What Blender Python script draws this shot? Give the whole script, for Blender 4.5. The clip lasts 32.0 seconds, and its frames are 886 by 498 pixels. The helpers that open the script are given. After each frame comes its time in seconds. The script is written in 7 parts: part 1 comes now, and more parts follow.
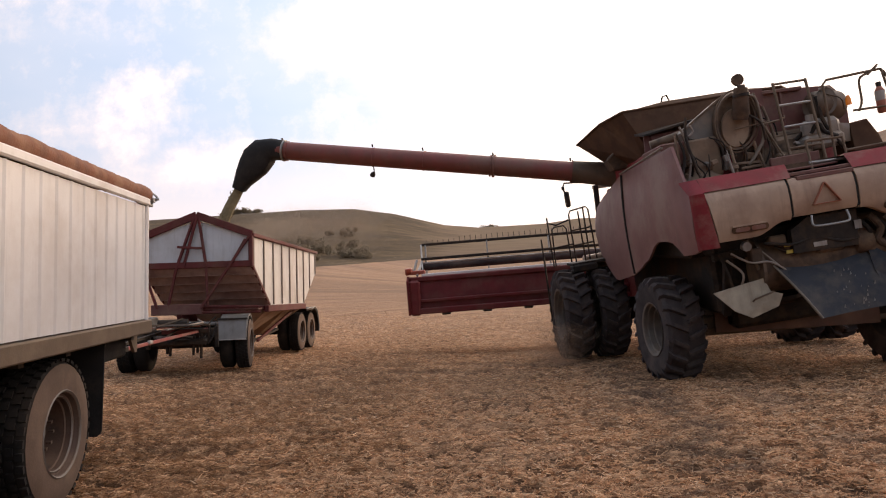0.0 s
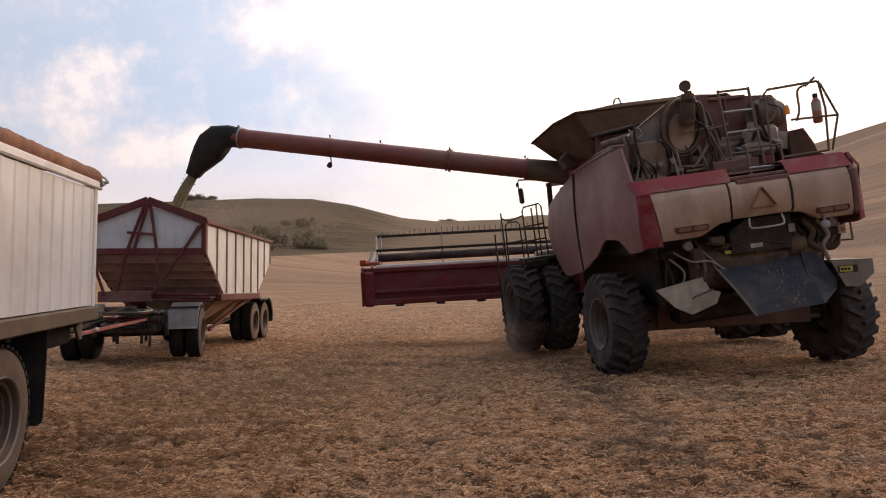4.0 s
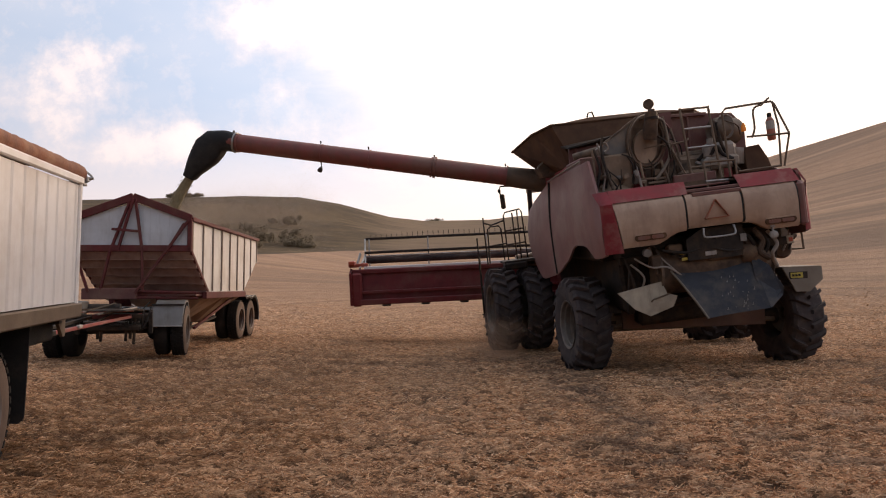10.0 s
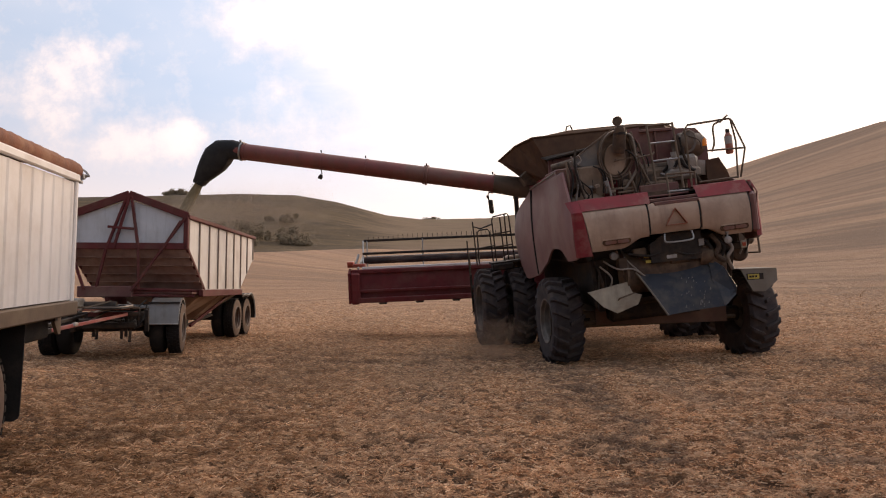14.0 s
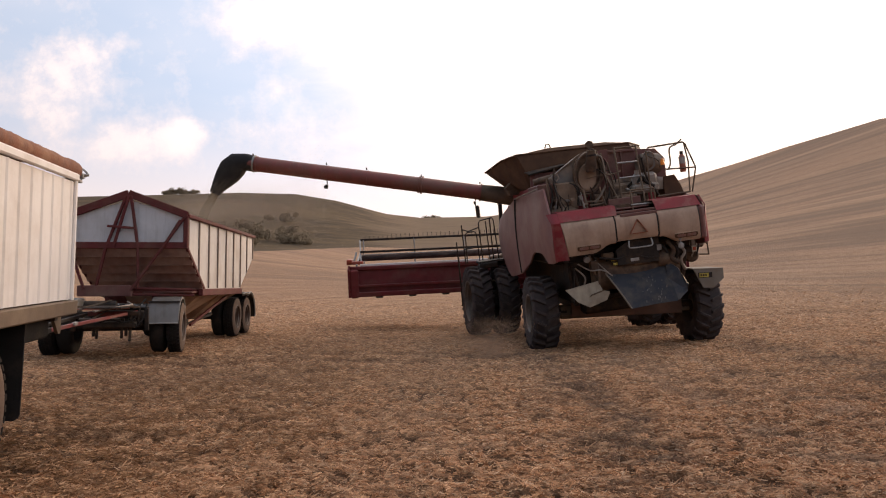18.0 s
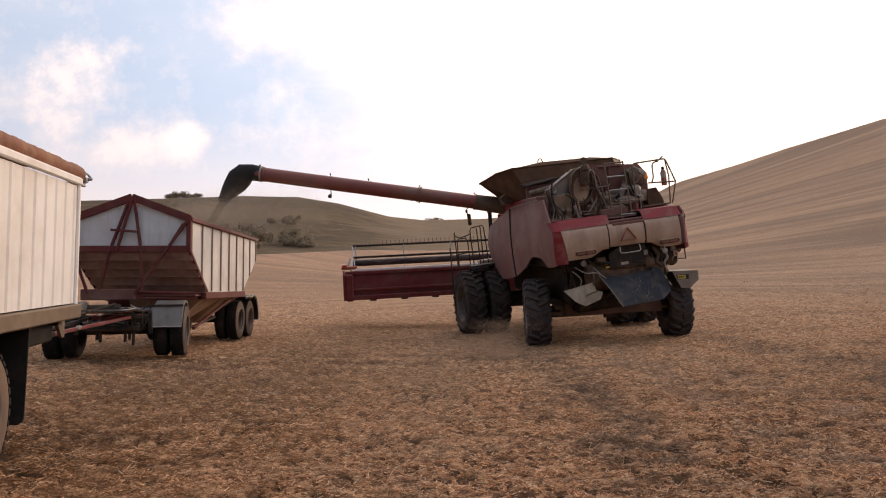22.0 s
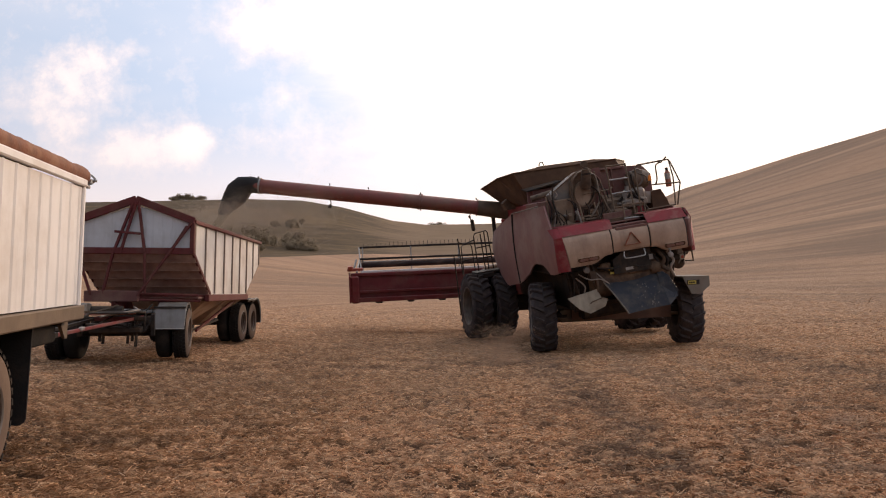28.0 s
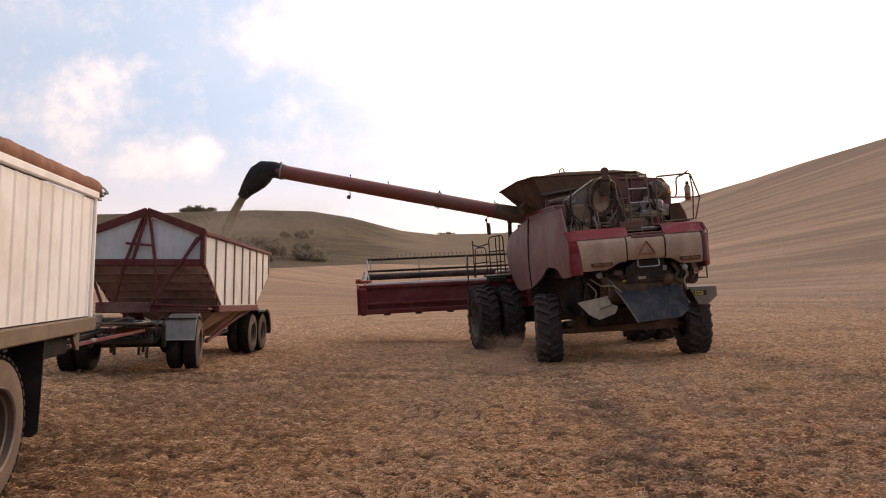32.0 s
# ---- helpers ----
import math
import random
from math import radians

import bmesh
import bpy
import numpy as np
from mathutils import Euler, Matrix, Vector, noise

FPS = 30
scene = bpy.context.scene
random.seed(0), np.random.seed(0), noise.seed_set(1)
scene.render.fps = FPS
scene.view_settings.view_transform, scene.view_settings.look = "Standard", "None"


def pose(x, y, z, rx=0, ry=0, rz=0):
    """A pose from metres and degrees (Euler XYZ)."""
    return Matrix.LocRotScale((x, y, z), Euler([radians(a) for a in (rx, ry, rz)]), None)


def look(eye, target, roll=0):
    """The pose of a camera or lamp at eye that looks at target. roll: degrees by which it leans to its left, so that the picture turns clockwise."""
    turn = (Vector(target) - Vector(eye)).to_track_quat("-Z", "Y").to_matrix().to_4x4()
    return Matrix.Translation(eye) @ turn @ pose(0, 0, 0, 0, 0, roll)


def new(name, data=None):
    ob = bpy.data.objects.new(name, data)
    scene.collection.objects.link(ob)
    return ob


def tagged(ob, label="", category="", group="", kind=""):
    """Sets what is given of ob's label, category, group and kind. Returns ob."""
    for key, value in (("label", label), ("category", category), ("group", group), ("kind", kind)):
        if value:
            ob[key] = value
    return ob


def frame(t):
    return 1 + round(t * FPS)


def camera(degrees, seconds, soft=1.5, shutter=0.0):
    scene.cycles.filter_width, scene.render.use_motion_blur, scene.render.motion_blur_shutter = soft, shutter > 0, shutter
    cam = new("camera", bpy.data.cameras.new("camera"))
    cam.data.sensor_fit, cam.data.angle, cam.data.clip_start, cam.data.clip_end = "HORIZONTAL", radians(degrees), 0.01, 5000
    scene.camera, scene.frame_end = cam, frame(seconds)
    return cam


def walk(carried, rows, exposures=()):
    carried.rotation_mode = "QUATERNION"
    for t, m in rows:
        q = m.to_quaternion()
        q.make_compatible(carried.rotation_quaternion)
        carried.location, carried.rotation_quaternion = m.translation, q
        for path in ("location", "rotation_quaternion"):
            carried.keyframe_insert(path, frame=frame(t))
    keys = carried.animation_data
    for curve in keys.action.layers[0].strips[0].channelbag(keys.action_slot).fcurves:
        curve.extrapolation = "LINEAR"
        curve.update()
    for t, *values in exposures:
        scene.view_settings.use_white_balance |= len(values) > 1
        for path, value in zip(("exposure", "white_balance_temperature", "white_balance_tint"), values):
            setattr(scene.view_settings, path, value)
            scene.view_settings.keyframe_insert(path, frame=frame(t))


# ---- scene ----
cam = camera(66.3, 32.0, soft=1.1)
EYE = (0.0, 0.0, 1.65)
PATH = [
    (0, (-0.810, 9.961, 2.008), -1.95),
    (0.5, (-0.761, 9.965, 1.992), -1.43),
    (1, (-0.564, 9.979, 1.974), -1.91),
    (1.5, (-0.376, 9.987, 1.992), -1.32),
    (2, (-0.178, 9.991, 2.025), -1.13),
    (2.5, (-0.133, 9.994, 1.983), -0.55),
    (3, (-0.209, 9.994, 1.923), -0.22),
    (3.5, (-0.189, 9.995, 1.906), -0.52),
    (5.5, (-0.106, 9.997, 1.879), 0.04),
    (6, (-0.037, 9.996, 1.924), 0.08),
    (6.5, (-0.061, 9.996, 1.935), 0.01),
    (7, (-0.043, 9.997, 1.881), -0.22),
    (7.5, (-0.004, 9.997, 1.890), -0.09),
    (8, (-0.003, 9.996, 1.935), -0.17),
    (8.5, (-0.003, 9.995, 1.972), -0.18),
    (9, (-0.022, 9.996, 1.931), -0.15),
    (9.5, (-0.005, 9.997, 1.907), 0.05),
    (10, (-0.000, 9.997, 1.892), 0.00),
    (10.5, (0.012, 9.998, 1.852), -0.07),
    (11, (0.023, 9.998, 1.828), 0.07),
    (11.5, (0.021, 9.998, 1.823), -0.04),
    (12, (0.017, 9.998, 1.832), -0.03),
    (12.5, (0.023, 9.998, 1.842), 0.11),
    (13, (0.023, 9.998, 1.830), 0.00),
    (13.5, (0.033, 9.998, 1.866), -0.03),
    (14, (0.048, 9.997, 1.870), 0.15),
    (14.5, (0.053, 9.998, 1.830), 0.12),
    (16.5, (0.061, 9.998, 1.846), -0.03),
    (17, (0.049, 9.999, 1.809), -0.11),
    (17.5, (0.052, 9.999, 1.807), 0.08),
    (18, (0.052, 9.998, 1.846), -0.02),
    (18.5, (-0.005, 9.998, 1.856), -0.03),
    (19, (-0.013, 9.998, 1.860), -0.05),
    (19.5, (-0.004, 9.998, 1.858), -0.02),
    (20, (0.011, 9.997, 1.879), -0.09),
    (20.5, (0.013, 9.996, 1.935), -0.15),
    (21, (0.009, 9.996, 1.931), -0.24),
    (21.5, (-0.002, 9.997, 1.891), -0.05),
    (22, (0.012, 9.997, 1.880), -0.27),
    (22.5, (0.020, 9.995, 1.955), -0.33),
    (23, (0.022, 9.994, 1.982), -0.30),
    (23.5, (-0.002, 9.994, 1.995), 0.04),
    (24, (-0.012, 9.995, 1.967), 0.08),
    (24.5, (-0.013, 9.995, 1.964), -0.12),
    (25, (-0.036, 9.995, 1.950), -0.03),
    (25.5, (-0.036, 9.997, 1.902), 0.06),
    (27.5, (-0.036, 9.997, 1.904), 0.08),
    (28, (-0.033, 9.995, 1.949), 0.27),
    (28.5, (-0.024, 9.995, 1.962), 0.07),
    (29, (-0.019, 9.994, 1.985), -0.18),
    (29.5, (-0.017, 9.995, 1.981), -0.28),
    (30, (-0.025, 9.994, 1.997), -0.20),
    (30.5, (-0.052, 9.995, 1.959), 0.19),
    (31, (-0.116, 9.995, 1.944), -0.03),
    (31.5, (-0.137, 9.992, 2.038), -0.43),
    (32, (-0.168, 9.989, 2.092), -0.05),
]
BODY = [
    (0, 4.430, 9.010, -0.042, 1.94, -7.65, 2.80),
    (1, 4.396, 9.168, -0.024, 1.90, -7.63, 3.00),
    (2, 4.382, 9.185, -0.026, 1.90, -7.66, 2.99),
    (3, 4.393, 9.214, -0.013, 1.98, -7.78, 3.06),
    (6, 4.322, 9.088, -0.041, 1.74, -7.40, 2.56),
    (7, 4.309, 9.199, -0.059, 1.84, -7.32, 2.58),
    (8, 4.275, 9.422, -0.063, 1.84, -7.34, 2.47),
    (9, 4.242, 9.644, -0.070, 1.89, -7.35, 2.32),
    (10, 4.217, 9.853, -0.078, 1.92, -7.38, 2.22),
    (11, 4.193, 10.084, -0.086, 1.90, -7.39, 2.22),
    (12, 4.149, 10.303, -0.104, 1.92, -7.37, 2.08),
    (13, 4.106, 10.599, -0.114, 1.89, -7.37, 1.96),
    (14, 4.061, 10.899, -0.126, 1.86, -7.38, 1.76),
    (16.5, 4.109, 12.244, -0.162, 2.67, -7.81, 2.86),
    (17, 4.096, 12.524, -0.185, 2.71, -7.75, 3.14),
    (18, 4.096, 13.077, -0.202, 2.65, -7.73, 3.94),
    (19, 4.145, 13.696, -0.214, 2.69, -7.80, 5.28),
    (20, 4.218, 14.259, -0.226, 2.65, -7.78, 6.94),
    (21, 4.271, 14.633, -0.234, 2.54, -7.74, 8.22),
    (22, 4.284, 14.742, -0.243, 2.41, -7.69, 8.66),
    (23, 4.279, 14.667, -0.246, 2.54, -8.00, 8.37),
    (24, 4.286, 14.539, -0.235, 2.71, -9.10, 7.96),
    (25, 4.280, 14.352, -0.233, 2.75, -9.73, 7.37),
    (28, 4.288, 14.377, -0.204, 2.66, -9.89, 7.48),
    (29, 4.284, 14.381, -0.217, 2.80, -9.80, 7.43),
    (30, 4.264, 14.367, -0.226, 2.79, -9.25, 7.32),
    (30.5, 4.230, 14.377, -0.223, 2.61, -7.14, 7.44),
    (31, 4.212, 14.376, -0.224, 2.46, -6.15, 7.32),
    (31.5, 4.202, 14.402, -0.245, 2.64, -5.29, 7.28),
    (32, 4.172, 14.345, -0.247, 2.43, -4.70, 7.20),
]
walk(cam, [(t, look(EYE, target, roll)) for t, target, roll in PATH], exposures=[(t, e, 7350, 18) for t, e in ((0, 0.33), (0.8, 0.13), (3, 0.06), (6, 0.08), (13, 0.14), (19, 0.16), (25, 0.16), (32, 0.16))])

# ---- world, sun ----
SUN_AZ, SUN_EL = 42.0, 13.0
sun_dir = Vector((math.sin(radians(SUN_AZ)) * math.cos(radians(SUN_EL)), math.cos(radians(SUN_AZ)) * math.cos(radians(SUN_EL)), math.sin(radians(SUN_EL))))
world = bpy.data.worlds.new("sky")
scene.world = world
world.use_nodes = True
wt = world.node_tree
wt.nodes.clear()


def wnode(kind, **vals):
    n = wt.nodes.new(kind)
    for k, v in vals.items():
        n.inputs[k].default_value = v
    return n


w_out = wnode("ShaderNodeOutputWorld")
w_bg = wnode("ShaderNodeBackground", Strength=0.1)
w_sky = wnode("ShaderNodeTexSky")
w_sky.sky_type, w_sky.sun_disc = "NISHITA", False
w_sky.sun_elevation, w_sky.sun_rotation = radians(SUN_EL), radians(SUN_AZ)
w_sky.dust_density, w_sky.air_density = 2.0, 1.0
w_tc = wnode("ShaderNodeTexCoord")
w_map = wnode("ShaderNodeMapping")
w_map.inputs["Scale"].default_value = (1.0, 1.0, 2.2)
w_map.inputs["Location"].default_value = (3.1, 0.9, 0.6)
w_noise = wnode("ShaderNodeTexNoise", Scale=6.0, Detail=9.0, Roughness=0.6, Distortion=0.3)
w_soft = wnode("ShaderNodeTexNoise", Scale=2.1, Detail=4.0, Roughness=0.5)
w_dot = wnode("ShaderNodeVectorMath")
w_dot.operation = "DOT_PRODUCT"
w_dot.inputs[1].default_value = Vector((0.62, 0.62, 0.48)).normalized()


def wrange(src, a, z, lo=0.0, hi=1.0, kind="LINEAR"):
    n = wnode("ShaderNodeMapRange")
    n.interpolation_type = kind
    n.inputs["From Min"].default_value, n.inputs["From Max"].default_value = a, z
    n.inputs["To Min"].default_value, n.inputs["To Max"].default_value = lo, hi
    wt.links.new(src, n.inputs["Value"])
    return n.outputs[0]


def wmix(fac, one, two):
    n = wnode("ShaderNodeMixRGB")
    for k, v in ((0, fac), (1, one), (2, two)):
        if isinstance(v, tuple):
            n.inputs[k].default_value = (*v, 1)
        elif isinstance(v, float):
            n.inputs[k].default_value = v
        else:
            wt.links.new(v, n.inputs[k])
    return n.outputs[0]


def wmath(op, one, two):
    n = wnode("ShaderNodeMath")
    n.operation = op
    for k, v in ((0, one), (1, two)):
        if isinstance(v, float):
            n.inputs[k].default_value = v
        else:
            wt.links.new(v, n.inputs[k])
    return n.outputs[0]


wl = wt.links.new
wl(w_tc.outputs["Generated"], w_map.inputs["Vector"])
wl(w_map.outputs[0], w_noise.inputs["Vector"])
wl(w_map.outputs[0], w_soft.inputs["Vector"])
wl(w_tc.outputs["Generated"], w_dot.inputs[0])
w_sep = wnode("ShaderNodeSeparateXYZ")
wl(w_tc.outputs["Generated"], w_sep.inputs[0])
# blue above, veiled and broken by soft cloud, peach haze low down, white glare towards the hidden sun
w_div = [wmath("DIVIDE", w_sep.outputs[k], wmath("MAXIMUM", w_sep.outputs["Y"], 0.08)) for k in ("X", "Z")]
w_plane = wnode("ShaderNodeCombineXYZ")
wl(w_div[0], w_plane.inputs[0])
wl(w_div[1], w_plane.inputs[1])
w_bend = wnode("ShaderNodeTexNoise", Scale=9.0, Detail=5.0, Roughness=0.6)
wl(w_plane.outputs[0], w_bend.inputs["Vector"])
w_fray = wnode("ShaderNodeTexNoise", Scale=22.0, Detail=9.0, Roughness=0.65)
wl(w_plane.outputs[0], w_fray.inputs["Vector"])
w_off = wnode("ShaderNodeVectorMath")
w_off.operation = "MULTIPLY_ADD"
w_off.inputs[1].default_value, w_off.inputs[2].default_value = (0.10, 0.07, 0.0), (-0.05, -0.035, 0.0)
wl(w_bend.outputs["Color"], w_off.inputs[0])
w_warp = wnode("ShaderNodeVectorMath")
w_warp.operation = "ADD"
wl(w_plane.outputs[0], w_warp.inputs[0])
wl(w_off.outputs[0], w_warp.inputs[1])
# banks of cumulus: across, up, half width, half height, density
CLOUDS = ((-0.555, 0.262, 0.10, 0.045, 0.75), (-0.565, 0.318, 0.045, 0.04, 0.75), (-0.468, 0.328, 0.024, 0.022, 0.6), (-0.505, 0.31, 0.04, 0.03, 0.6), (-0.68, 0.245, 0.10, 0.035, 0.5), (-0.575, 0.215, 0.05, 0.022, 0.55), (-0.41, 0.19, 0.085, 0.04, 0.75), (-0.366, 0.187, 0.03, 0.028, 0.6), (-0.50, 0.17, 0.12, 0.035, 0.6), (-0.29, 0.36, 0.08, 0.05, 0.6), (-0.16, 0.37, 0.16, 0.055, 0.8), (-0.25, 0.255, 0.06, 0.025, 0.45), (-0.19, 0.19, 0.12, 0.04, 0.5), (0.1, 0.5, 0.5, 0.12, 0.7), (-0.75, 0.5, 0.35, 0.1, 0.6))
bank = 0.0
for cx, cz, rx, rz, dense in CLOUDS:
    w_at = wnode("ShaderNodeMapping")
    w_at.inputs["Location"].default_value, w_at.inputs["Scale"].default_value = (-cx / rx, -cz / rz, 0), (1 / rx, 1 / rz, 0)
    wl(w_warp.outputs[0], w_at.inputs["Vector"])
    w_len = wnode("ShaderNodeVectorMath")
    w_len.operation = "LENGTH"
    wl(w_at.outputs[0], w_len.inputs[0])
    bank = wmath("ADD", bank, wrange(w_len.outputs["Value"], 0.0, 1.5, dense, 0.0, "SMOOTHSTEP"))
cover_sky = wmath("ADD", bank, wrange(w_fray.outputs[0], 0.25, 0.75, -0.5, 0.5))
blue = wmix(0.85, w_sky.outputs[0], (4.1, 6.1, 8.9))
veil = wmix(wrange(w_soft.outputs[0], 0.36, 0.66, 0.2, 0.8), blue, (6.6, 7.4, 8.8))
puff = wmix(wrange(cover_sky, 0.08, 0.82, 0.0, 0.95), veil, wmix(wrange(cover_sky, 0.45, 1.25), (7.7, 7.8, 8.7), (9.9, 9.4, 9.7)))
haze = wmix(wrange(w_sep.outputs["Z"], 0.03, 0.25, 0.9, 0.0, "SMOOTHSTEP"), puff, (8.4, 7.9, 8.15))
glare = wmath("ADD", w_dot.outputs["Value"], wrange(w_noise.outputs[0], 0.3, 0.7, -0.05, 0.05))
full = wmix(wrange(glare, 0.53, 0.80, 0.0, 1.0, "SMOOTHSTEP"), haze, wmix(wrange(w_sep.outputs["Z"], 0.06, 0.34), (10.6, 9.7, 8.7), (13.2, 12.5, 12.0)))
# the sky behind, away from the low sun, is dimmer
w_back = wnode("ShaderNodeMapRange")
w_back.inputs["From Min"].default_value, w_back.inputs["From Max"].default_value = -0.55, 0.55
w_back.inputs["To Min"].default_value, w_back.inputs["To Max"].default_value = 0.42, 1.15
w_mul = wnode("ShaderNodeVectorMath")
w_mul.operation = "SCALE"
wl(w_dot.outputs["Value"], w_back.inputs["Value"])
wl(full, w_mul.inputs[0])
wl(w_back.outputs[0], w_mul.inputs["Scale"])
wl(w_mul.outputs[0], w_bg.inputs["Color"])
wl(w_bg.outputs[0], w_out.inputs["Surface"])

sun = new("sun", bpy.data.lights.new("sun", "SUN"))
sun.data.energy, sun.data.angle, sun.data.color = 1.6, radians(9), (1.0, 0.82, 0.62)
sun.matrix_world = look((0, 0, 60), Vector((0, 0, 60)) - sun_dir)


# ---- materials ----
def material(name, base, rough=0.6, metal=0.0, second=None, spot=None, scale=6.0, spots=1.4, bump=0.15, fine=60.0, runs=0.45):
    """A painted or natural surface: base colour, a second one in grain, spots of dust or wear, fine relief."""
    m = bpy.data.materials.new(name)
    m.use_nodes = True
    nt = m.node_tree
    b = nt.nodes["Principled BSDF"]
    b.inputs["Metallic"].default_value = metal
    tc = nt.nodes.new("ShaderNodeTexCoord")
    n1 = nt.nodes.new("ShaderNodeTexNoise")
    n1.inputs["Scale"].default_value, n1.inputs["Detail"].default_value = scale, 6
    n2 = nt.nodes.new("ShaderNodeTexNoise")
    n2.inputs["Scale"].default_value, n2.inputs["Detail"].default_value, n2.inputs["Roughness"].default_value = spots, 8, 0.65
    n3 = nt.nodes.new("ShaderNodeTexNoise")
    n3.inputs["Scale"].default_value, n3.inputs["Detail"].default_value = fine, 3
    for n in (n1, n2, n3):
        nt.links.new(tc.outputs["Object"], n.inputs["Vector"])
    second = second or tuple(c * 0.72 for c in base)
    spot = spot or tuple(0.6 * c + 0.06 for c in base)
    mix1 = nt.nodes.new("ShaderNodeMixRGB")
    mix1.inputs[1].default_value, mix1.inputs[2].default_value = (*base, 1), (*second, 1)
    r1 = nt.nodes.new("ShaderNodeMapRange")
    r1.inputs["From Min"].default_value, r1.inputs["From Max"].default_value = 0.35, 0.68
    nt.links.new(n1.outputs[0], r1.inputs["Value"])
    nt.links.new(r1.outputs[0], mix1.inputs[0])
    mix2 = nt.nodes.new("ShaderNodeMixRGB")
    mix2.inputs[2].default_value = (*spot, 1)
    r2 = nt.nodes.new("ShaderNodeMapRange")
    r2.inputs["From Min"].default_value, r2.inputs["From Max"].default_value = 0.47, 0.64
    r2.inputs["To Max"].default_value = 0.8
    nt.links.new(n2.outputs[0], r2.inputs["Value"])
    nt.links.new(r2.outputs[0], mix2.inputs[0])
    nt.links.new(mix1.outputs[0], mix2.inputs[1])
    mp = nt.nodes.new("ShaderNodeMapping")
    mp.inputs["Scale"].default_value = (1.0, 1.0, 0.12)
    nt.links.new(tc.outputs["Object"], mp.inputs["Vector"])
    n4 = nt.nodes.new("ShaderNodeTexNoise")
    n4.inputs["Scale"].default_value, n4.inputs["Detail"].default_value, n4.inputs["Roughness"].default_value = 9.0, 6, 0.7
    nt.links.new(mp.outputs[0], n4.inputs["Vector"])
    r4 = nt.nodes.new("ShaderNodeMapRange")
    r4.inputs["From Min"].default_value, r4.inputs["From Max"].default_value, r4.inputs["To Max"].default_value = 0.52, 0.72, runs
    nt.links.new(n4.outputs[0], r4.inputs["Value"])
    mix3 = nt.nodes.new("ShaderNodeMixRGB")
    mix3.inputs[2].default_value = (*[c * 0.55 for c in spot], 1)
    nt.links.new(r4.outputs[0], mix3.inputs[0])
    nt.links.new(mix2.outputs[0], mix3.inputs[1])
    nt.links.new(mix3.outputs[0], b.inputs["Base Color"])
    r3 = nt.nodes.new("ShaderNodeMapRange")
    r3.inputs["To Min"].default_value, r3.inputs["To Max"].default_value = max(0.05, rough - 0.12), min(1.0, rough + 0.15)
    nt.links.new(n2.outputs[0], r3.inputs["Value"])
    nt.links.new(r3.outputs[0], b.inputs["Roughness"])
    bp = nt.nodes.new("ShaderNodeBump")
    bp.inputs["Strength"].default_value, bp.inputs["Distance"].default_value = bump, 0.01
    nt.links.new(n3.outputs[0], bp.inputs["Height"])
    nt.links.new(bp.outputs[0], b.inputs["Normal"])
    return m


M_white = material("white_painted_steel", (0.74, 0.71, 0.69), 0.5, 0, (0.69, 0.66, 0.637), (0.58, 0.52, 0.475), 3, 0.9, 0.08, runs=0.22)
M_siding = material("dusty_white_siding", (0.66, 0.625, 0.595), 0.5, 0, (0.60, 0.565, 0.535), (0.50, 0.44, 0.395), 3, 1.0, 0.08, runs=0.3)
M_cream = material("dusty_cream_paint", (0.455, 0.312, 0.222), 0.6, 0, (0.385, 0.256, 0.18), (0.30, 0.185, 0.13), 4, 1.9, 0.1, runs=0.35)
M_red = material("dusty_red_paint", (0.26, 0.026, 0.034), 0.5, 0, (0.20, 0.028, 0.031), (0.27, 0.12, 0.10), 5, 2.6, 0.08, runs=0.3)
M_shield = material("dust_covered_red_shield", (0.245, 0.112, 0.100), 0.5, 0, (0.205, 0.086, 0.076), (0.31, 0.20, 0.165), 3, 1.3, 0.08, runs=0.4)
M_bin = material("dust_brown_bin_sheet", (0.088, 0.041, 0.021), 0.7, 0.1, (0.062, 0.029, 0.016), (0.14, 0.075, 0.039), 4, 1.5, 0.12)
M_header = material("dark_red_header_paint", (0.165, 0.026, 0.028), 0.5, 0, (0.12, 0.02, 0.021), (0.16, 0.055, 0.047), 4, 1.2, 0.08)
M_frame = material("oxide_red_frame_paint", (0.14, 0.030, 0.030), 0.6, 0, (0.10, 0.023, 0.022), (0.14, 0.06, 0.047), 6, 2.0, 0.12)
M_hopper = material("stained_maroon_sheet", (0.33, 0.20, 0.16), 0.6, 0, (0.22, 0.12, 0.098), (0.40, 0.265, 0.21), 5, 1.8, 0.12)
M_rail = material("brown_weathered_rail", (0.15, 0.10, 0.065), 0.75, 0, (0.12, 0.08, 0.05), (0.19, 0.135, 0.09), 7, 2.2, 0.2)
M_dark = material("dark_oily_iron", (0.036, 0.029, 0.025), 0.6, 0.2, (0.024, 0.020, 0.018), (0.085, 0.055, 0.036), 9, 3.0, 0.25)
M_engine = material("dusty_engine_metal", (0.15, 0.10, 0.066), 0.65, 0.15, (0.07, 0.047, 0.033), (0.26, 0.175, 0.115), 7, 2.6, 0.25)
M_steel = material("worn_galvanised_steel", (0.36, 0.35, 0.34), 0.42, 0.7, (0.30, 0.29, 0.28), (0.27, 0.23, 0.19), 8, 3.0, 0.1)
M_rubber = material("dusty_black_rubber", (0.024, 0.021, 0.019), 0.85, 0, (0.018, 0.016, 0.015), (0.05, 0.038, 0.029), 7, 2.4, 0.3)
M_sidewall = material("dust_brown_tyre_sidewall", (0.135, 0.085, 0.060), 0.85, 0, (0.10, 0.064, 0.045), (0.17, 0.11, 0.076), 6, 2.0, 0.2)
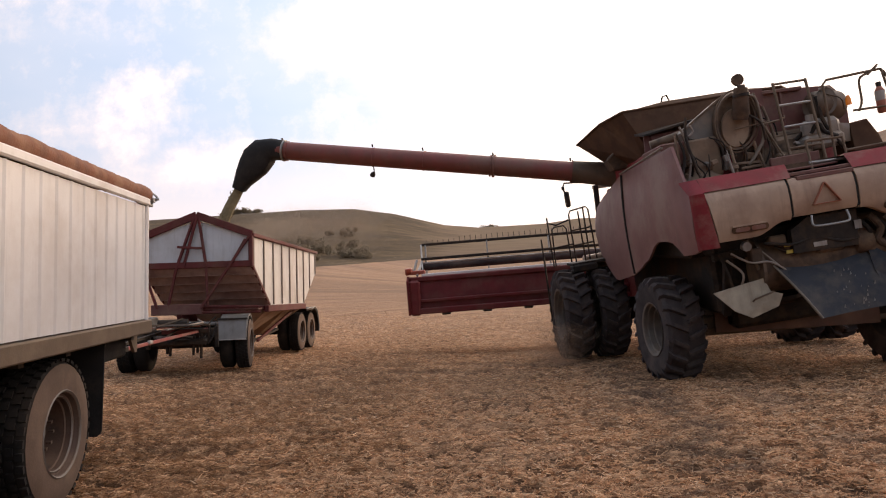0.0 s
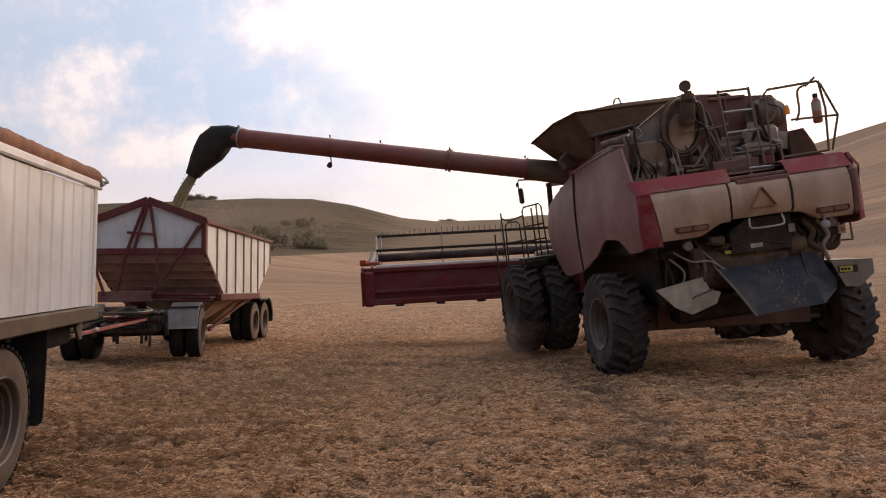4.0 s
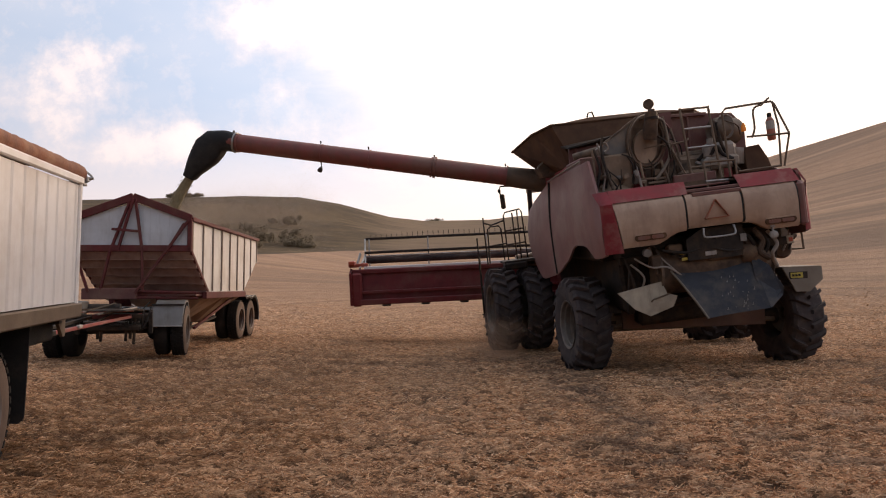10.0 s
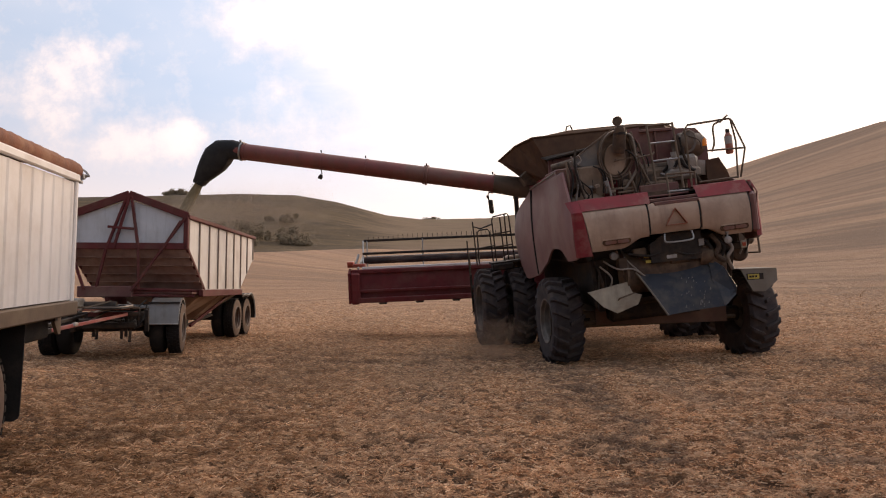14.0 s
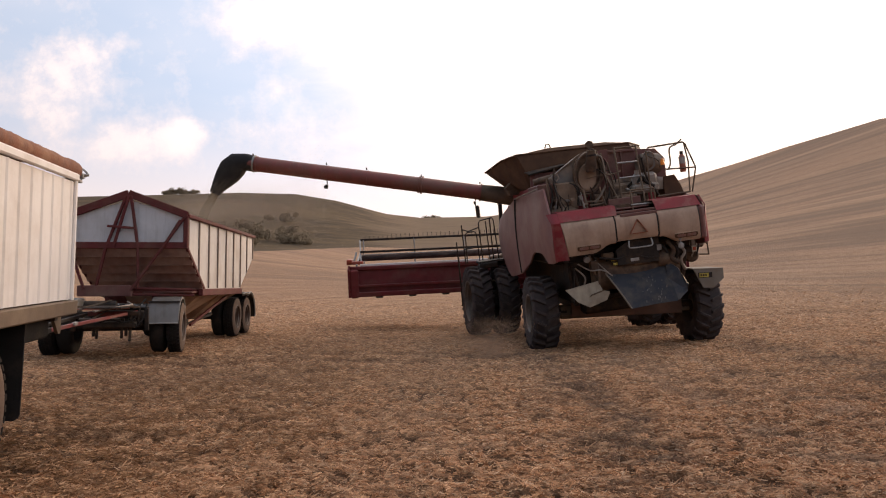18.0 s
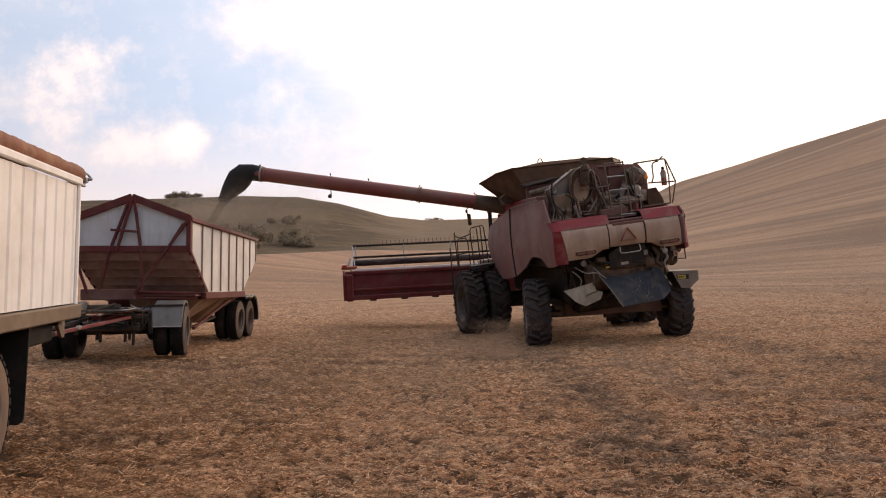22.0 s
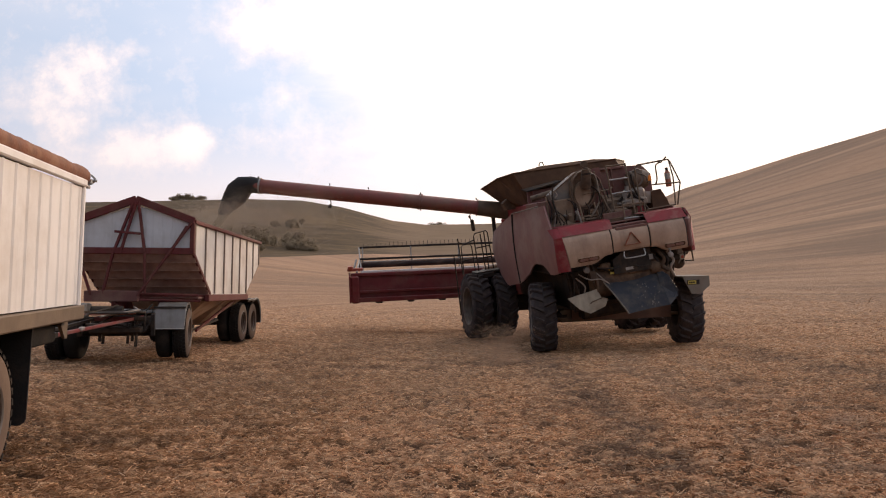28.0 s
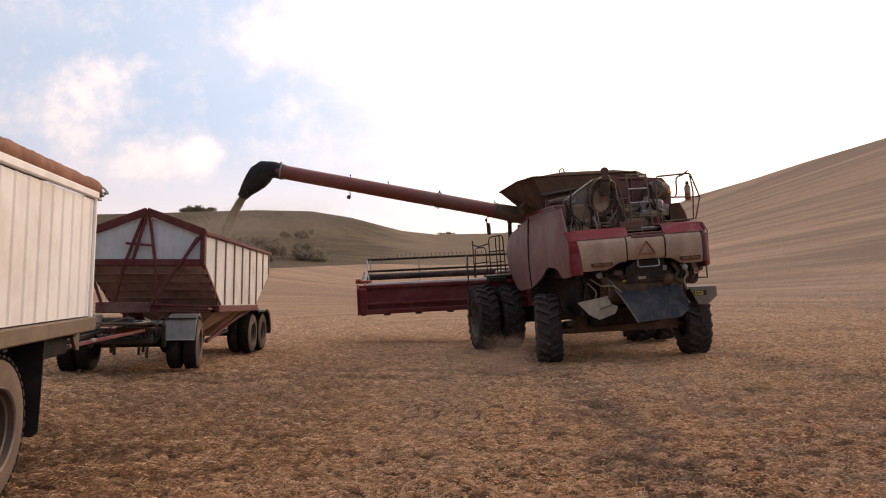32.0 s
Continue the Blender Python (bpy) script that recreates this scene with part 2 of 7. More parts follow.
M_agside = material("grey_dusty_lug_tyre", (0.068, 0.056, 0.056), 0.85, 0, (0.048, 0.039, 0.039), (0.12, 0.095, 0.083), 6, 2.2, 0.25)
M_rim = material("dusty_grey_wheel_rim", (0.20, 0.175, 0.155), 0.55, 0.3, (0.14, 0.12, 0.105), (0.19, 0.145, 0.11), 6, 2.6, 0.1)
M_rimbrown = material("rusty_truck_rim", (0.105, 0.062, 0.044), 0.6, 0.2, (0.075, 0.046, 0.034), (0.15, 0.095, 0.066), 8, 3.0, 0.15)
M_tarp = material("rolled_russet_tarp", (0.21, 0.072, 0.034), 0.8, 0, (0.14, 0.05, 0.026), (0.26, 0.125, 0.07), 7, 3.4, 0.5)
M_auger = material("dusty_red_auger_tube", (0.23, 0.052, 0.044), 0.5, 0, (0.18, 0.055, 0.042), (0.19, 0.105, 0.075), 4, 0.8, 0.1)
M_augerbase = material("dusty_brown_auger_elbow", (0.13, 0.085, 0.055), 0.65, 0, None, None, 5, 1.5, 0.15)
M_boot = material("black_rubber_spout", (0.022, 0.021, 0.021), 0.55, 0, (0.018, 0.017, 0.017), (0.045, 0.04, 0.036), 6, 2.0, 0.15)
M_flap = material("blue_black_rubber_sheet", (0.034, 0.037, 0.047), 0.5, 0, (0.026, 0.029, 0.036), (0.095, 0.08, 0.07), 5, 2.4, 0.15, runs=0.3)
M_plate = material("chalky_white_plate", (0.45, 0.385, 0.29), 0.6, 0, None, (0.24, 0.18, 0.13), 6, 2.0, 0.1)
M_fender = material("pale_grey_fender", (0.24, 0.23, 0.22), 0.45, 0.3, (0.20, 0.19, 0.18), (0.18, 0.155, 0.13), 5, 1.8, 0.1)
M_orange = material("red_orange_reflector", (0.45, 0.07, 0.03), 0.35, 0, None, None, 8, 3, 0.05)
M_lens = material("faded_lamp_lens", (0.21, 0.072, 0.042), 0.4, 0, None, None, 8, 3, 0.05)
M_amber = material("amber_lamp_lens", (0.6, 0.17, 0.02), 0.25, 0, None, None, 8, 3, 0.02)
amber = M_amber.node_tree.nodes["Principled BSDF"]
amber.inputs["Emission Color"].default_value, amber.inputs["Emission Strength"].default_value = (1.0, 0.30, 0.04, 1), 0.12
M_yellow = material("yellow_sticker", (0.55, 0.42, 0.06), 0.5, 0, None, None, 8, 3, 0.05)
M_tank = material("pale_plastic_tank", (0.42, 0.39, 0.36), 0.5, 0, None, (0.24, 0.18, 0.13), 5, 2, 0.08)
M_grain = material("falling_grain", (0.22, 0.17, 0.092), 0.85, 0, (0.17, 0.13, 0.07), (0.27, 0.21, 0.12), 30, 8, 0.4)
M_interior = material("pale_blue_grey_sheet", (0.60, 0.62, 0.64), 0.4, 0, (0.54, 0.56, 0.58), (0.46, 0.46, 0.45), 3, 1.0, 0.06)
M_teal = material("dull_teal_drum", (0.15, 0.145, 0.135), 0.5, 0.1, (0.10, 0.095, 0.09), (0.27, 0.21, 0.155), 5, 2, 0.1)
M_rust = material("rust_brown_rib", (0.34, 0.26, 0.205), 0.75, 0, None, None, 7, 2.2, 0.2)
M_leaf = material("dusty_olive_leaves", (0.20, 0.152, 0.092), 0.95, 0, (0.18, 0.137, 0.083), (0.22, 0.167, 0.102), 3, 0.4, 0.2)
M_bark = material("grey_bark", (0.08, 0.065, 0.05), 0.85, 0, None, None, 9, 3, 0.3)
# wheel tracks along the field: centre, half width, strength, colour (pressed dark soil, pale dust between)
TRACKS = ((1.15, 0.62, 0.92, (0.092, 0.068, 0.058)), (5.5, 0.75, 0.88, (0.098, 0.070, 0.058)), (2.75, 0.5, 0.6, (0.40, 0.285, 0.205)), (-3.7, 2.1, 0.9, (0.155, 0.076, 0.037)), (-0.8, 0.95, 0.6, (0.50, 0.335, 0.22)), (7.2, 0.4, 0.5, (0.38, 0.27, 0.19)), (3.85, 0.3, 0.6, (0.44, 0.30, 0.21)))


def field_marks(nt, tc, c):
    """Wheel tracks, dark trampled patches and shade painted by the dolly, the same for the soil and for the straw on
    it.
    """
    def node(kind, **vals):
        n = nt.nodes.new(kind)
        for k, v in vals.items():
            n.inputs[k].default_value = v
        return n

    def calc(op, one, two=0.0, three=0.0):
        n = nt.nodes.new("ShaderNodeMath")
        n.operation = op
        for k, v in enumerate((one, two, three)):
            if isinstance(v, float):
                n.inputs[k].default_value = v
            else:
                nt.links.new(v, n.inputs[k])
        return n.outputs[0]

    def ranged(src, a, z, lo=0.0, hi=1.0):
        r = node("ShaderNodeMapRange", **{"From Min": a, "From Max": z, "To Min": lo, "To Max": hi})
        nt.links.new(src, r.inputs["Value"])
        return r.outputs[0]

    def mixed(fac, one, col):
        x = nt.nodes.new("ShaderNodeMixRGB")
        nt.links.new(fac, x.inputs[0])
        nt.links.new(one, x.inputs[1])
        x.inputs[2].default_value = (*col, 1)
        return x.outputs[0]

    def noise(scale, detail, sx, sy):
        mp = nt.nodes.new("ShaderNodeMapping")
        mp.inputs["Scale"].default_value = (sx, sy, 0.0)
        nt.links.new(tc.outputs["Object"], mp.inputs["Vector"])
        n = node("ShaderNodeTexNoise", Scale=scale, Detail=detail, Roughness=0.62)
        nt.links.new(mp.outputs[0], n.inputs["Vector"])
        return n.outputs[0]

    sep = nt.nodes.new("ShaderNodeSeparateXYZ")
    nt.links.new(tc.outputs["Object"], sep.inputs[0])
    across = calc("ADD", calc("MULTIPLY_ADD", sep.outputs["Y"], -0.06, sep.outputs["X"]), ranged(noise(0.35, 3.0, 1, 1), 0.2, 0.8, -0.8, 0.8))
    broken = ranged(noise(1.6, 6.0, 0.7, 1.3), 0.40, 0.56)
    near = ranged(sep.outputs["Y"], 14.0, 26.0, 1.0, 0.0)
    for centre, half, strength, col in TRACKS:
        mag = calc("ABSOLUTE", calc("SUBTRACT", across, centre))
        c = mixed(calc("MULTIPLY", calc("MULTIPLY", ranged(mag, half * 0.35, half, strength, 0.0), broken), near), c, col)
    # trampled dark patches, long across the view, and paler swept streaks
    trod = ranged(sep.outputs["Y"], 16.0, 34.0, 1.0, 0.3)
    c = mixed(calc("MULTIPLY", ranged(noise(0.45, 6.0, 0.5, 1.5), 0.55, 0.68, 0.0, 0.5), trod), c, (0.15, 0.086, 0.056))
    c = mixed(calc("MULTIPLY", ranged(noise(2.2, 5.0, 0.45, 1.5), 0.55, 0.66, 0.0, 0.6), trod), c, (0.12, 0.066, 0.042))
    c = mixed(ranged(noise(0.7, 5.0, 0.4, 1.8), 0.56, 0.70, 0.0, 0.5), c, (0.50, 0.335, 0.22))
    # churned dark and rusty patches; those by the trailer dolly also hold painted shade
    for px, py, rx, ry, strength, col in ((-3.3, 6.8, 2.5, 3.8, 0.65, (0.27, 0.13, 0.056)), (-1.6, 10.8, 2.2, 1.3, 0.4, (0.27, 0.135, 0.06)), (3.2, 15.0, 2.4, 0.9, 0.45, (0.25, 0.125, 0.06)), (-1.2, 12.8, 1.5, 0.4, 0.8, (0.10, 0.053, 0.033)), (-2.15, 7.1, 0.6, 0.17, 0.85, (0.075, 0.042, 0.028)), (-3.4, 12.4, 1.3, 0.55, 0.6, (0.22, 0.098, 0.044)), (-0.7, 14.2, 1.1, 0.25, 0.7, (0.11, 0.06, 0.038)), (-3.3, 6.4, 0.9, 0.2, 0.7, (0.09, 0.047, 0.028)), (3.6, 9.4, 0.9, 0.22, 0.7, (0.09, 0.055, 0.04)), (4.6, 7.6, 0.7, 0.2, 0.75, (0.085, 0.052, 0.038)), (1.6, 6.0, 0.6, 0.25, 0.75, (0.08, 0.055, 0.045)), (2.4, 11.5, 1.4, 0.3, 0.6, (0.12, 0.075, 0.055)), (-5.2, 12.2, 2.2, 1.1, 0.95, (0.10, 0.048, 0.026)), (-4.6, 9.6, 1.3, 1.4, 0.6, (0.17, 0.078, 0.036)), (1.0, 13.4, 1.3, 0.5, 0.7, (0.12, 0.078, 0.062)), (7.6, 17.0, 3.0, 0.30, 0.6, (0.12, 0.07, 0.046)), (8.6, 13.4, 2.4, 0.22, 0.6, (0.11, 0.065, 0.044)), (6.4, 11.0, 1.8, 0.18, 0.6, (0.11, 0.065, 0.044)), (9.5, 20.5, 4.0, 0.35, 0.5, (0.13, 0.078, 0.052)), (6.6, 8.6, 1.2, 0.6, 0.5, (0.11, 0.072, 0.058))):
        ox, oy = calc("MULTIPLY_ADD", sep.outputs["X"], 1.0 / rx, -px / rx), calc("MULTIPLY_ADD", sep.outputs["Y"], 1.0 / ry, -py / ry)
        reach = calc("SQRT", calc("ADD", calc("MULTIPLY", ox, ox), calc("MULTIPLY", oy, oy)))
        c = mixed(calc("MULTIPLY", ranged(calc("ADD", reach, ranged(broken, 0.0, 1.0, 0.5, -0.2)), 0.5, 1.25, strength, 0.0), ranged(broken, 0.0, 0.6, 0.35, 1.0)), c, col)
    # clods and holes between tufts, and bleached tufts
    close = ranged(sep.outputs["Y"], 14.0, 38.0, 1.0, 0.45)
    c = mixed(calc("MULTIPLY", ranged(noise(4.2, 5.0, 0.8, 1.15), 0.53, 0.62, 0.0, 0.5), close), c, (0.12, 0.062, 0.038))
    c = mixed(calc("MULTIPLY", ranged(noise(6.5, 5.0, 0.7, 1.2), 0.50, 0.62, 0.0, 0.75), close), c, (0.78, 0.485, 0.285))
    c = mixed(calc("MULTIPLY", ranged(noise(10.0, 4.0, 0.7, 1.3), 0.54, 0.61, 0.0, 0.5), close), c, (0.105, 0.054, 0.030))
    return c


def straw_material():
    """Cut straw: each stem its own tone, from bleached to rotted."""
    m = bpy.data.materials.new("cut_straw_stems")
    m.use_nodes = True
    nt = m.node_tree
    b = nt.nodes["Principled BSDF"]
    b.inputs["Roughness"].default_value, b.inputs["Specular IOR Level"].default_value = 0.8, 0.2
    g = nt.nodes.new("ShaderNodeNewGeometry")
    r = nt.nodes.new("ShaderNodeValToRGB")
    els = r.color_ramp.elements
    els[0].position, els[0].color = 0.0, (0.17, 0.094, 0.048, 1)
    els[1].position, els[1].color = 1.0, (0.90, 0.65, 0.43, 1)
    for pos, col in ((0.3, (0.445, 0.210, 0.102, 1)), (0.6, (0.65, 0.343, 0.175, 1)), (0.88, (0.81, 0.490, 0.275, 1))):
        els.new(pos).color = col
    nt.links.new(g.outputs["Random Per Island"], r.inputs[0])
    tc = nt.nodes.new("ShaderNodeTexCoord")
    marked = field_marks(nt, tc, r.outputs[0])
    keep = nt.nodes.new("ShaderNodeMixRGB")
    keep.inputs[0].default_value = 0.8
    nt.links.new(r.outputs[0], keep.inputs[1])
    nt.links.new(marked, keep.inputs[2])
    nt.links.new(keep.outputs[0], b.inputs["Base Color"])
    return m


M_sign = material("faded_orange_sign_border", (0.34, 0.10, 0.05), 0.6, 0, (0.28, 0.09, 0.05), (0.30, 0.17, 0.11), 9, 4.0, 0.05)
M_drum = material("dust_caked_drum_sheet", (0.25, 0.17, 0.112), 0.75, 0, (0.18, 0.12, 0.08), (0.34, 0.25, 0.175), 5, 2.4, 0.2)
M_grime = material("grease_caked_machinery", (0.112, 0.073, 0.051), 0.75, 0.1, (0.062, 0.043, 0.032), (0.19, 0.125, 0.08), 8, 3.2, 0.35)
for dull in (M_red, M_frame, M_bin, M_header, M_flap, M_boot, M_rubber, M_agside, M_grime, M_dark):
    dull.node_tree.nodes["Principled BSDF"].inputs["Specular IOR Level"].default_value = 0.22
M_draw = material("worn_red_drawbar_paint", (0.29, 0.045, 0.042), 0.5, 0, (0.17, 0.034, 0.031), (0.25, 0.115, 0.095), 9, 3.0, 0.15)
M_mudguard = material("dusty_beige_mudguard", (0.19, 0.155, 0.12), 0.6, 0, (0.19, 0.155, 0.12), (0.16, 0.12, 0.085), 5, 2.0, 0.1)
M_salmon = material("faded_salmon_paint", (0.46, 0.15, 0.095), 0.5, 0, None, None, 8, 3, 0.05)
M_maroon = material("dusty_maroon_engine_panel", (0.165, 0.060, 0.050), 0.6, 0, (0.125, 0.046, 0.039), (0.20, 0.11, 0.078), 5, 2.2, 0.1)
M_axle = material("dusty_red_brown_axle_sheet", (0.15, 0.07, 0.042), 0.7, 0, (0.11, 0.055, 0.035), (0.18, 0.10, 0.06), 5, 2.0, 0.12)
M_hose = material("pale_dusty_hose", (0.33, 0.28, 0.24), 0.6, 0, (0.25, 0.21, 0.18), (0.2, 0.15, 0.11), 8, 3.0, 0.1)
M_straw = straw_material()
M_glass = bpy.data.materials.new("dark_cab_glass")
M_glass.use_nodes = True
M_glass.node_tree.nodes["Principled BSDF"].inputs["Base Color"].default_value = (0.02, 0.022, 0.025, 1)
M_glass.node_tree.nodes["Principled BSDF"].inputs["Roughness"].default_value = 0.08


def ground_material(name, cols, stripes, patch_scale, line_scale, bump, dry=None):
    """Field or hillside: three soil and straw tones in patches, fine litter and, on the fields, swath lines."""
    m = bpy.data.materials.new(name)
    m.use_nodes = True
    nt = m.node_tree
    b = nt.nodes["Principled BSDF"]
    b.inputs["Roughness"].default_value = 0.95
    b.inputs["Specular IOR Level"].default_value = 0.15
    tc = nt.nodes.new("ShaderNodeTexCoord")

    def noise_of(scale, detail, rough, sx=1.0, sy=1.0):
        mp = nt.nodes.new("ShaderNodeMapping")
        mp.inputs["Scale"].default_value = (sx, sy, 1.0)
        n = nt.nodes.new("ShaderNodeTexNoise")
        n.inputs["Scale"].default_value, n.inputs["Detail"].default_value, n.inputs["Roughness"].default_value = scale, detail, rough
        nt.links.new(tc.outputs["Object"], mp.inputs["Vector"])
        nt.links.new(mp.outputs[0], n.inputs["Vector"])
        return n

    def ranged(src, a, z, lo=0.0, hi=1.0):
        r = nt.nodes.new("ShaderNodeMapRange")
        r.inputs["From Min"].default_value, r.inputs["From Max"].default_value = a, z
        r.inputs["To Min"].default_value, r.inputs["To Max"].default_value = lo, hi
        nt.links.new(src, r.inputs["Value"])
        return r.outputs[0]

    def mixed(fac, one, two):
        x = nt.nodes.new("ShaderNodeMixRGB")
        nt.links.new(fac, x.inputs[0])
        for k, v in ((1, one), (2, two)):
            if isinstance(v, tuple):
                x.inputs[k].default_value = (*v, 1)
            else:
                nt.links.new(v, x.inputs[k])
        return x.outputs[0]

    big = noise_of(patch_scale, 6, 0.62, 0.6, 1.4)
    mid = noise_of(patch_scale * 7, 6, 0.65, 0.6, 1.5)
    fine = noise_of(line_scale, 6, 0.75, 0.5, 1.5)
    c = mixed(ranged(big.outputs[0], 0.42, 0.62), cols[0], cols[1])
    c = mixed(ranged(mid.outputs[0], 0.50, 0.66, 0.0, 0.8), c, cols[2])
    clump = noise_of(patch_scale * 24, 5, 0.7, 0.5, 1.6)
    c = mixed(ranged(clump.outputs[0], 0.50, 0.66, 0.0, 0.35), c, cols[2])
    if stripes:
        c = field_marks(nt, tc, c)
    c = mixed(ranged(fine.outputs[0], 0.46, 0.64, 0.0, 0.8 if stripes else 0.35), c, cols[3])
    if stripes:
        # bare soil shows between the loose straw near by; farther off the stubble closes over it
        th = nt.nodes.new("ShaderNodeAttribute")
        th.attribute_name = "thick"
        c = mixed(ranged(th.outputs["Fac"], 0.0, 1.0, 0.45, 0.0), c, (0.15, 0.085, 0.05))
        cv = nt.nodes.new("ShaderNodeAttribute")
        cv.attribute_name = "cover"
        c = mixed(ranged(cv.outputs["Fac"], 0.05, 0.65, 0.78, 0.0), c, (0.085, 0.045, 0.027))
    grit = noise_of(line_scale * 5, 3, 0.7, 0.5, 1.5)
    c = mixed(ranged(grit.outputs[0], 0.48, 0.62, 0.0, 0.65), c, tuple(v * 0.35 for v in cols[2]))
    if stripes:
        # swath lines left by the header: long bands and fine drill lines, uneven along their way
        across, along, far = (nt.nodes.new("ShaderNodeAttribute") for _ in range(3))
        across.attribute_name, along.attribute_name, far.attribute_name = "swath", "along", "far"
        line = nt.nodes.new("ShaderNodeCombineXYZ")
        nt.links.new(across.outputs["Fac"], line.inputs[0])
        nt.links.new(along.outputs["Fac"], line.inputs[1])
        for scale, stretch, lo, hi, strength, tone in ((0.16, 0.12, 0.46, 0.64, 0.7, stripes), (0.5, 0.03, 0.49, 0.60, 0.85, tuple(v * 0.8 for v in stripes)), (0.4, 0.04, 0.52, 0.66, 0.6, cols[3]), (1.3, 0.02, 0.49, 0.60, 0.7, tuple(v * 0.75 for v in stripes))):
            mp = nt.nodes.new("ShaderNodeMapping")
            mp.inputs["Scale"].default_value = (scale, scale * stretch, 1.0)
            mp.inputs["Location"].default_value = (scale * 70, strength * 9, 0.0)
            nt.links.new(line.outputs[0], mp.inputs["Vector"])
            n = nt.nodes.new("ShaderNodeTexNoise")
            n.inputs["Scale"].default_value, n.inputs["Detail"].default_value, n.inputs["Roughness"].default_value = 1.0, 3, 0.55
            nt.links.new(mp.outputs[0], n.inputs["Vector"])
            mul = nt.nodes.new("ShaderNodeMath")
            mul.operation = "MULTIPLY"
            nt.links.new(ranged(n.outputs[0], lo, hi, 0.0, strength), mul.inputs[0])
            nt.links.new(far.outputs["Fac"], mul.inputs[1])
            c = mixed(mul.outputs[0], c, tone)
        # grey tint growing with distance: haze over the field put into the colour
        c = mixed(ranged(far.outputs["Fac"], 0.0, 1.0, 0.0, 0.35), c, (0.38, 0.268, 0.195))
    # dry grass tone, which also paints in the haze and the sunlit crest
    if dry:
        da = nt.nodes.new("ShaderNodeAttribute")
        da.attribute_name = "dry"
        dn = nt.nodes.new("ShaderNodeMath")
        dn.operation = "ADD"
        nt.links.new(da.outputs["Fac"], dn.inputs[0])
        nt.links.new(ranged(big.outputs[0], 0.3, 0.7, -0.35, 0.35), dn.inputs[1])
        tier = noise_of(0.55, 5, 0.6, 0.05, 0.12)
        tier.inputs["Scale"].default_value = 1.0
        c = mixed(ranged(noise_of(0.09, 6, 0.65, 0.35, 1.0).outputs[0], 0.50, 0.62, 0.0, 0.75), c, tuple(v * 0.55 for v in cols[0]))
        c = mixed(ranged(tier.outputs[0], 0.52, 0.66, 0.0, 0.45), c, tuple(v * 1.35 for v in cols[1]))
        c = mixed(ranged(dn.outputs[0], 0.2, 0.8), c, mixed(ranged(mid.outputs[0], 0.4, 0.65), dry, tuple(v * 0.72 for v in dry)))
    nt.links.new(c, b.inputs["Base Color"])
    bp = nt.nodes.new("ShaderNodeBump")
    bp.inputs["Strength"].default_value, bp.inputs["Distance"].default_value = bump, 0.05
    nt.links.new(fine.outputs[0], bp.inputs["Height"])
    nt.links.new(bp.outputs[0], b.inputs["Normal"])
    return m


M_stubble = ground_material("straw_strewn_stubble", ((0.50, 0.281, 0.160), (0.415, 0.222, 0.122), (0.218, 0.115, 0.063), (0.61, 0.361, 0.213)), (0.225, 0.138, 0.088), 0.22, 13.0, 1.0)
M_scrub = ground_material("dry_green_scrub_hill", ((0.090, 0.060, 0.033), (0.138, 0.089, 0.042), (0.042, 0.031, 0.019), (0.099, 0.066, 0.036)), None, 0.018, 0.3, 0.5, (0.172, 0.113, 0.067))


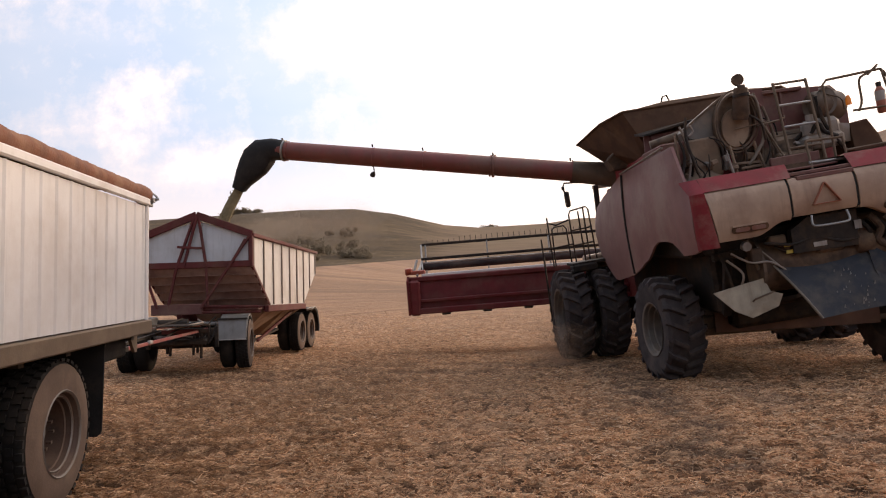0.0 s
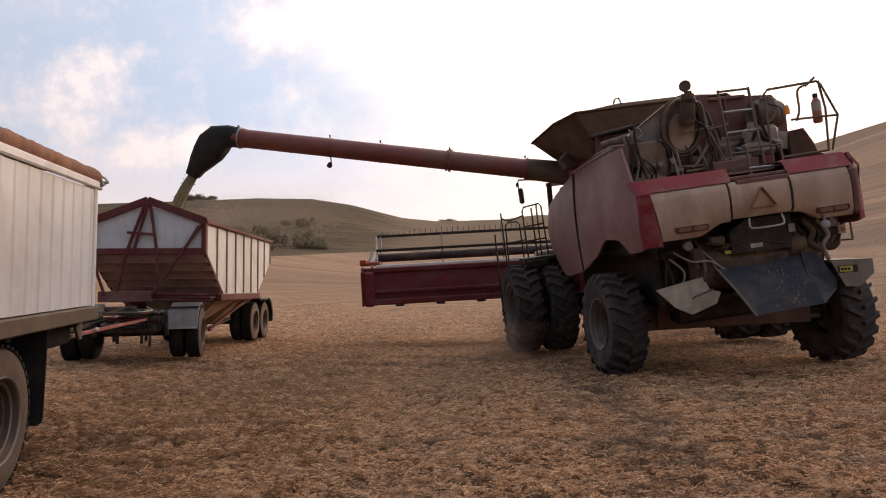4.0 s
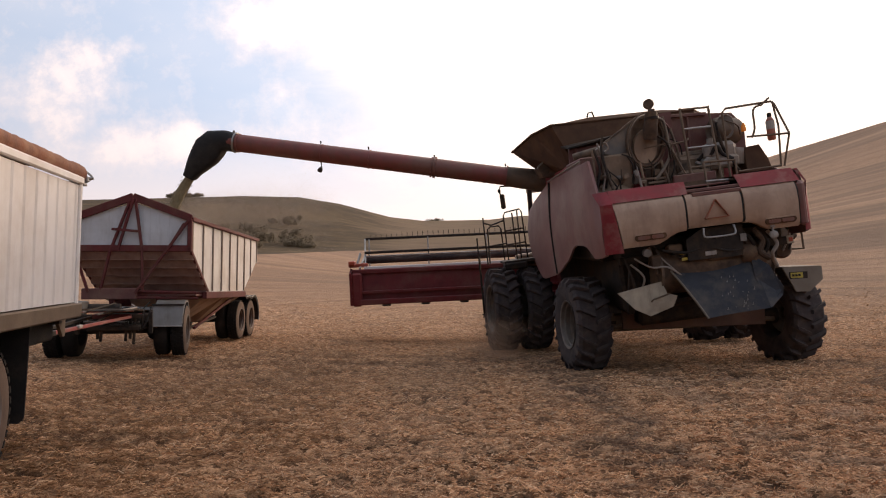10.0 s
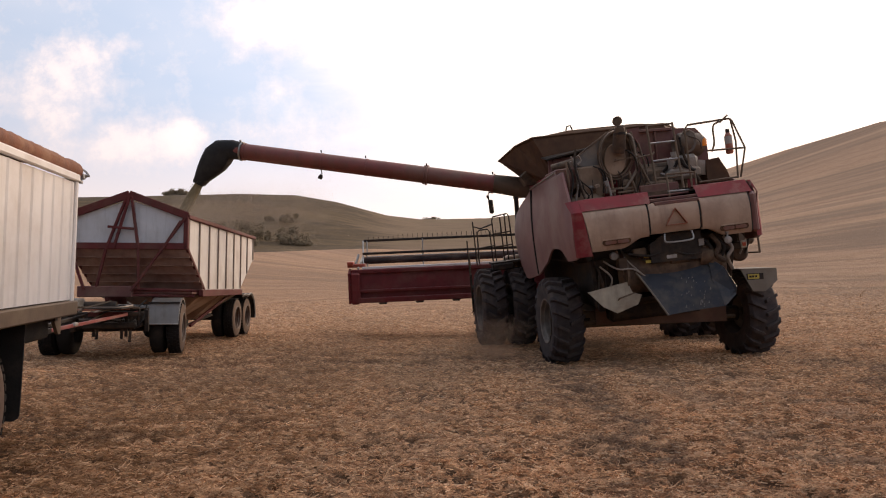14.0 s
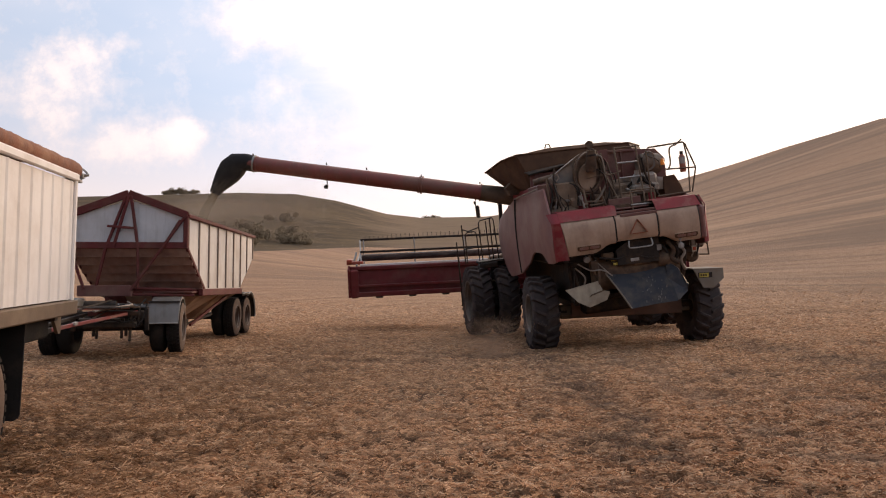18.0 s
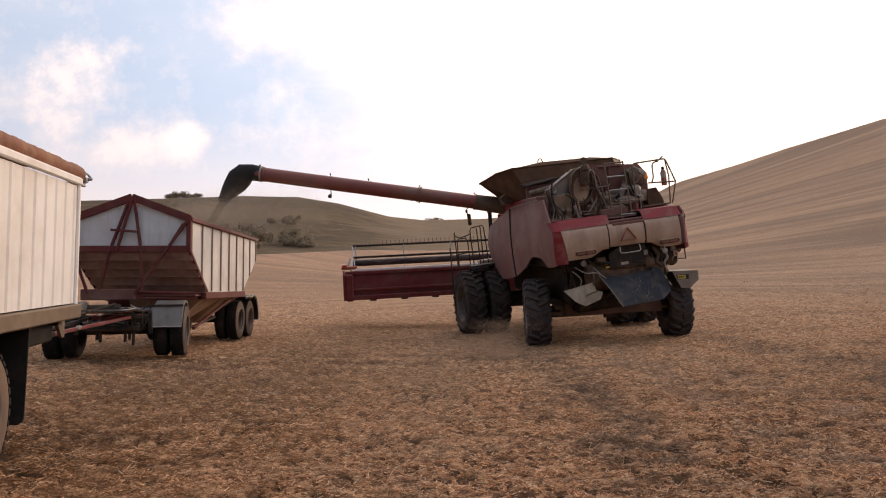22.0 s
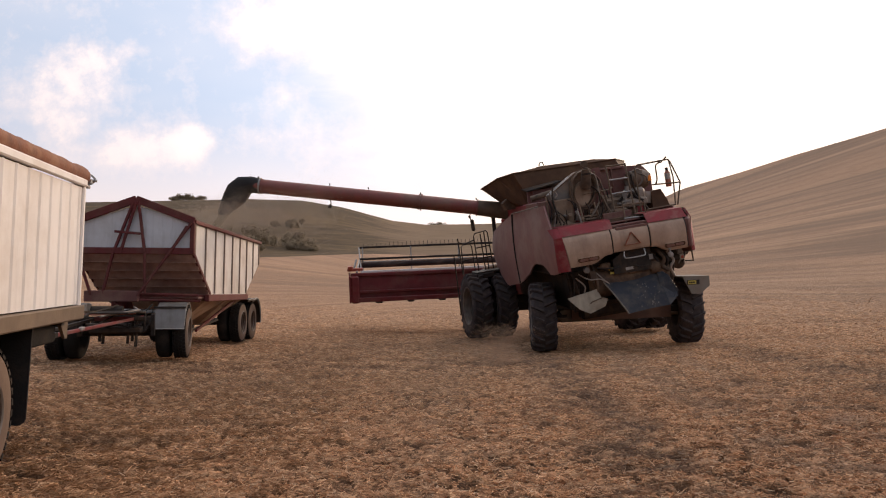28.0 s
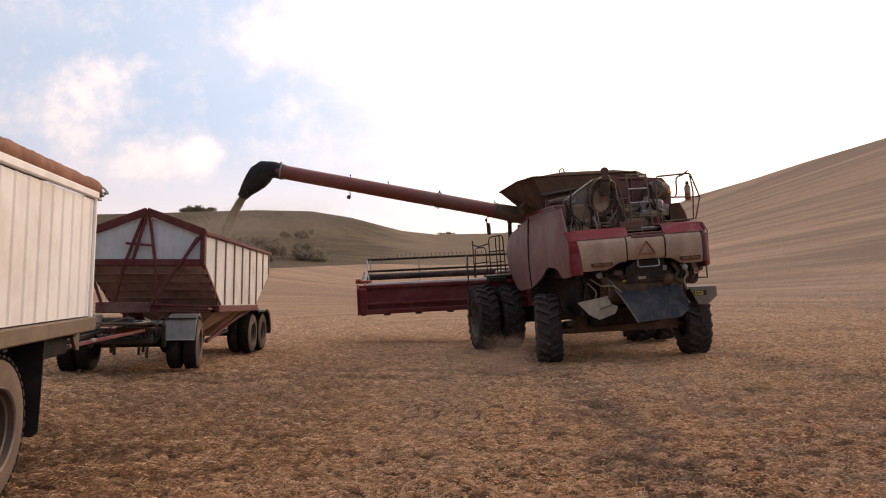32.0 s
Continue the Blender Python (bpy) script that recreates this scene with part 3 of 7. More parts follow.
# ---- mesh helpers ----
class Shape:
    """Collects vertices and faces of one mesh."""

    def __init__(self):
        self.v, self.f = [], []

    def add(self, verts, faces):
        n = len(self.v)
        self.v += [tuple(p) for p in verts]
        self.f += [tuple(i + n for i in f) for f in faces]
        return self

    def box(self, c, s, rot=None, ch=0.0):
        """A box of centre c and size s; ch: chamfer of its edges."""
        h = [d / 2 for d in s]
        if ch <= 0:
            vs = [Vector((sx * h[0], sy * h[1], sz * h[2])) for sx in (-1, 1) for sy in (-1, 1) for sz in (-1, 1)]
            fs = [(0, 1, 3, 2), (4, 6, 7, 5), (0, 4, 5, 1), (2, 3, 7, 6), (0, 2, 6, 4), (1, 5, 7, 3)]
        else:
            ch = min(ch, min(h) * 0.8)
            vs, fs, at = [], [], {}
            for sx in (-1, 1):
                for sy in (-1, 1):
                    for sz in (-1, 1):
                        for k in range(3):
                            p = [sx * h[0], sy * h[1], sz * h[2]]
                            for j, sg in enumerate((sx, sy, sz)):
                                if j != k:
                                    p[j] -= sg * ch
                            at[sx, sy, sz, k] = len(vs)
                            vs.append(Vector(p))
            for k in range(3):
                a, b = [j for j in range(3) if j != k]
                for sg in (-1, 1):
                    def key(sa, sb):
                        q = [0, 0, 0]
                        q[k], q[a], q[b] = sg, sa, sb
                        return at[(*q, k)]
                    fs.append((key(-1, -1), key(1, -1), key(1, 1), key(-1, 1)))
                for sa in (-1, 1):
                    for sb in (-1, 1):
                        q0, q1 = [0, 0, 0], [0, 0, 0]
                        q0[k], q1[k] = -1, 1
                        q0[a] = q1[a] = sa
                        q0[b] = q1[b] = sb
                        fs.append((at[(*q0, a)], at[(*q1, a)], at[(*q1, b)], at[(*q0, b)]))
            for sx in (-1, 1):
                for sy in (-1, 1):
                    for sz in (-1, 1):
                        fs.append(tuple(at[sx, sy, sz, k] for k in range(3)))
        m = Matrix.Translation(c) @ (rot.to_4x4() if rot else Matrix())
        return self.add([m @ p for p in vs], fs)

    def bar(self, a, b, w, h=None, up=(0, 0, 1)):
        """A rectangular bar from a to b."""
        a, b = Vector(a), Vector(b)
        d = b - a
        y = d.normalized()
        x = y.cross(Vector(up))
        if x.length < 1e-4:
            x = y.cross(Vector((1, 0, 0)))
        x.normalize()
        z = x.cross(y)
        return self.box((a + b) / 2, (w, d.length, h or w), Matrix((x, y, z)).transposed(), min(w, h or w) * 0.12)

    def tube(self, pts, r, seg=10, caps=True):
        """A round tube along points; r: one radius or one for each point."""
        pts = [Vector(p) for p in pts]
        rs = r if isinstance(r, (list, tuple)) else [r] * len(pts)
        vs, fs = [], []
        ref = None
        for i, p in enumerate(pts):
            d = (pts[min(i + 1, len(pts) - 1)] - pts[max(i - 1, 0)]).normalized()
            if ref is None:
                ref = d.orthogonal().normalized()
            ref = (ref - d * ref.dot(d)).normalized()
            o = d.cross(ref)
            for k in range(seg):
                a = 2 * math.pi * k / seg
                vs.append(p + rs[i] * (math.cos(a) * ref + math.sin(a) * o))
        for i in range(len(pts) - 1):
            for k in range(seg):
                j = (k + 1) % seg
                fs.append((i * seg + k, i * seg + j, (i + 1) * seg + j, (i + 1) * seg + k))
        if caps:
            fs.append(tuple(range(seg))[::-1])
            fs.append(tuple((len(pts) - 1) * seg + k for k in range(seg)))
        return self.add(vs, fs)

    def slab(self, pts, off):
        """A polygon of 3D points, given thickness by the vector off."""
        pts = [Vector(p) for p in pts]
        off = Vector(off)
        n = len(pts)
        fs = [tuple(range(n)), tuple(range(2 * n - 1, n - 1, -1))]
        fs += [(k, k + n, (k + 1) % n + n, (k + 1) % n) for k in range(n)]
        return self.add(pts + [p + off for p in pts], fs)

    def turned(self, profile, axis=(1, 0, 0), at=(0, 0, 0), seg=32):
        """A solid of revolution about x: profile of (along, radius)."""
        vs, fs = [], []
        for a, r in profile:
            for k in range(seg):
                t = 2 * math.pi * k / seg
                vs.append((at[0] + a, at[1] + r * math.cos(t), at[2] + r * math.sin(t)))
        for i in range(len(profile) - 1):
            for k in range(seg):
                j = (k + 1) % seg
                fs.append((i * seg + k, i * seg + j, (i + 1) * seg + j, (i + 1) * seg + k))
        return self.add(vs, fs)

    def sheet(self, rows):
        """A surface through rows of points."""
        n = len(rows[0])
        fs = [(i * n + k, i * n + k + 1, (i + 1) * n + k + 1, (i + 1) * n + k) for i in range(len(rows) - 1) for k in range(n - 1)]
        return self.add([p for r in rows for p in r], fs)

    def mesh(self, name, mat, smooth=False):
        me = bpy.data.meshes.new(name)
        me.from_pydata(self.v, [], self.f)
        me.materials.append(mat)
        bm = bmesh.new()
        bm.from_mesh(me)
        bmesh.ops.recalc_face_normals(bm, faces=bm.faces)
        if smooth:
            for f in bm.faces:
                f.smooth = True
            for e in bm.edges:
                e.smooth = len(e.link_faces) == 2 and e.calc_face_angle(0) < 0.7
        bm.to_mesh(me)
        bm.free()
        return me


def bend(pts, n=6):
    """A smooth line through the points, for hoses and bent pipes."""
    p = [Vector(q) for q in pts]
    p = [2 * p[0] - p[1]] + p + [2 * p[-1] - p[-2]]
    out = []
    for k in range(1, len(p) - 2):
        a, b, c, d = p[k - 1:k + 3]
        for j in range(n):
            t = j / n
            out.append(0.5 * (2 * b + (c - a) * t + (2 * a - 5 * b + 4 * c - d) * t * t + (3 * b - a - 3 * c + d) * t ** 3))
    return out + [p[-2]]


def thing(name, m, label, category, group="", kind=""):
    ob = new(name)
    ob.matrix_basis = m
    return tagged(ob, label, category, group, kind)


def part(name, shape, mat, parent, label="", smooth=False, m=None):
    ob = new(name, shape.mesh(name, mat, smooth) if isinstance(shape, Shape) else shape)
    ob.parent = parent
    if m is not None:
        ob.matrix_basis = m
    if label:
        ob["label"] = label
    return ob


def smooth01(a, b, x):
    t = np.clip((x - a) / (b - a), 0, 1)
    return t * t * (3 - 2 * t)


# ---- ground ----
AZ = [-180, -60, -28, -21.0, -16.4, -12.0, -8.7, -4.5, -1.6, 4.0, 10.0, 16.0, 19.1, 23.3, 27.2, 33.2, 45, 80, 180]
EL = [0.05, 0.075, 0.0800, 0.0882, 0.0932, 0.0933, 0.0845, 0.0655, 0.0600, 0.0620, 0.0750, 0.0993, 0.1130, 0.1320, 0.1518, 0.1780, 0.186, 0.15, 0.05]


def height(x, y):
    """Height of the ground at x, y: a shallow dip by the machines, fields that rise to hills all round."""
    x, y = np.asarray(x, float), np.asarray(y, float)
    r, az = np.hypot(x, y), np.degrees(np.arctan2(x, y))
    yy = np.clip(y, -8, 40)
    run = np.where(yy < 17, yy, 17 + 3 * np.tanh((yy - 17) / 3) * 0.4)
    soft = lambda v: 0.5 * (v + np.sqrt(v * v + 1.2))
    near = 0.043 * np.minimum(soft(x), 14) + 0.022 * np.minimum(soft(-x), 14) - 0.035 - 0.031 * (run - 5.3)
    el = np.interp(az, AZ, EL)
    rf, rc = 150.0, 400.0 + 120 * smooth01(-10, 5, az)
    field = -0.3 + 4.6 * np.clip((r - 20) / 130, 0, 1.6) ** 1.25
    hill = (el * rc + 1.65 - 5.5) * smooth01(rf, rc * 1.06, r)
    left = field + hill
    rr = 150.0
    right = -0.1 + (el * rr + 1.75) * np.clip((r - 13) / (rr - 13), 0, 1) ** 1.45 - 0.02 * np.clip(r - rr, 0, 900)
    w = smooth01(6, 20, az) * (1 - smooth01(60, 110, az))
    far = left * (1 - w) + right * w
    k = smooth01(16, 60, r)
    bumps = 0.012 * np.sin(x * 1.9 + 0.7 * np.sin(y * 1.3)) * np.cos(y * 1.6) * (r < 60)
    return near * (1 - k) + far * k + bumps


def lattice(u, v, seed):
    """Smooth random values over the plane, between 0 and 1."""
    g = np.random.RandomState(seed).rand(512, 512)
    i, j = np.floor(u).astype(int), np.floor(v).astype(int)
    f, h = u - i, v - j
    f, h = f * f * (3 - 2 * f), h * h * (3 - 2 * h)
    p = lambda a, b: g[(i + a) % 512, (j + b) % 512]
    return (p(0, 0) * (1 - f) + p(1, 0) * f) * (1 - h) + (p(0, 1) * (1 - f) + p(1, 1) * f) * h


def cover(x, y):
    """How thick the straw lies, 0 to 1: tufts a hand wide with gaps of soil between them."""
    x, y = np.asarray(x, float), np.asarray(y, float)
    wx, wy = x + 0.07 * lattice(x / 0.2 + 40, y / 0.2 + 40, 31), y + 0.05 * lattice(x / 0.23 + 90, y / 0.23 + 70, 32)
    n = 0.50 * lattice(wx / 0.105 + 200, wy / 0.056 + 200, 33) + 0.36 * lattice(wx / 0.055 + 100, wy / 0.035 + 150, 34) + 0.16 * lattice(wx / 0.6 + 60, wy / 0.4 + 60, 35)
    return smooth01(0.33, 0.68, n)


def relief(x, y):
    """Height of the tufts over the bare soil."""
    r, az = np.hypot(x, y), np.abs(np.degrees(np.arctan2(x, y)))
    return (cover(x, y) - 0.55) * 0.05 * (1 - smooth01(24, 55, r)) * smooth01(0.5, 2.0, r) * (1 - smooth01(41, 46, az))


def gz(x, y):
    return float(height(x, y))


FAN = (0.0, -0.035)   # bearing and rise of the hollow from which the passes fan out


def build_ground():
    az = np.radians(np.concatenate([np.arange(-180, -42, 3.0), np.arange(-42, 44, 0.2), np.arange(45, 180.1, 3.0)]))
    rad = np.unique(np.concatenate([[0.0], np.geomspace(0.6, 4200, 190), np.geomspace(2.6, 26, 500), np.geomspace(26, 60, 90), np.arange(134.0, 176.0, 0.8)]))
    a, r = np.meshgrid(az, rad)
    x, y = r * np.sin(a), r * np.cos(a)
    z = height(x, y) + relief(x, y)
    n, k = len(az), len(rad)
    verts = np.stack([x.ravel(), y.ravel(), z.ravel()], 1)
    i, j = np.meshgrid(np.arange(k - 1), np.arange(n - 1), indexing="ij")
    quads = np.stack([i * n + j, i * n + j + 1, (i + 1) * n + j + 1, (i + 1) * n + j], -1).reshape(-1, 4)
    me = bpy.data.meshes.new("ground")
    me.from_pydata(verts.tolist(), [], quads.tolist())
    for m in (M_stubble, M_scrub):
        me.materials.append(m)
    mid = verts[quads].mean(1)
    rm, am = np.hypot(mid[:, 0], mid[:, 1]), np.degrees(np.arctan2(mid[:, 0], mid[:, 1]))
    edge = 140 + 26 * smooth01(-16, -7, am) + 1.2 * np.sin(am * 0.9) + 0.5 * np.sin(am * 2.9 + 1)
    slot = np.where((rm > edge) & (am < 14), 1, 0)
    me.polygons.foreach_set("material_index", slot.astype(np.int32))
    me.polygons.foreach_set("use_smooth", np.ones(len(quads), bool))
    rv = np.hypot(verts[:, 0], verts[:, 1])
    sw = me.attributes.new("swath", "FLOAT", "POINT")
    fwd = np.maximum(verts[:, 1], 1.0)
    rise, side = np.clip((verts[:, 2] - 1.65) / fwd, -0.3, 0.5), np.clip(verts[:, 0] / fwd, -2, 2)
    # the header's passes run level across the low field and fan out up the slope beside it
    sw.data.foreach_set("value", (90 * (rise - FAN[1]) / np.hypot(side - FAN[0], 0.14)).astype(np.float32))
    # weight by distance of the swath lines and of the painted haze tint
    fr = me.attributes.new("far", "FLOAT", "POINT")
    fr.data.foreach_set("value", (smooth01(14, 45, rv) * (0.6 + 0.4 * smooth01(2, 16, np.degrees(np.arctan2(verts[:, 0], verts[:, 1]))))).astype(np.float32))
    al = me.attributes.new("along", "FLOAT", "POINT")
    al.data.foreach_set("value", (60 * side).astype(np.float32))
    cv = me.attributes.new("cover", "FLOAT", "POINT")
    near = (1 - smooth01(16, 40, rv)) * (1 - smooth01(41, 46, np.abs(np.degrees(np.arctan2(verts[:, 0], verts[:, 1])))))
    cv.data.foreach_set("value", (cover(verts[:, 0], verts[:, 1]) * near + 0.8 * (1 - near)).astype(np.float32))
    tk = me.attributes.new("thick", "FLOAT", "POINT")
    tk.data.foreach_set("value", smooth01(6, 24, rv).astype(np.float32))
    # crest term paints sun on dry grass, bearing term adds haze to the right
    av = np.degrees(np.arctan2(verts[:, 0], verts[:, 1]))
    dr = me.attributes.new("dry", "FLOAT", "POINT")
    dr.data.foreach_set("value", np.clip(0.3 * smooth01(-16, -7, av) * smooth01(230, 400, rv) + smooth01(-9, -1, av), 0, 1).astype(np.float32))
    me.update()
    return tagged(new("ground", me), "harvested straw stubble field rising to dry hills", "field", kind="structure")


build_ground()


# ---- wheels ----
def road_wheel(parent, at, r=0.52, w=0.28, side=1, duals=True, turn=Matrix()):
    """A dual truck wheel; side: +1 when its outer face looks along +x of the parent."""
    s = Shape()
    prof = [(-0.5, 0.62), (-0.5, 0.84), (-0.42, 0.95), (-0.30, 1.0), (0.30, 1.0), (0.42, 0.95), (0.5, 0.84), (0.5, 0.62), (0.36, 0.56), (-0.36, 0.56), (-0.5, 0.62)]
    s.turned([(p * w, q * r) for p, q in prof], seg=40)
    for k in range(40):
        a = 2 * math.pi * k / 40
        for off in (-0.34, -0.12, 0.12, 0.34):
            b = a + (0.07 if off in (-0.12, 0.34) else 0)
            s.box((off * w, (r + 0.003) * math.cos(b), (r + 0.003) * math.sin(b)), (w * 0.17, r * 0.10, 0.022), Matrix.Rotation(b - math.pi / 2, 3, "X"))
    wheel = part("tyre", s, M_rubber, parent, "dusty black truck tyre with block tread", True, turn @ Matrix.Translation(at))
    wall = Shape().turned([(p * w * side, q * r) for p, q in [(0.506, 0.60), (0.512, 0.70), (0.506, 0.84), (0.43, 0.955)]], seg=40)
    part("sidewall", wall, M_sidewall, wheel, "dust-brown sidewall", True)
    rim = Shape().turned([(p * w * side, q * r) for p, q in [(0.47, 0.62), (0.51, 0.595), (0.48, 0.56), (0.36, 0.545), (0.34, 0.50), (0.20, 0.495), (0.18, 0.47), (-0.30, 0.465), (-0.48, 0.44), (-0.44, 0.34), (-0.40, 0.27), (-0.16, 0.25), (-0.12, 0.13), (0.0, 0.11), (0.02, 0.0)]], seg=36)
    for k in range(8):
        a = 2 * math.pi * k / 8
        y, z = 0.2 * r * math.cos(a), 0.2 * r * math.sin(a)
        rim.tube([(0.0, y, z), (0.09 * w * side + 0.01 * side, y, z)], 0.014, 6)
    part("rim", rim, M_rimbrown, wheel, "rust-brown steel rim", True)
    part("lock_ring", Shape().turned([(p * w * side, q * r) for p, q in [(0.50, 0.60), (0.535, 0.585), (0.50, 0.565)]], seg=36).turned([(p * w * side, q * r) for p, q in [(0.34, 0.515), (0.375, 0.505), (0.34, 0.492)]], seg=36), M_rim, wheel, "worn bright lock ring", True)
    if duals:
        inner = Shape().turned([(p * w - side * w * 1.16, q * r) for p, q in prof], seg=32)
        part("tyre", inner, M_rubber, wheel, "", True)
    return wheel


# ---- grain truck ----
def grain_truck():
    """Its own space: y runs along the box to its rear end at y = 0, x = 0 is the box side that faces the field, z up from the ground."""
    base = pose(-3.50, 6.561, 0.061, -0.39, 1.29, 11.3)
    t = thing("grain_truck", base, "white ribbed grain truck with russet tarp rolled along its box", "truck")
    z0, z1, length, end = 1.218, 2.385, 5.6, -0.24
    s = Shape()
    # corrugated side: shallow ribs
    prof, y = [], end
    while y > -length:
        for dy, dx in ((0.0, 0.0), (-0.092, 0.0), (-0.112, 0.011), (-0.124, 0.011), (-0.144, 0.0)):
            prof.append((y + dy, dx))
        y -= 0.229
    for x0, sgn in ((0.0, 1), (-2.44, -1)):
        s.sheet([[(x0 + sgn * dx, yy, z0 + 0.03) for yy, dx in prof], [(x0 + sgn * dx, yy, z1 - 0.05) for yy, dx in prof]])
    part("side_wall", s, M_white, t, "white corrugated steel sides")
    part("tailgate", Shape().box((-1.22, end - 0.012, (z0 + z1) / 2), (2.40, 0.05, z1 - z0 - 0.02), ch=0.01), M_white, t)
    part("front_wall", Shape().box((-1.22, -length, (z0 + z1) / 2), (2.40, 0.05, z1 - z0), ch=0.01), M_white, t)
    for x0 in (0.012, -2.452):
        part("top_rail", Shape().box((x0, (end - length) / 2, z1 - 0.005), (0.05, length + end, 0.07), ch=0.012), M_white, t)
        part("corner_post", Shape().box((x0 - 0.01, end - 0.02, (z0 + z1) / 2), (0.04, 0.06, z1 - z0), ch=0.012), M_white, t)
        part("sill_rail", Shape().box((x0, (end - length) / 2 + 0.03, z0 - 0.045), (0.06, length + end + 0.05, 0.13), ch=0.012), M_rail, t, "brown weathered sill rail")
    part("floor", Shape().box((-1.22, (end - length) / 2, z0 - 0.02), (2.36, length + end, 0.06)), M_rail, t)
    n = 70
    pts = [(-0.06 + 0.003 * math.sin(k * 0.7), end + 0.10 - (length + end + 0.10) * k / n, z1 + 0.076 + 0.003 * math.sin(k * 0.9)) for k in range(n + 1)]
    rr = [0.085 + 0.0035 * math.sin(k * 1.1) + 0.003 * math.sin(k * 2.7 + 0.4) for k in range(n + 1)]
    part("rolled_tarp", Shape().tube(pts, rr, 14), M_tarp, t, "russet tarp rolled along the top edge", True)
    part("tarp_cover", Shape().sheet([[(-0.1 - 2.2 * k / 10, y, z1 + 0.06 + 0.12 * math.sin(math.pi * k / 10)) for k in range(11)] for y in (end + 0.02, -length)]), M_tarp, t)
    part("roll_end", Shape().tube([(-0.06, end + 0.09, z1 + 0.07), (-0.06, end + 0.17, z1 + 0.065)], 0.035, 10).tube([(-0.06, end + 0.16, z1 + 0.06), (0.02, end + 0.18, z1 + 0.015), (-0.04, end + 0.20, z1 + 0.0)], 0.014, 8).box((0.0, end + 0.15, z1 + 0.035), (0.05, 0.04, 0.05), ch=0.008), M_steel, t, "steel tarp roller end")
    part("roll_hook", Shape().tube(bend([(-0.10, end + 0.10, z1 + 0.09), (-0.02, end + 0.20, z1 + 0.11), (0.03, end + 0.24, z1 + 0.06), (-0.02, end + 0.25, z1 + 0.03)]), 0.011, 6).tube([(-0.12, end + 0.20, z1 + 0.05), (0.05, end + 0.22, z1 + 0.05)], 0.013, 6).box((-0.02, end + 0.12, z1 - 0.02), (0.06, 0.1, 0.03), ch=0.006), M_steel, t, "bent steel tarp crank")
    for x in (-0.78, -1.66):
        part("frame_rail", Shape().box((x, -length / 2 - 0.25, 0.98), (0.09, length + 0.4, 0.26), ch=0.012), M_dark, t)
    for k in range(8):
        part("cross_sill", Shape().box((-1.22, -0.40 - k * 0.70, z0 - 0.11), (2.3, 0.07, 0.1)), M_dark, t)
    part("rear_crossmember", Shape().box((-1.22, end - 0.05, 1.0), (1.5, 0.1, 0.3), ch=0.02), M_dark, t)
    # added black box, stands in for the unlit space under the tail
    part("tail_dark_box", Shape().box((-0.72, -0.72, z0 - 0.215), (1.1, 0.9, 0.22), ch=0.02), M_rubber, t, "black box filling the dark under the tail end")
    part("hitch_bracket", Shape().slab([(-0.12, -0.36, z0 - 0.1), (-0.12, -0.12, z0 - 0.1), (-0.12, -0.12, z0 - 0.30), (-0.12, -0.18, z0 - 0.30)], (-0.03, 0, 0)), M_rail, t)
    part("hitch_block", Shape().box((-1.22, -0.12, 0.78), (0.16, 0.3, 0.14), ch=0.02), M_dark, t)
    part("pintle_hitch", Shape().tube([(-1.22, 0.0, 0.78), (-1.22, 0.25, 0.78), (-1.22, 0.34, 0.8), (-1.22, 0.36, 0.72)], 0.03, 8), M_dark, t)
    for x in (-0.33, -2.11):
        part("mud_flap", Shape().slab([(x - 0.29, -1.18, z0 - 0.1), (x + 0.29, -1.18, z0 - 0.1), (x + 0.29, -1.23, 0.39), (x + 0.28, -1.232, 0.36), (x + 0.25, -1.235, 0.34), (x - 0.29, -1.235, 0.34)], (0, 0.016, 0)), M_rubber, t, "black rubber mud flap")
    for y in (-1.93, -3.26):
        part("axle", Shape().tube([(-2.2, y, 0.52), (-0.25, y, 0.52)], 0.07, 10), M_dark, t)
        road_wheel(t, (-0.19, y, 0.52), side=1)
        road_wheel(t, (-2.25, y, 0.52), side=-1)
    # cab end, out of view but part of the truck
    part("cab", Shape().box((-1.22, -6.95, 1.45), (2.2, 1.5, 1.1), ch=0.08).slab([(-0.12, -6.22, 1.98), (-0.12, -7.66, 1.98), (-0.2, -7.38, 2.72), (-0.2, -6.28, 2.72)], (-2.2, 0, 0)), M_white, t, "white steel cab")
    part("bonnet", Shape().slab([(-0.42, -7.6, 1.78), (-0.42, -8.95, 1.62), (-0.42, -9.0, 0.82), (-0.42, -7.6, 0.82)], (-1.6, 0, 0)), M_white, t, "white bonnet")
    part("windscreen", Shape().slab([(-0.3, -7.66, 2.03), (-2.14, -7.66, 2.03), (-2.08, -7.42, 2.63), (-0.36, -7.42, 2.63)], (0, -0.02, 0)), M_glass, t, "dark windscreen")
    for x in (-0.1, -2.32):
        part("side_window", Shape().slab([(x, -6.4, 2.04), (x, -7.48, 2.04), (x - 0.03, -7.28, 2.6), (x - 0.03, -6.4, 2.6)], (-0.02, 0, 0)), M_glass, t, "dark side window")
        part("front_fender", Shape().tube([(x - 0.1, -8.2 + 0.66 * math.cos(a), 0.6 + 0.66 * math.sin(a)) for a in [math.pi * k / 10 for k in range(11)]], 0.14, 8), M_white, t, "white front fender", True)
    part("grille", Shape().box((-1.22, -9.0, 1.22), (1.1, 0.05, 0.62), ch=0.02), M_dark, t, "dark grille")
    part("bumper", Shape().box((-1.22, -9.1, 0.68), (2.3, 0.12, 0.26), ch=0.03), M_steel, t, "worn steel bumper")
    for x in (-0.25, -2.2):
        road_wheel(t, (x, -8.2, 0.52), side=1 if x > -1 else -1, duals=False)
    return t


grain_truck()


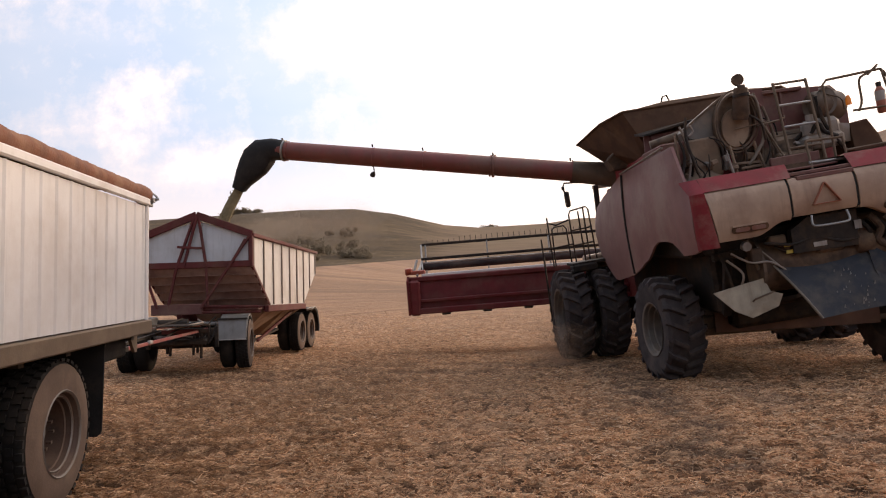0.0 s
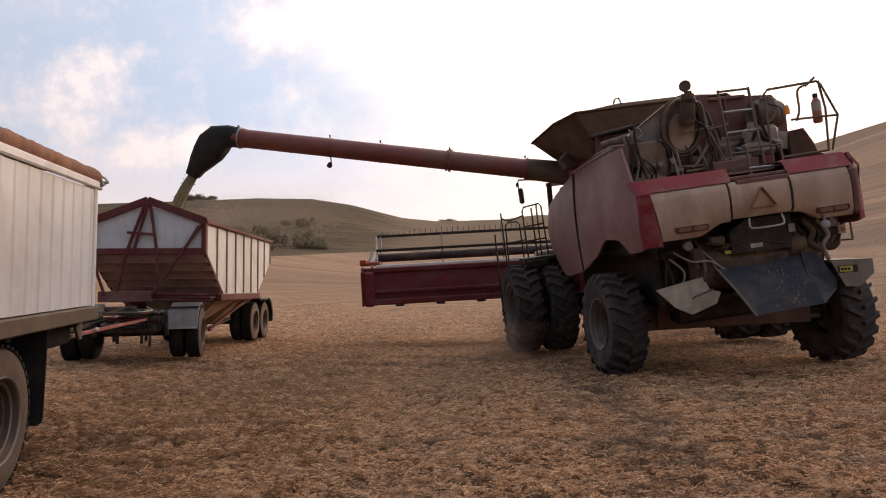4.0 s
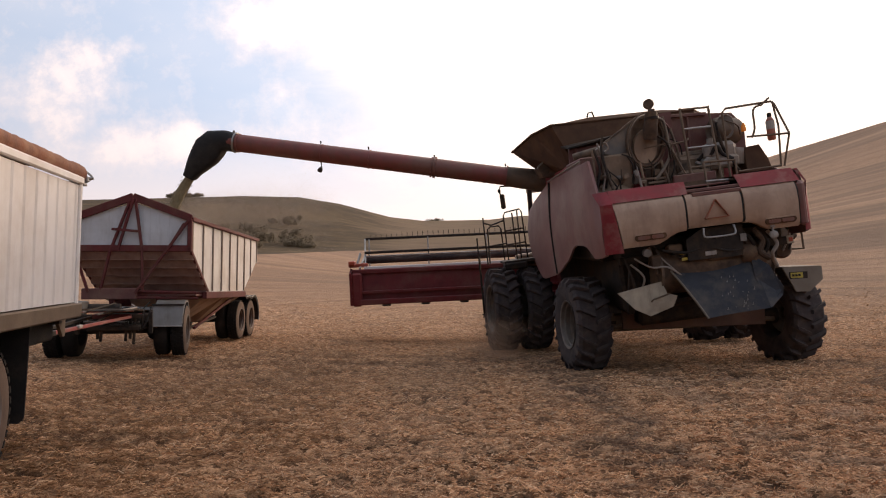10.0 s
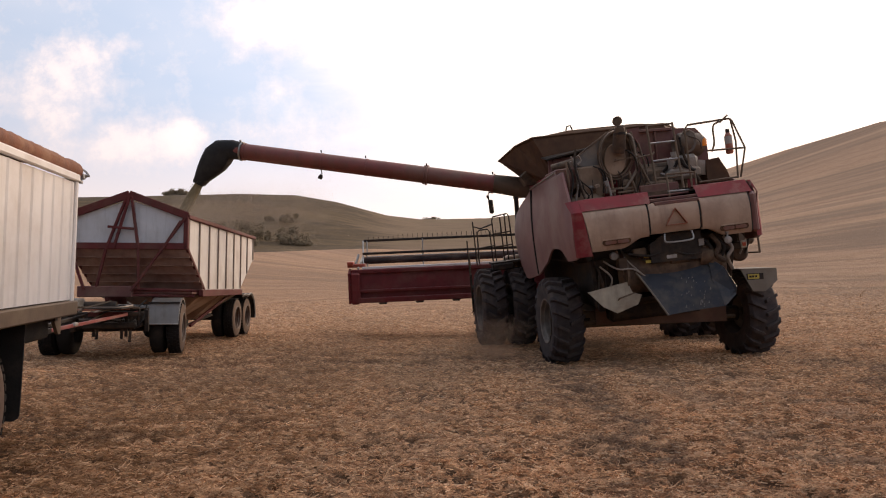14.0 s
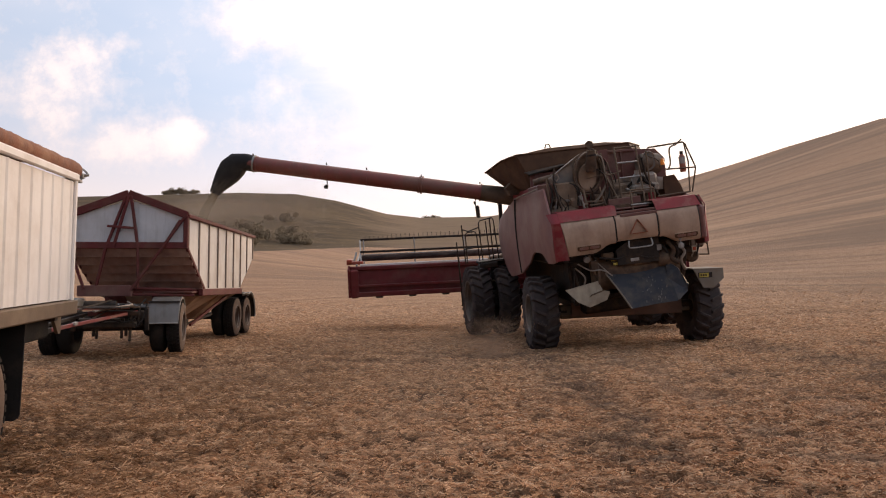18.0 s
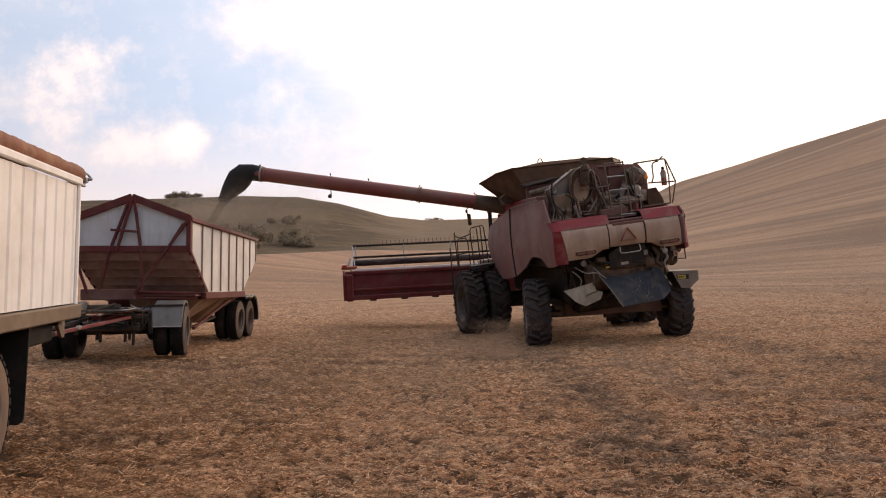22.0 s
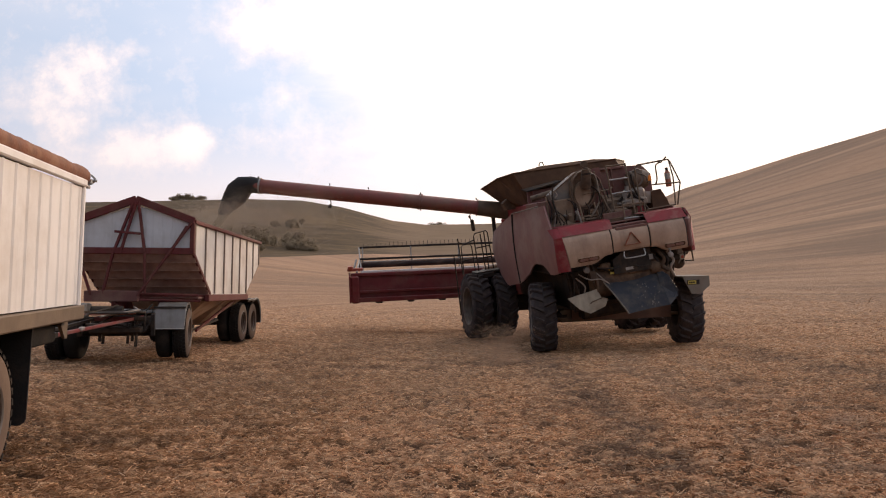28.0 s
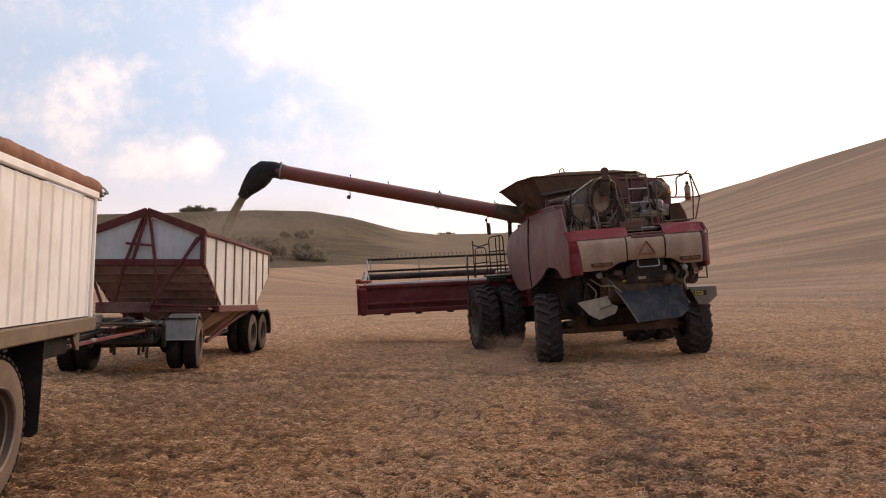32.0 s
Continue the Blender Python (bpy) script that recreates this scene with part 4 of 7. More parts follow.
# ---- hopper trailer ----
def hopper_trailer():
    """Own space: front face at y = 0, rear at +y, box side towards the field at x = 0, far side at x = -2.44."""
    t = thing("grain_trailer", pose(-4.871, 13.0, -0.065, -1.9, 0.1, 3.02) @ Matrix.Scale(0.96, 4), "hopper-bottom grain trailer, white ribbed sides, oxide red frame", "trailer")
    L, W, SL, RS = 6.03, 2.25, 1.17, 1.53
    ztop, zmid, zbot, zpk = 2.71, 2.065, 1.25, 3.16
    # side sheets: the front and rear edges slope in below the upper band
    def side_outline(x):
        return [(x, 0, ztop), (x, 0, zmid), (x, SL, zbot), (x, L - RS, zbot), (x, L - 0.02, zmid + 0.04), (x, L, ztop)]
    for x in (0.0, -W):
        part("side_wall", Shape().slab(side_outline(x), (-0.02 if x == 0 else 0.02, 0, 0)), M_siding, t, "dusty white steel side sheet")
    for k in range(9):
        y = 0.09 + k * 0.73
        lo = zbot + 0.02
        if y < SL:
            lo = zmid - (zmid - zbot) * y / SL + 0.03
        if y > L - RS:
            lo = zbot + (zmid + 0.04 - zbot) * (y - L + RS) / RS + 0.03
        for x in (0.018, -W - 0.018):
            part("side_rib", Shape().box((x, y, (ztop + lo) / 2), (0.03, 0.04, ztop - lo), ch=0.008), M_rust, t, "rust-brown upright rib")
    for x in (0.02, -W - 0.02):
        part("top_rail", Shape().box((x, L / 2, ztop + 0.01), (0.09, L + 0.06, 0.08), ch=0.012), M_frame, t, "dark red top rail")
        part("lower_rail", Shape().box((x - 0.01, (SL + L - RS) / 2 - 0.08, zbot - 0.07), (0.10, L - RS - SL + 0.2, 0.15), ch=0.012), M_frame, t, "oxide red lower rail")
        part("sloped_rail", Shape().bar((x, 0.0, zmid), (x, SL + 0.02, zbot), 0.05, 0.07), M_frame, t)
    # front: pale upper sheet, stained slope below it
    part("front_sheet", Shape().slab([(0, 0.0, zmid + 0.05), (-W, 0.0, zmid + 0.05), (-W, 0.0, ztop), (-W / 2, 0.0, zpk - 0.12), (0, 0.0, ztop)], (0, 0.02, 0)), M_interior, t, "pale blue-grey front sheet")
    part("hopper_front", Shape().slab([(0, 0.02, zmid), (-W, 0.02, zmid), (-W + 0.05, SL + 0.03, zbot - 0.02), (-0.05, SL + 0.03, zbot - 0.02)], (0, 0.02, -0.02)), M_hopper, t, "stained maroon sloped hopper sheet")
    for k in range(5):
        f = (k + 0.5) / 5.0
        zc, yc = zmid - f * (zmid - zbot), f * (SL + 0.01)
        part("hopper_board", Shape().slab([(0.03, yc - 0.105, zc + 0.080), (-W - 0.03, yc - 0.105, zc + 0.080), (-W - 0.03, yc + 0.01, zc - 0.072), (0.03, yc + 0.01, zc - 0.072)], (0, -0.025, 0.0)), M_hopper, t)
        part("board_lip", Shape().box((-W / 2, yc + 0.04, zc - 0.077), (W + 0.06, 0.13, 0.014), ch=0.003), M_hopper, t)
    part("hopper_rear", Shape().slab([(0, L - 0.02, zmid + 0.04), (-W, L - 0.02, zmid + 0.04), (-W + 0.05, L - RS, zbot), (-0.05, L - RS, zbot)], (0, -0.02, -0.02)), M_hopper, t)
    part("rear_sheet", Shape().slab([(0, L, zmid + 0.04), (-W, L, zmid + 0.04), (-W, L, ztop), (0, L, ztop)], (0, -0.02, 0)), M_interior, t)
    # hoppers under the box
    for y0, y1 in ((SL, 2.75), (2.85, 4.45)):
        ym = (y0 + y1) / 2
        top = [(-0.08, y0, zbot - 0.14), (-W + 0.08, y0, zbot - 0.14), (-W + 0.08, y1, zbot - 0.14), (-0.08, y1, zbot - 0.14)]
        low = [(-0.9, ym - 0.25, 0.5), (-W + 0.9, ym - 0.25, 0.5), (-W + 0.9, ym + 0.25, 0.5), (-0.9, ym + 0.25, 0.5)]
        part("hopper_cone", Shape().add(top + low, [(0, 1, 5, 4), (1, 2, 6, 5), (2, 3, 7, 6), (3, 0, 4, 7), (4, 5, 6, 7)]), M_cream, t, "dusty cream hopper cone")
    fr = M_frame
    y = -0.04
    part("gable_rail", Shape().bar((0.03, y, ztop + 0.02), (-W / 2, y, zpk), 0.07, 0.15), fr, t, "oxide red gable rail")
    part("gable_rail", Shape().bar((-W - 0.03, y, ztop + 0.02), (-W / 2, y, zpk), 0.07, 0.15), fr, t)
    part("mid_rail", Shape().box((-W / 2, y, zmid + 0.06), (W + 0.06, 0.07, 0.13), ch=0.01), fr, t)
    for x in (0.0, -W):
        part("corner_post", Shape().box((x, y + 0.01, (ztop + zmid) / 2), (0.09, 0.09, ztop - zmid), ch=0.012), fr, t)
    for a, b in (((-W / 2 - 0.04, -0.06, zpk - 0.04), (-W / 2 - 0.42, -0.06, zmid)), ((-W / 2 + 0.02, -0.08, zpk - 0.04), (-W / 2 - 0.27, -0.08, zmid)), ((-W / 2 + 0.05, -0.06, zpk - 0.04), (-W / 2 + 0.2, -0.06, zmid + 0.02)),
                 ((-W / 2 + 0.2, -0.06, zmid), (-W / 2 + 0.22, -0.05, zbot + 0.02)), ((-0.02, -0.07, ztop - 0.02), (-1.02, -0.12, zbot - 0.02)), ((-W / 2 - 0.42, -0.06, zmid), (-W / 2 - 0.62, -0.02, zbot - 0.02)), ((-W + 0.02, -0.07, zmid), (-W + 0.3, -0.05, zbot)), ((-0.1, -0.07, ztop - 0.08), (-0.44, -0.07, zmid))):
        part("brace", Shape().bar(a, b, 0.05, 0.05), fr, t)
    part("ladder_step", Shape().bar((-W / 2 - 0.38, -0.1, zmid + 0.44), (-W / 2 + 0.12, -0.1, zmid + 0.40), 0.05, 0.05), fr, t)
    part("front_beam", Shape().box((-1.56, 0.0, zbot - 0.03), (1.06, 0.10, 0.22), ch=0.015), M_maroon, t, "dull maroon front beam")
    for dz, y1 in ((0.02, 0.55), (-0.10, 0.70)):
        part("front_tube", Shape().tube([(-1.06, 0.0, zbot + dz), (-0.04, y1, zbot + dz - 0.03)], 0.028, 10), fr, t, "oxide red tube in front of the hopper")
    part("front_shelf", Shape().slab([(-1.12, 0.06, zbot - 0.04), (-0.06, 0.62, zbot - 0.05), (-0.06, SL, zbot - 0.05), (-1.12, SL, zbot - 0.04)], (0, 0, -0.03)), M_maroon, t)
    part("deck_beam", Shape().bar((-1.15, 0.0, zbot - 0.02), (0.0, SL, zbot - 0.06), 0.12, 0.1), fr, t)
    part("hopper_strut", Shape().bar((-0.42, 1.7, 0.44), (-0.10, 3.85, zbot - 0.13), 0.06, 0.06), fr, t, "oxide red diagonal strut under the box")
    part("hopper_strut", Shape().bar((-0.62, 1.9, 0.42), (-0.42, 3.4, 0.62), 0.05, 0.05), M_dark, t)
    part("turntable_plate", Shape().box((-W / 2, 0.35, 0.92), (1.3, 0.9, 0.06), ch=0.01), M_steel, t)
    part("turntable_frame", Shape().box((-W / 2, 0.3, 0.76), (1.1, 1.5, 0.16), ch=0.02), M_dark, t)
    for x in (-0.75, -1.69):
        part("subframe", Shape().bar((x, 0.4, zbot - 0.2), (x, L - 0.2, zbot - 0.32), 0.1, 0.18), fr, t)
    # dolly with drawbar, turned a little towards the truck
    turn = Matrix.Translation((-0.55, 0.15, 0)) @ Matrix.Rotation(radians(10.5), 4, "Z") @ Matrix.Translation((0.55, -0.15, 0))

    def dolly_part(name, shape, mat, label="", smooth=False, at=None):
        return part(name, shape, mat, t, label, smooth, turn @ at if at else turn)

    dolly_part("dolly_axle", Shape().tube([(-2.5, 0.15, 0.5), (-0.2, 0.15, 0.5)], 0.07, 10), M_dark)
    road_wheel(t, (-0.22, 0.15, 0.5), 0.5, 0.27, 1, turn=turn)
    road_wheel(t, (-2.48, 0.15, 0.5), 0.5, 0.27, -1, turn=turn)
    for xc in (-0.38,):
        s = Shape()
        arc = [(0.15 + 0.6 * math.cos(a), 0.5 + 0.60 * math.sin(a)) for a in [math.pi * (0.92 - 0.90 * k / 14) for k in range(15)]]
        s.sheet([[(xc - 0.27, py, pz) for py, pz in arc], [(xc + 0.27, py, pz) for py, pz in arc]])
        for sx in (-0.27, 0.27):
            s.sheet([[(xc + sx, py, pz) for py, pz in arc], [(xc + sx, 0.15 + (py - 0.15) * 0.93, 0.5 + (pz - 0.5) * 0.93) for py, pz in arc]])
        dolly_part("fender", s, M_fender, "pale grey rounded mudguard", True)
        dolly_part("fender_flap", Shape().slab([(xc - 0.27, -0.40, 1.0), (xc + 0.27, -0.40, 1.0), (xc + 0.27, -0.47, 0.60), (xc - 0.27, -0.47, 0.60)], (0, 0.015, 0)), M_fender, "pale grey hanging mudguard sheet")
        dolly_part("flap_rim", Shape().tube([(xc - 0.27, -0.475, 0.60), (xc + 0.27, -0.475, 0.60)], 0.012, 6), M_tank, "pale worn lower rim", True)
        dolly_part("fender_lip", Shape().bar((xc - 0.29, -0.42, 1.01), (xc + 0.29, -0.42, 1.01), 0.03, 0.035), M_dark)
    dolly_part("drawbar", Shape().bar((-0.85, -0.3, 0.83), (-1.205, -4.5, 0.737), 0.04, 0.05), M_draw, "faded red drawbar")
    dolly_part("drawbar", Shape().bar((-1.6, -0.3, 0.83), (-1.4, -6.2, 0.70), 0.04, 0.05), M_dark)
    dolly_part("drawbar_tongue", Shape().bar((-1.2, -4.45, 0.737), (-1.35, -6.2, 0.70), 0.06, 0.07), M_dark, "greasy dark drawbar tongue")
    dolly_part("drawbar_eye", Shape().tube([(-1.38, -6.15, 0.70), (-1.38, -6.55, 0.72)], 0.05, 10), M_dark)
    dolly_part("drawbar_cross", Shape().bar((-0.9, -1.1, 0.82), (-1.56, -1.1, 0.82), 0.08), M_frame)
    dolly_part("drawbar_plate", Shape().box((-1.1, -1.5, 0.95), (0.6, 1.2, 0.02)), M_dark)
    dolly_part("drawbar_tag", Shape().box((-1.11, -3.6, 0.775), (0.05, 0.16, 0.05), ch=0.01), M_tank, "pale tag on the drawbar")
    # a greasy cylinder, brackets and hoses over the dolly
    dolly_part("dolly_cylinder", Shape().tube([(-2.5, -0.8, 1.02), (-2.2, -0.8, 1.03)], 0.075, 14).tube([(-2.2, -0.8, 1.03), (-2.0, -0.8, 1.03)], 0.035, 10), M_fender, "pale grey brake cylinder", True)
    dolly_part("dolly_cap", Shape().turned([(-0.12, 0.0), (-0.10, 0.10), (0.0, 0.13), (0.06, 0.12), (0.09, 0.0)], seg=18), M_tank, "pale rounded cap", True, Matrix.Translation((-2.35, -0.85, 1.08)))
    for x, z, h in ((-0.72, 0.92, 0.34), (-0.86, 0.80, 0.5), (-1.0, 0.72, 0.36), (-1.42, 0.62, 0.26)):
        dolly_part("dolly_bracket", Shape().bar((x, -0.98, z), (x - 0.02, -0.96, z - h), 0.045, 0.03), M_dark)
    for pts in (((-0.62, -0.9, 1.08), (-0.8, -1.0, 0.9), (-1.0, -1.0, 0.98), (-1.25, -1.0, 0.88)), ((-0.7, -0.95, 0.82), (-0.92, -1.02, 0.66), (-1.2, -1.02, 0.70), (-1.5, -1.0, 0.62)), ((-0.6, -0.95, 0.98), (-0.66, -1.0, 0.7), (-0.78, -1.0, 0.55))):
        dolly_part("brake_hose", Shape().tube(bend(pts), 0.014, 6), M_boot, "", True)
    dolly_part("dolly_rail", Shape().bar((-2.15, -1.0, 0.95), (-0.72, -1.0, 0.93), 0.05, 0.035), M_rail)
    dolly_part("dolly_rail", Shape().bar((-1.7, -1.25, 0.90), (-0.85, -1.2, 0.92), 0.04, 0.03), M_salmon)
    for x in (-0.95, -1.5):
        dolly_part("stand_leg", Shape().bar((x, -0.9, 0.8), (x, -0.92, 0.4), 0.05), M_dark)
    dolly_part("pale_pipe", Shape().tube([(-2.3, -0.2, zbot - 0.28), (-0.95, -0.2, zbot - 0.30)], 0.022, 8), M_steel, "pale steel pipe under the front beam")
    dolly_part("pale_pipe", Shape().tube([(-1.75, -0.9, 0.72), (-0.8, -0.9, 0.70)], 0.018, 8), M_steel)
    # pipes, boxes and chains round the turntable
    dolly_part("dolly_frame", Shape().box((-1.22, -0.4, 0.60), (0.9, 1.3, 0.11), ch=0.03), M_dark)
    dolly_part("dolly_crossbar", Shape().box((-1.3, -1.05, 0.82), (1.2, 0.07, 0.08), ch=0.015), M_dark)
    for x in (-0.6, -1.84):
        dolly_part("spring_hanger", Shape().bar((x, -0.95, 0.9), (x, -0.9, 0.5), 0.07, 0.1), M_dark)
    dolly_part("tool_box", Shape().box((-1.9, -0.75, 0.98), (0.3, 0.45, 0.24), ch=0.03), M_fender, "small grey tool box")
    dolly_part("air_tank", Shape().tube([(-1.75, -0.55, 0.95), (-1.2, -0.55, 0.95)], 0.09, 14), M_dark, "dark air tank", True)
    dolly_part("brake_pipe", Shape().tube([(-1.0, -0.6, 1.02), (-0.8, -1.2, 0.98), (-1.2, -2.2, 0.9)], 0.018, 6), M_hose)
    dolly_part("brake_pipe", Shape().tube([(-1.3, -0.5, 1.05), (-1.5, -1.4, 0.95), (-1.35, -2.6, 0.92)], 0.016, 6), M_dark)
    dolly_part("axle_bracket", Shape().box((-0.62, 0.15, 0.6), (0.16, 0.3, 0.3), ch=0.03), M_dark)
    dolly_part("axle_bracket", Shape().box((-1.82, 0.15, 0.6), (0.16, 0.3, 0.3), ch=0.03), M_dark)
    dolly_part("spring_pack", Shape().bar((-0.62, -0.45, 0.62), (-0.62, 0.7, 0.62), 0.08, 0.1), M_dark)
    dolly_part("spring_pack", Shape().bar((-1.82, -0.45, 0.62), (-1.82, 0.7, 0.62), 0.08, 0.1), M_dark)
    dolly_part("air_hose", Shape().tube([(-1.35, -6.2, 0.8), (-1.3, -4.5, 0.68), (-1.2, -2.5, 0.76), (-1.2, -0.6, 0.95)], 0.016, 6), M_dark)
    # rear tandem
    for yy in (4.56, 5.68):
        part("axle", Shape().tube([(-2.2, yy, 0.5), (-0.2, yy, 0.5)], 0.07, 10), M_dark, t)
        road_wheel(t, (-0.19, yy, 0.5), 0.5, 0.27, 1)
        road_wheel(t, (-2.25, yy, 0.5), 0.5, 0.27, -1)
    for xc in (-0.34, -2.1):
        s = Shape()
        arc = [(5.68 + 0.60 * math.cos(a), 0.5 + 0.64 * math.sin(a)) for a in [math.pi * (0.62 - 0.66 * k / 12) for k in range(13)]]
        arc = [(4.75, 1.10), (5.1, 1.12)] + arc
        s.sheet([[(xc - 0.34, py, pz) for py, pz in arc], [(xc + 0.36, py, pz) for py, pz in arc]])
        s.sheet([[(xc + 0.36, py, pz) for py, pz in arc], [(xc + 0.36, py - 0.02, pz - 0.06) for py, pz in arc]])
        part("fender", s, M_dark, t, "black rear mudguard", True)
        part("fender_rim", Shape().tube([(xc + 0.37, py, pz) for py, pz in arc], 0.016, 6), M_tank, t, "pale worn mudguard rim", True)
    part("grain_load", Shape().sheet([[(-0.05 - (W - 0.1) * i / 8, 0.1 + (L - 0.2) * k / 12, 2.15 + 0.55 * math.exp(-((i - 4) / 3) ** 2 - ((k - 6) / 4.5) ** 2)) for i in range(9)] for k in range(13)]), M_grain, t, "heaped grain", True)
    return t


hopper_trailer()


# ---- combine harvester ----
def lug_wheel(parent, name, r, w, side, lugs, rim_r, label):
    """A lugged tractor tyre about the local x axis; side: +1 when the outer face looks along +x."""
    s = Shape()
    prof = [(-0.42, rim_r / r), (-0.5, 0.74), (-0.48, 0.86), (-0.40, 0.91), (0.40, 0.91), (0.48, 0.86), (0.5, 0.74), (0.42, rim_r / r), (0.3, rim_r / r - 0.04), (-0.3, rim_r / r - 0.04), (-0.42, rim_r / r)]
    s.turned([(p * w, q * r) for p, q in prof], seg=44)
    wheel = part(name, s, M_agside, parent, label, True)
    for half in (-1, 1):
        # a lug runs from the middle of the tread outwards and back, then down the shoulder
        path = [(0.02 * half, 0.0, 1.0), (0.22 * half, -0.07, 1.0), (0.44 * half, -0.15, 0.985), (0.52 * half, -0.19, 0.90)]
        vs, fs = [], []
        for px, da, f in path:
            for dd in (-0.035, 0.035):
                for rq in (f, f - 0.10):
                    a = da + dd * (1.0 if rq == f else 1.25)
                    vs.append((px * w, rq * r * math.cos(a), rq * r * math.sin(a)))
        for k in range(3):
            o = 4 * k
            fs += [(o, o + 4, o + 6, o + 2), (o + 1, o + 3, o + 7, o + 5), (o, o + 1, o + 5, o + 4), (o + 2, o + 6, o + 7, o + 3)]
        fs += [(0, 2, 3, 1), (12, 13, 15, 14)]
        lug = Shape().add(vs, fs).mesh("lug", M_agside)
        for k in range(lugs):
            part("lug", lug, M_agside, wheel, "", False, Matrix.Rotation(2 * math.pi * (k + (0.5 if half > 0 else 0)) / lugs, 4, "X"))
    q = rim_r
    rim = Shape().turned([(p * w * side, f * q) for p, f in [(0.42, 1.0), (0.46, 1.03), (0.44, 0.95), (0.34, 0.93), (0.32, 0.88), (0.18, 0.87), (0.16, 0.81), (-0.06, 0.80), (-0.14, 0.72), (-0.10, 0.60), (-0.02, 0.5), (0.02, 0.25), (0.10, 0.22), (0.12, 0.0)]], seg=40)
    for k in range(8):
        a = 2 * math.pi * k / 8
        rim.tube([(-0.02 * w * side, 0.36 * q * math.cos(a), 0.36 * q * math.sin(a)), (0.07 * w * side, 0.36 * q * math.cos(a), 0.36 * q * math.sin(a))], 0.022, 6)
    part("rim", rim, M_rim, wheel, "dusty grey rim", True)
    return wheel


combine = thing("combine_harvester", pose(*BODY[0][1:]), "dust-covered red and cream combine harvester with unloading auger out", "combine harvester")
C = combine


def left_right(name, make, mat, label="", smooth=False):
    """The same part on both sides of the machine; make(s) takes -1 for the left side, +1 for the right one."""
    return [part(name, make(s), mat, C, label, smooth) for s in (-1, 1)]


# chassis and inner body
part("chassis", Shape().box((0, 3.3, 1.55), (2.3, 4.6, 0.9), ch=0.05), M_dark, C, "dark inner chassis")
part("threshing_housing", Shape().box((0, 3.6, 2.35), (2.9, 5.2, 0.8), ch=0.05), M_dark, C, "dark threshing housing")
part("rear_deck_frame", Shape().box((0, 1.5, 2.55), (2.7, 2.2, 0.5), ch=0.05), M_dark, C)
part("belly_pan", Shape().box((0, 2.9, 0.98), (1.7, 3.2, 0.35), ch=0.06), M_dark, C)
part("rear_housing", Shape().box((0, 1.2, 1.75), (2.0, 1.0, 0.85), ch=0.05), M_dark, C)


def shield(s, y_from, y_to):
    """A side shield between two stations: curved plan, its lower edge arched over the rear wheel."""
    def top(y):
        return float(np.interp(y, [0.0, 0.22, 0.55, 3.2, 6.0, 6.4], [2.83, 2.87, 3.52, 3.44, 2.96, 2.52])) if s < 0 else min(2.98, 3.3 - 0.12 * y)
    def low(y):
        base = float(np.interp(y, [-0.1, 0.2, 2.3, 2.7, 3.2, 4.45, 5.2, 6.0, 6.4], [2.12, 2.05, 1.95, 1.80, 1.68, 1.53, 1.80, 2.18, 2.42]))
        arch = 2.24 - 0.42 * max(0.0, abs(y - 1.30) - 0.25) ** 1.6 / 0.62
        return max(base, arch) if 0.3 < y < 2.32 else base
    def out(y, f):
        plan = float(np.interp(y, [-0.1, 0.25, 1.2, 3.3, 4.8, 5.8, 6.4], [1.58, 1.64, 1.67, 1.72, 1.74, 1.70, 1.60]))
        return plan + 0.025 * math.sin(math.pi * min(1, f * 1.05)) - 0.06 * f ** 3 - (0.2 if s > 0 else 0)
    ys = sorted(set(np.linspace(y_from, y_to, 15).tolist()) | {v for v in (0.22, 0.55, 6.0) if y_from < v < y_to})
    rows = []
    for y in ys:
        rows.append([(s * out(y, f), y, low(y) + (top(y) - low(y)) * f) for f in [k / 8 for k in range(9)]])
    sh = Shape().sheet(rows)
    sh.sheet([[(x - s * 0.04, y, z) for x, y, z in r] for r in rows])
    for line in (rows[0], rows[-1], [r[0] for r in rows], [r[-1] for r in rows]):
        sh.sheet([line, [(x - s * 0.04, y, z) for x, y, z in line]])
    return sh


left_right("rear_shield", lambda s: shield(s, 0.07, 3.065), M_shield, "dust-covered rear side shield", True)
left_right("front_shield", lambda s: shield(s, 3.125, 6.4), M_shield, "dust-covered front side shield", True)
part("shield_edge", Shape().tube([(-1.70, 0.55 + 2.5 * k / 5, 3.525 - 0.08 * k / 5) for k in range(6)], 0.016, 6), M_mudguard, C)


# dark tube added to give the open slot its shade
left_right("shield_seam", lambda s: Shape().tube([(s * (1.722 - (0.2 if s > 0 else 0) + 0.022 * math.sin(math.pi * f) - 0.05 * f ** 3), 3.095, 1.71 + (1.72 if s < 0 else 1.24) * f) for f in [k / 8 for k in range(9)]], 0.02, 6), M_boot, "dark strip for the shaded gap between the shields")


def corner(s):
    d = 0.0 if s < 0 else 0.2
    inner = lambda z: s * (1.385 + 0.09 * (z - 2.1) / 0.71 - d * 0.5)
    flat = lambda z: [(s * (1.62 - d), 0.062, z), (s * (1.605 - d), 0.0, z), (s * (1.56 - d), -0.045, z), (inner(z), -0.08 if s < 0 else -0.06, z)]
    back = [(s * (1.64 - d), 0.34), (s * (1.60 - d), 0.22), (s * (1.53 - d), 0.15), (s * (1.47 - d * 0.5), 0.13)]
    return Shape().sheet([flat(z) for z in (2.10, 2.14, 2.5, 2.78, 2.81)]).sheet([flat(2.81), [(x, y, 3.005) for x, y in back]])


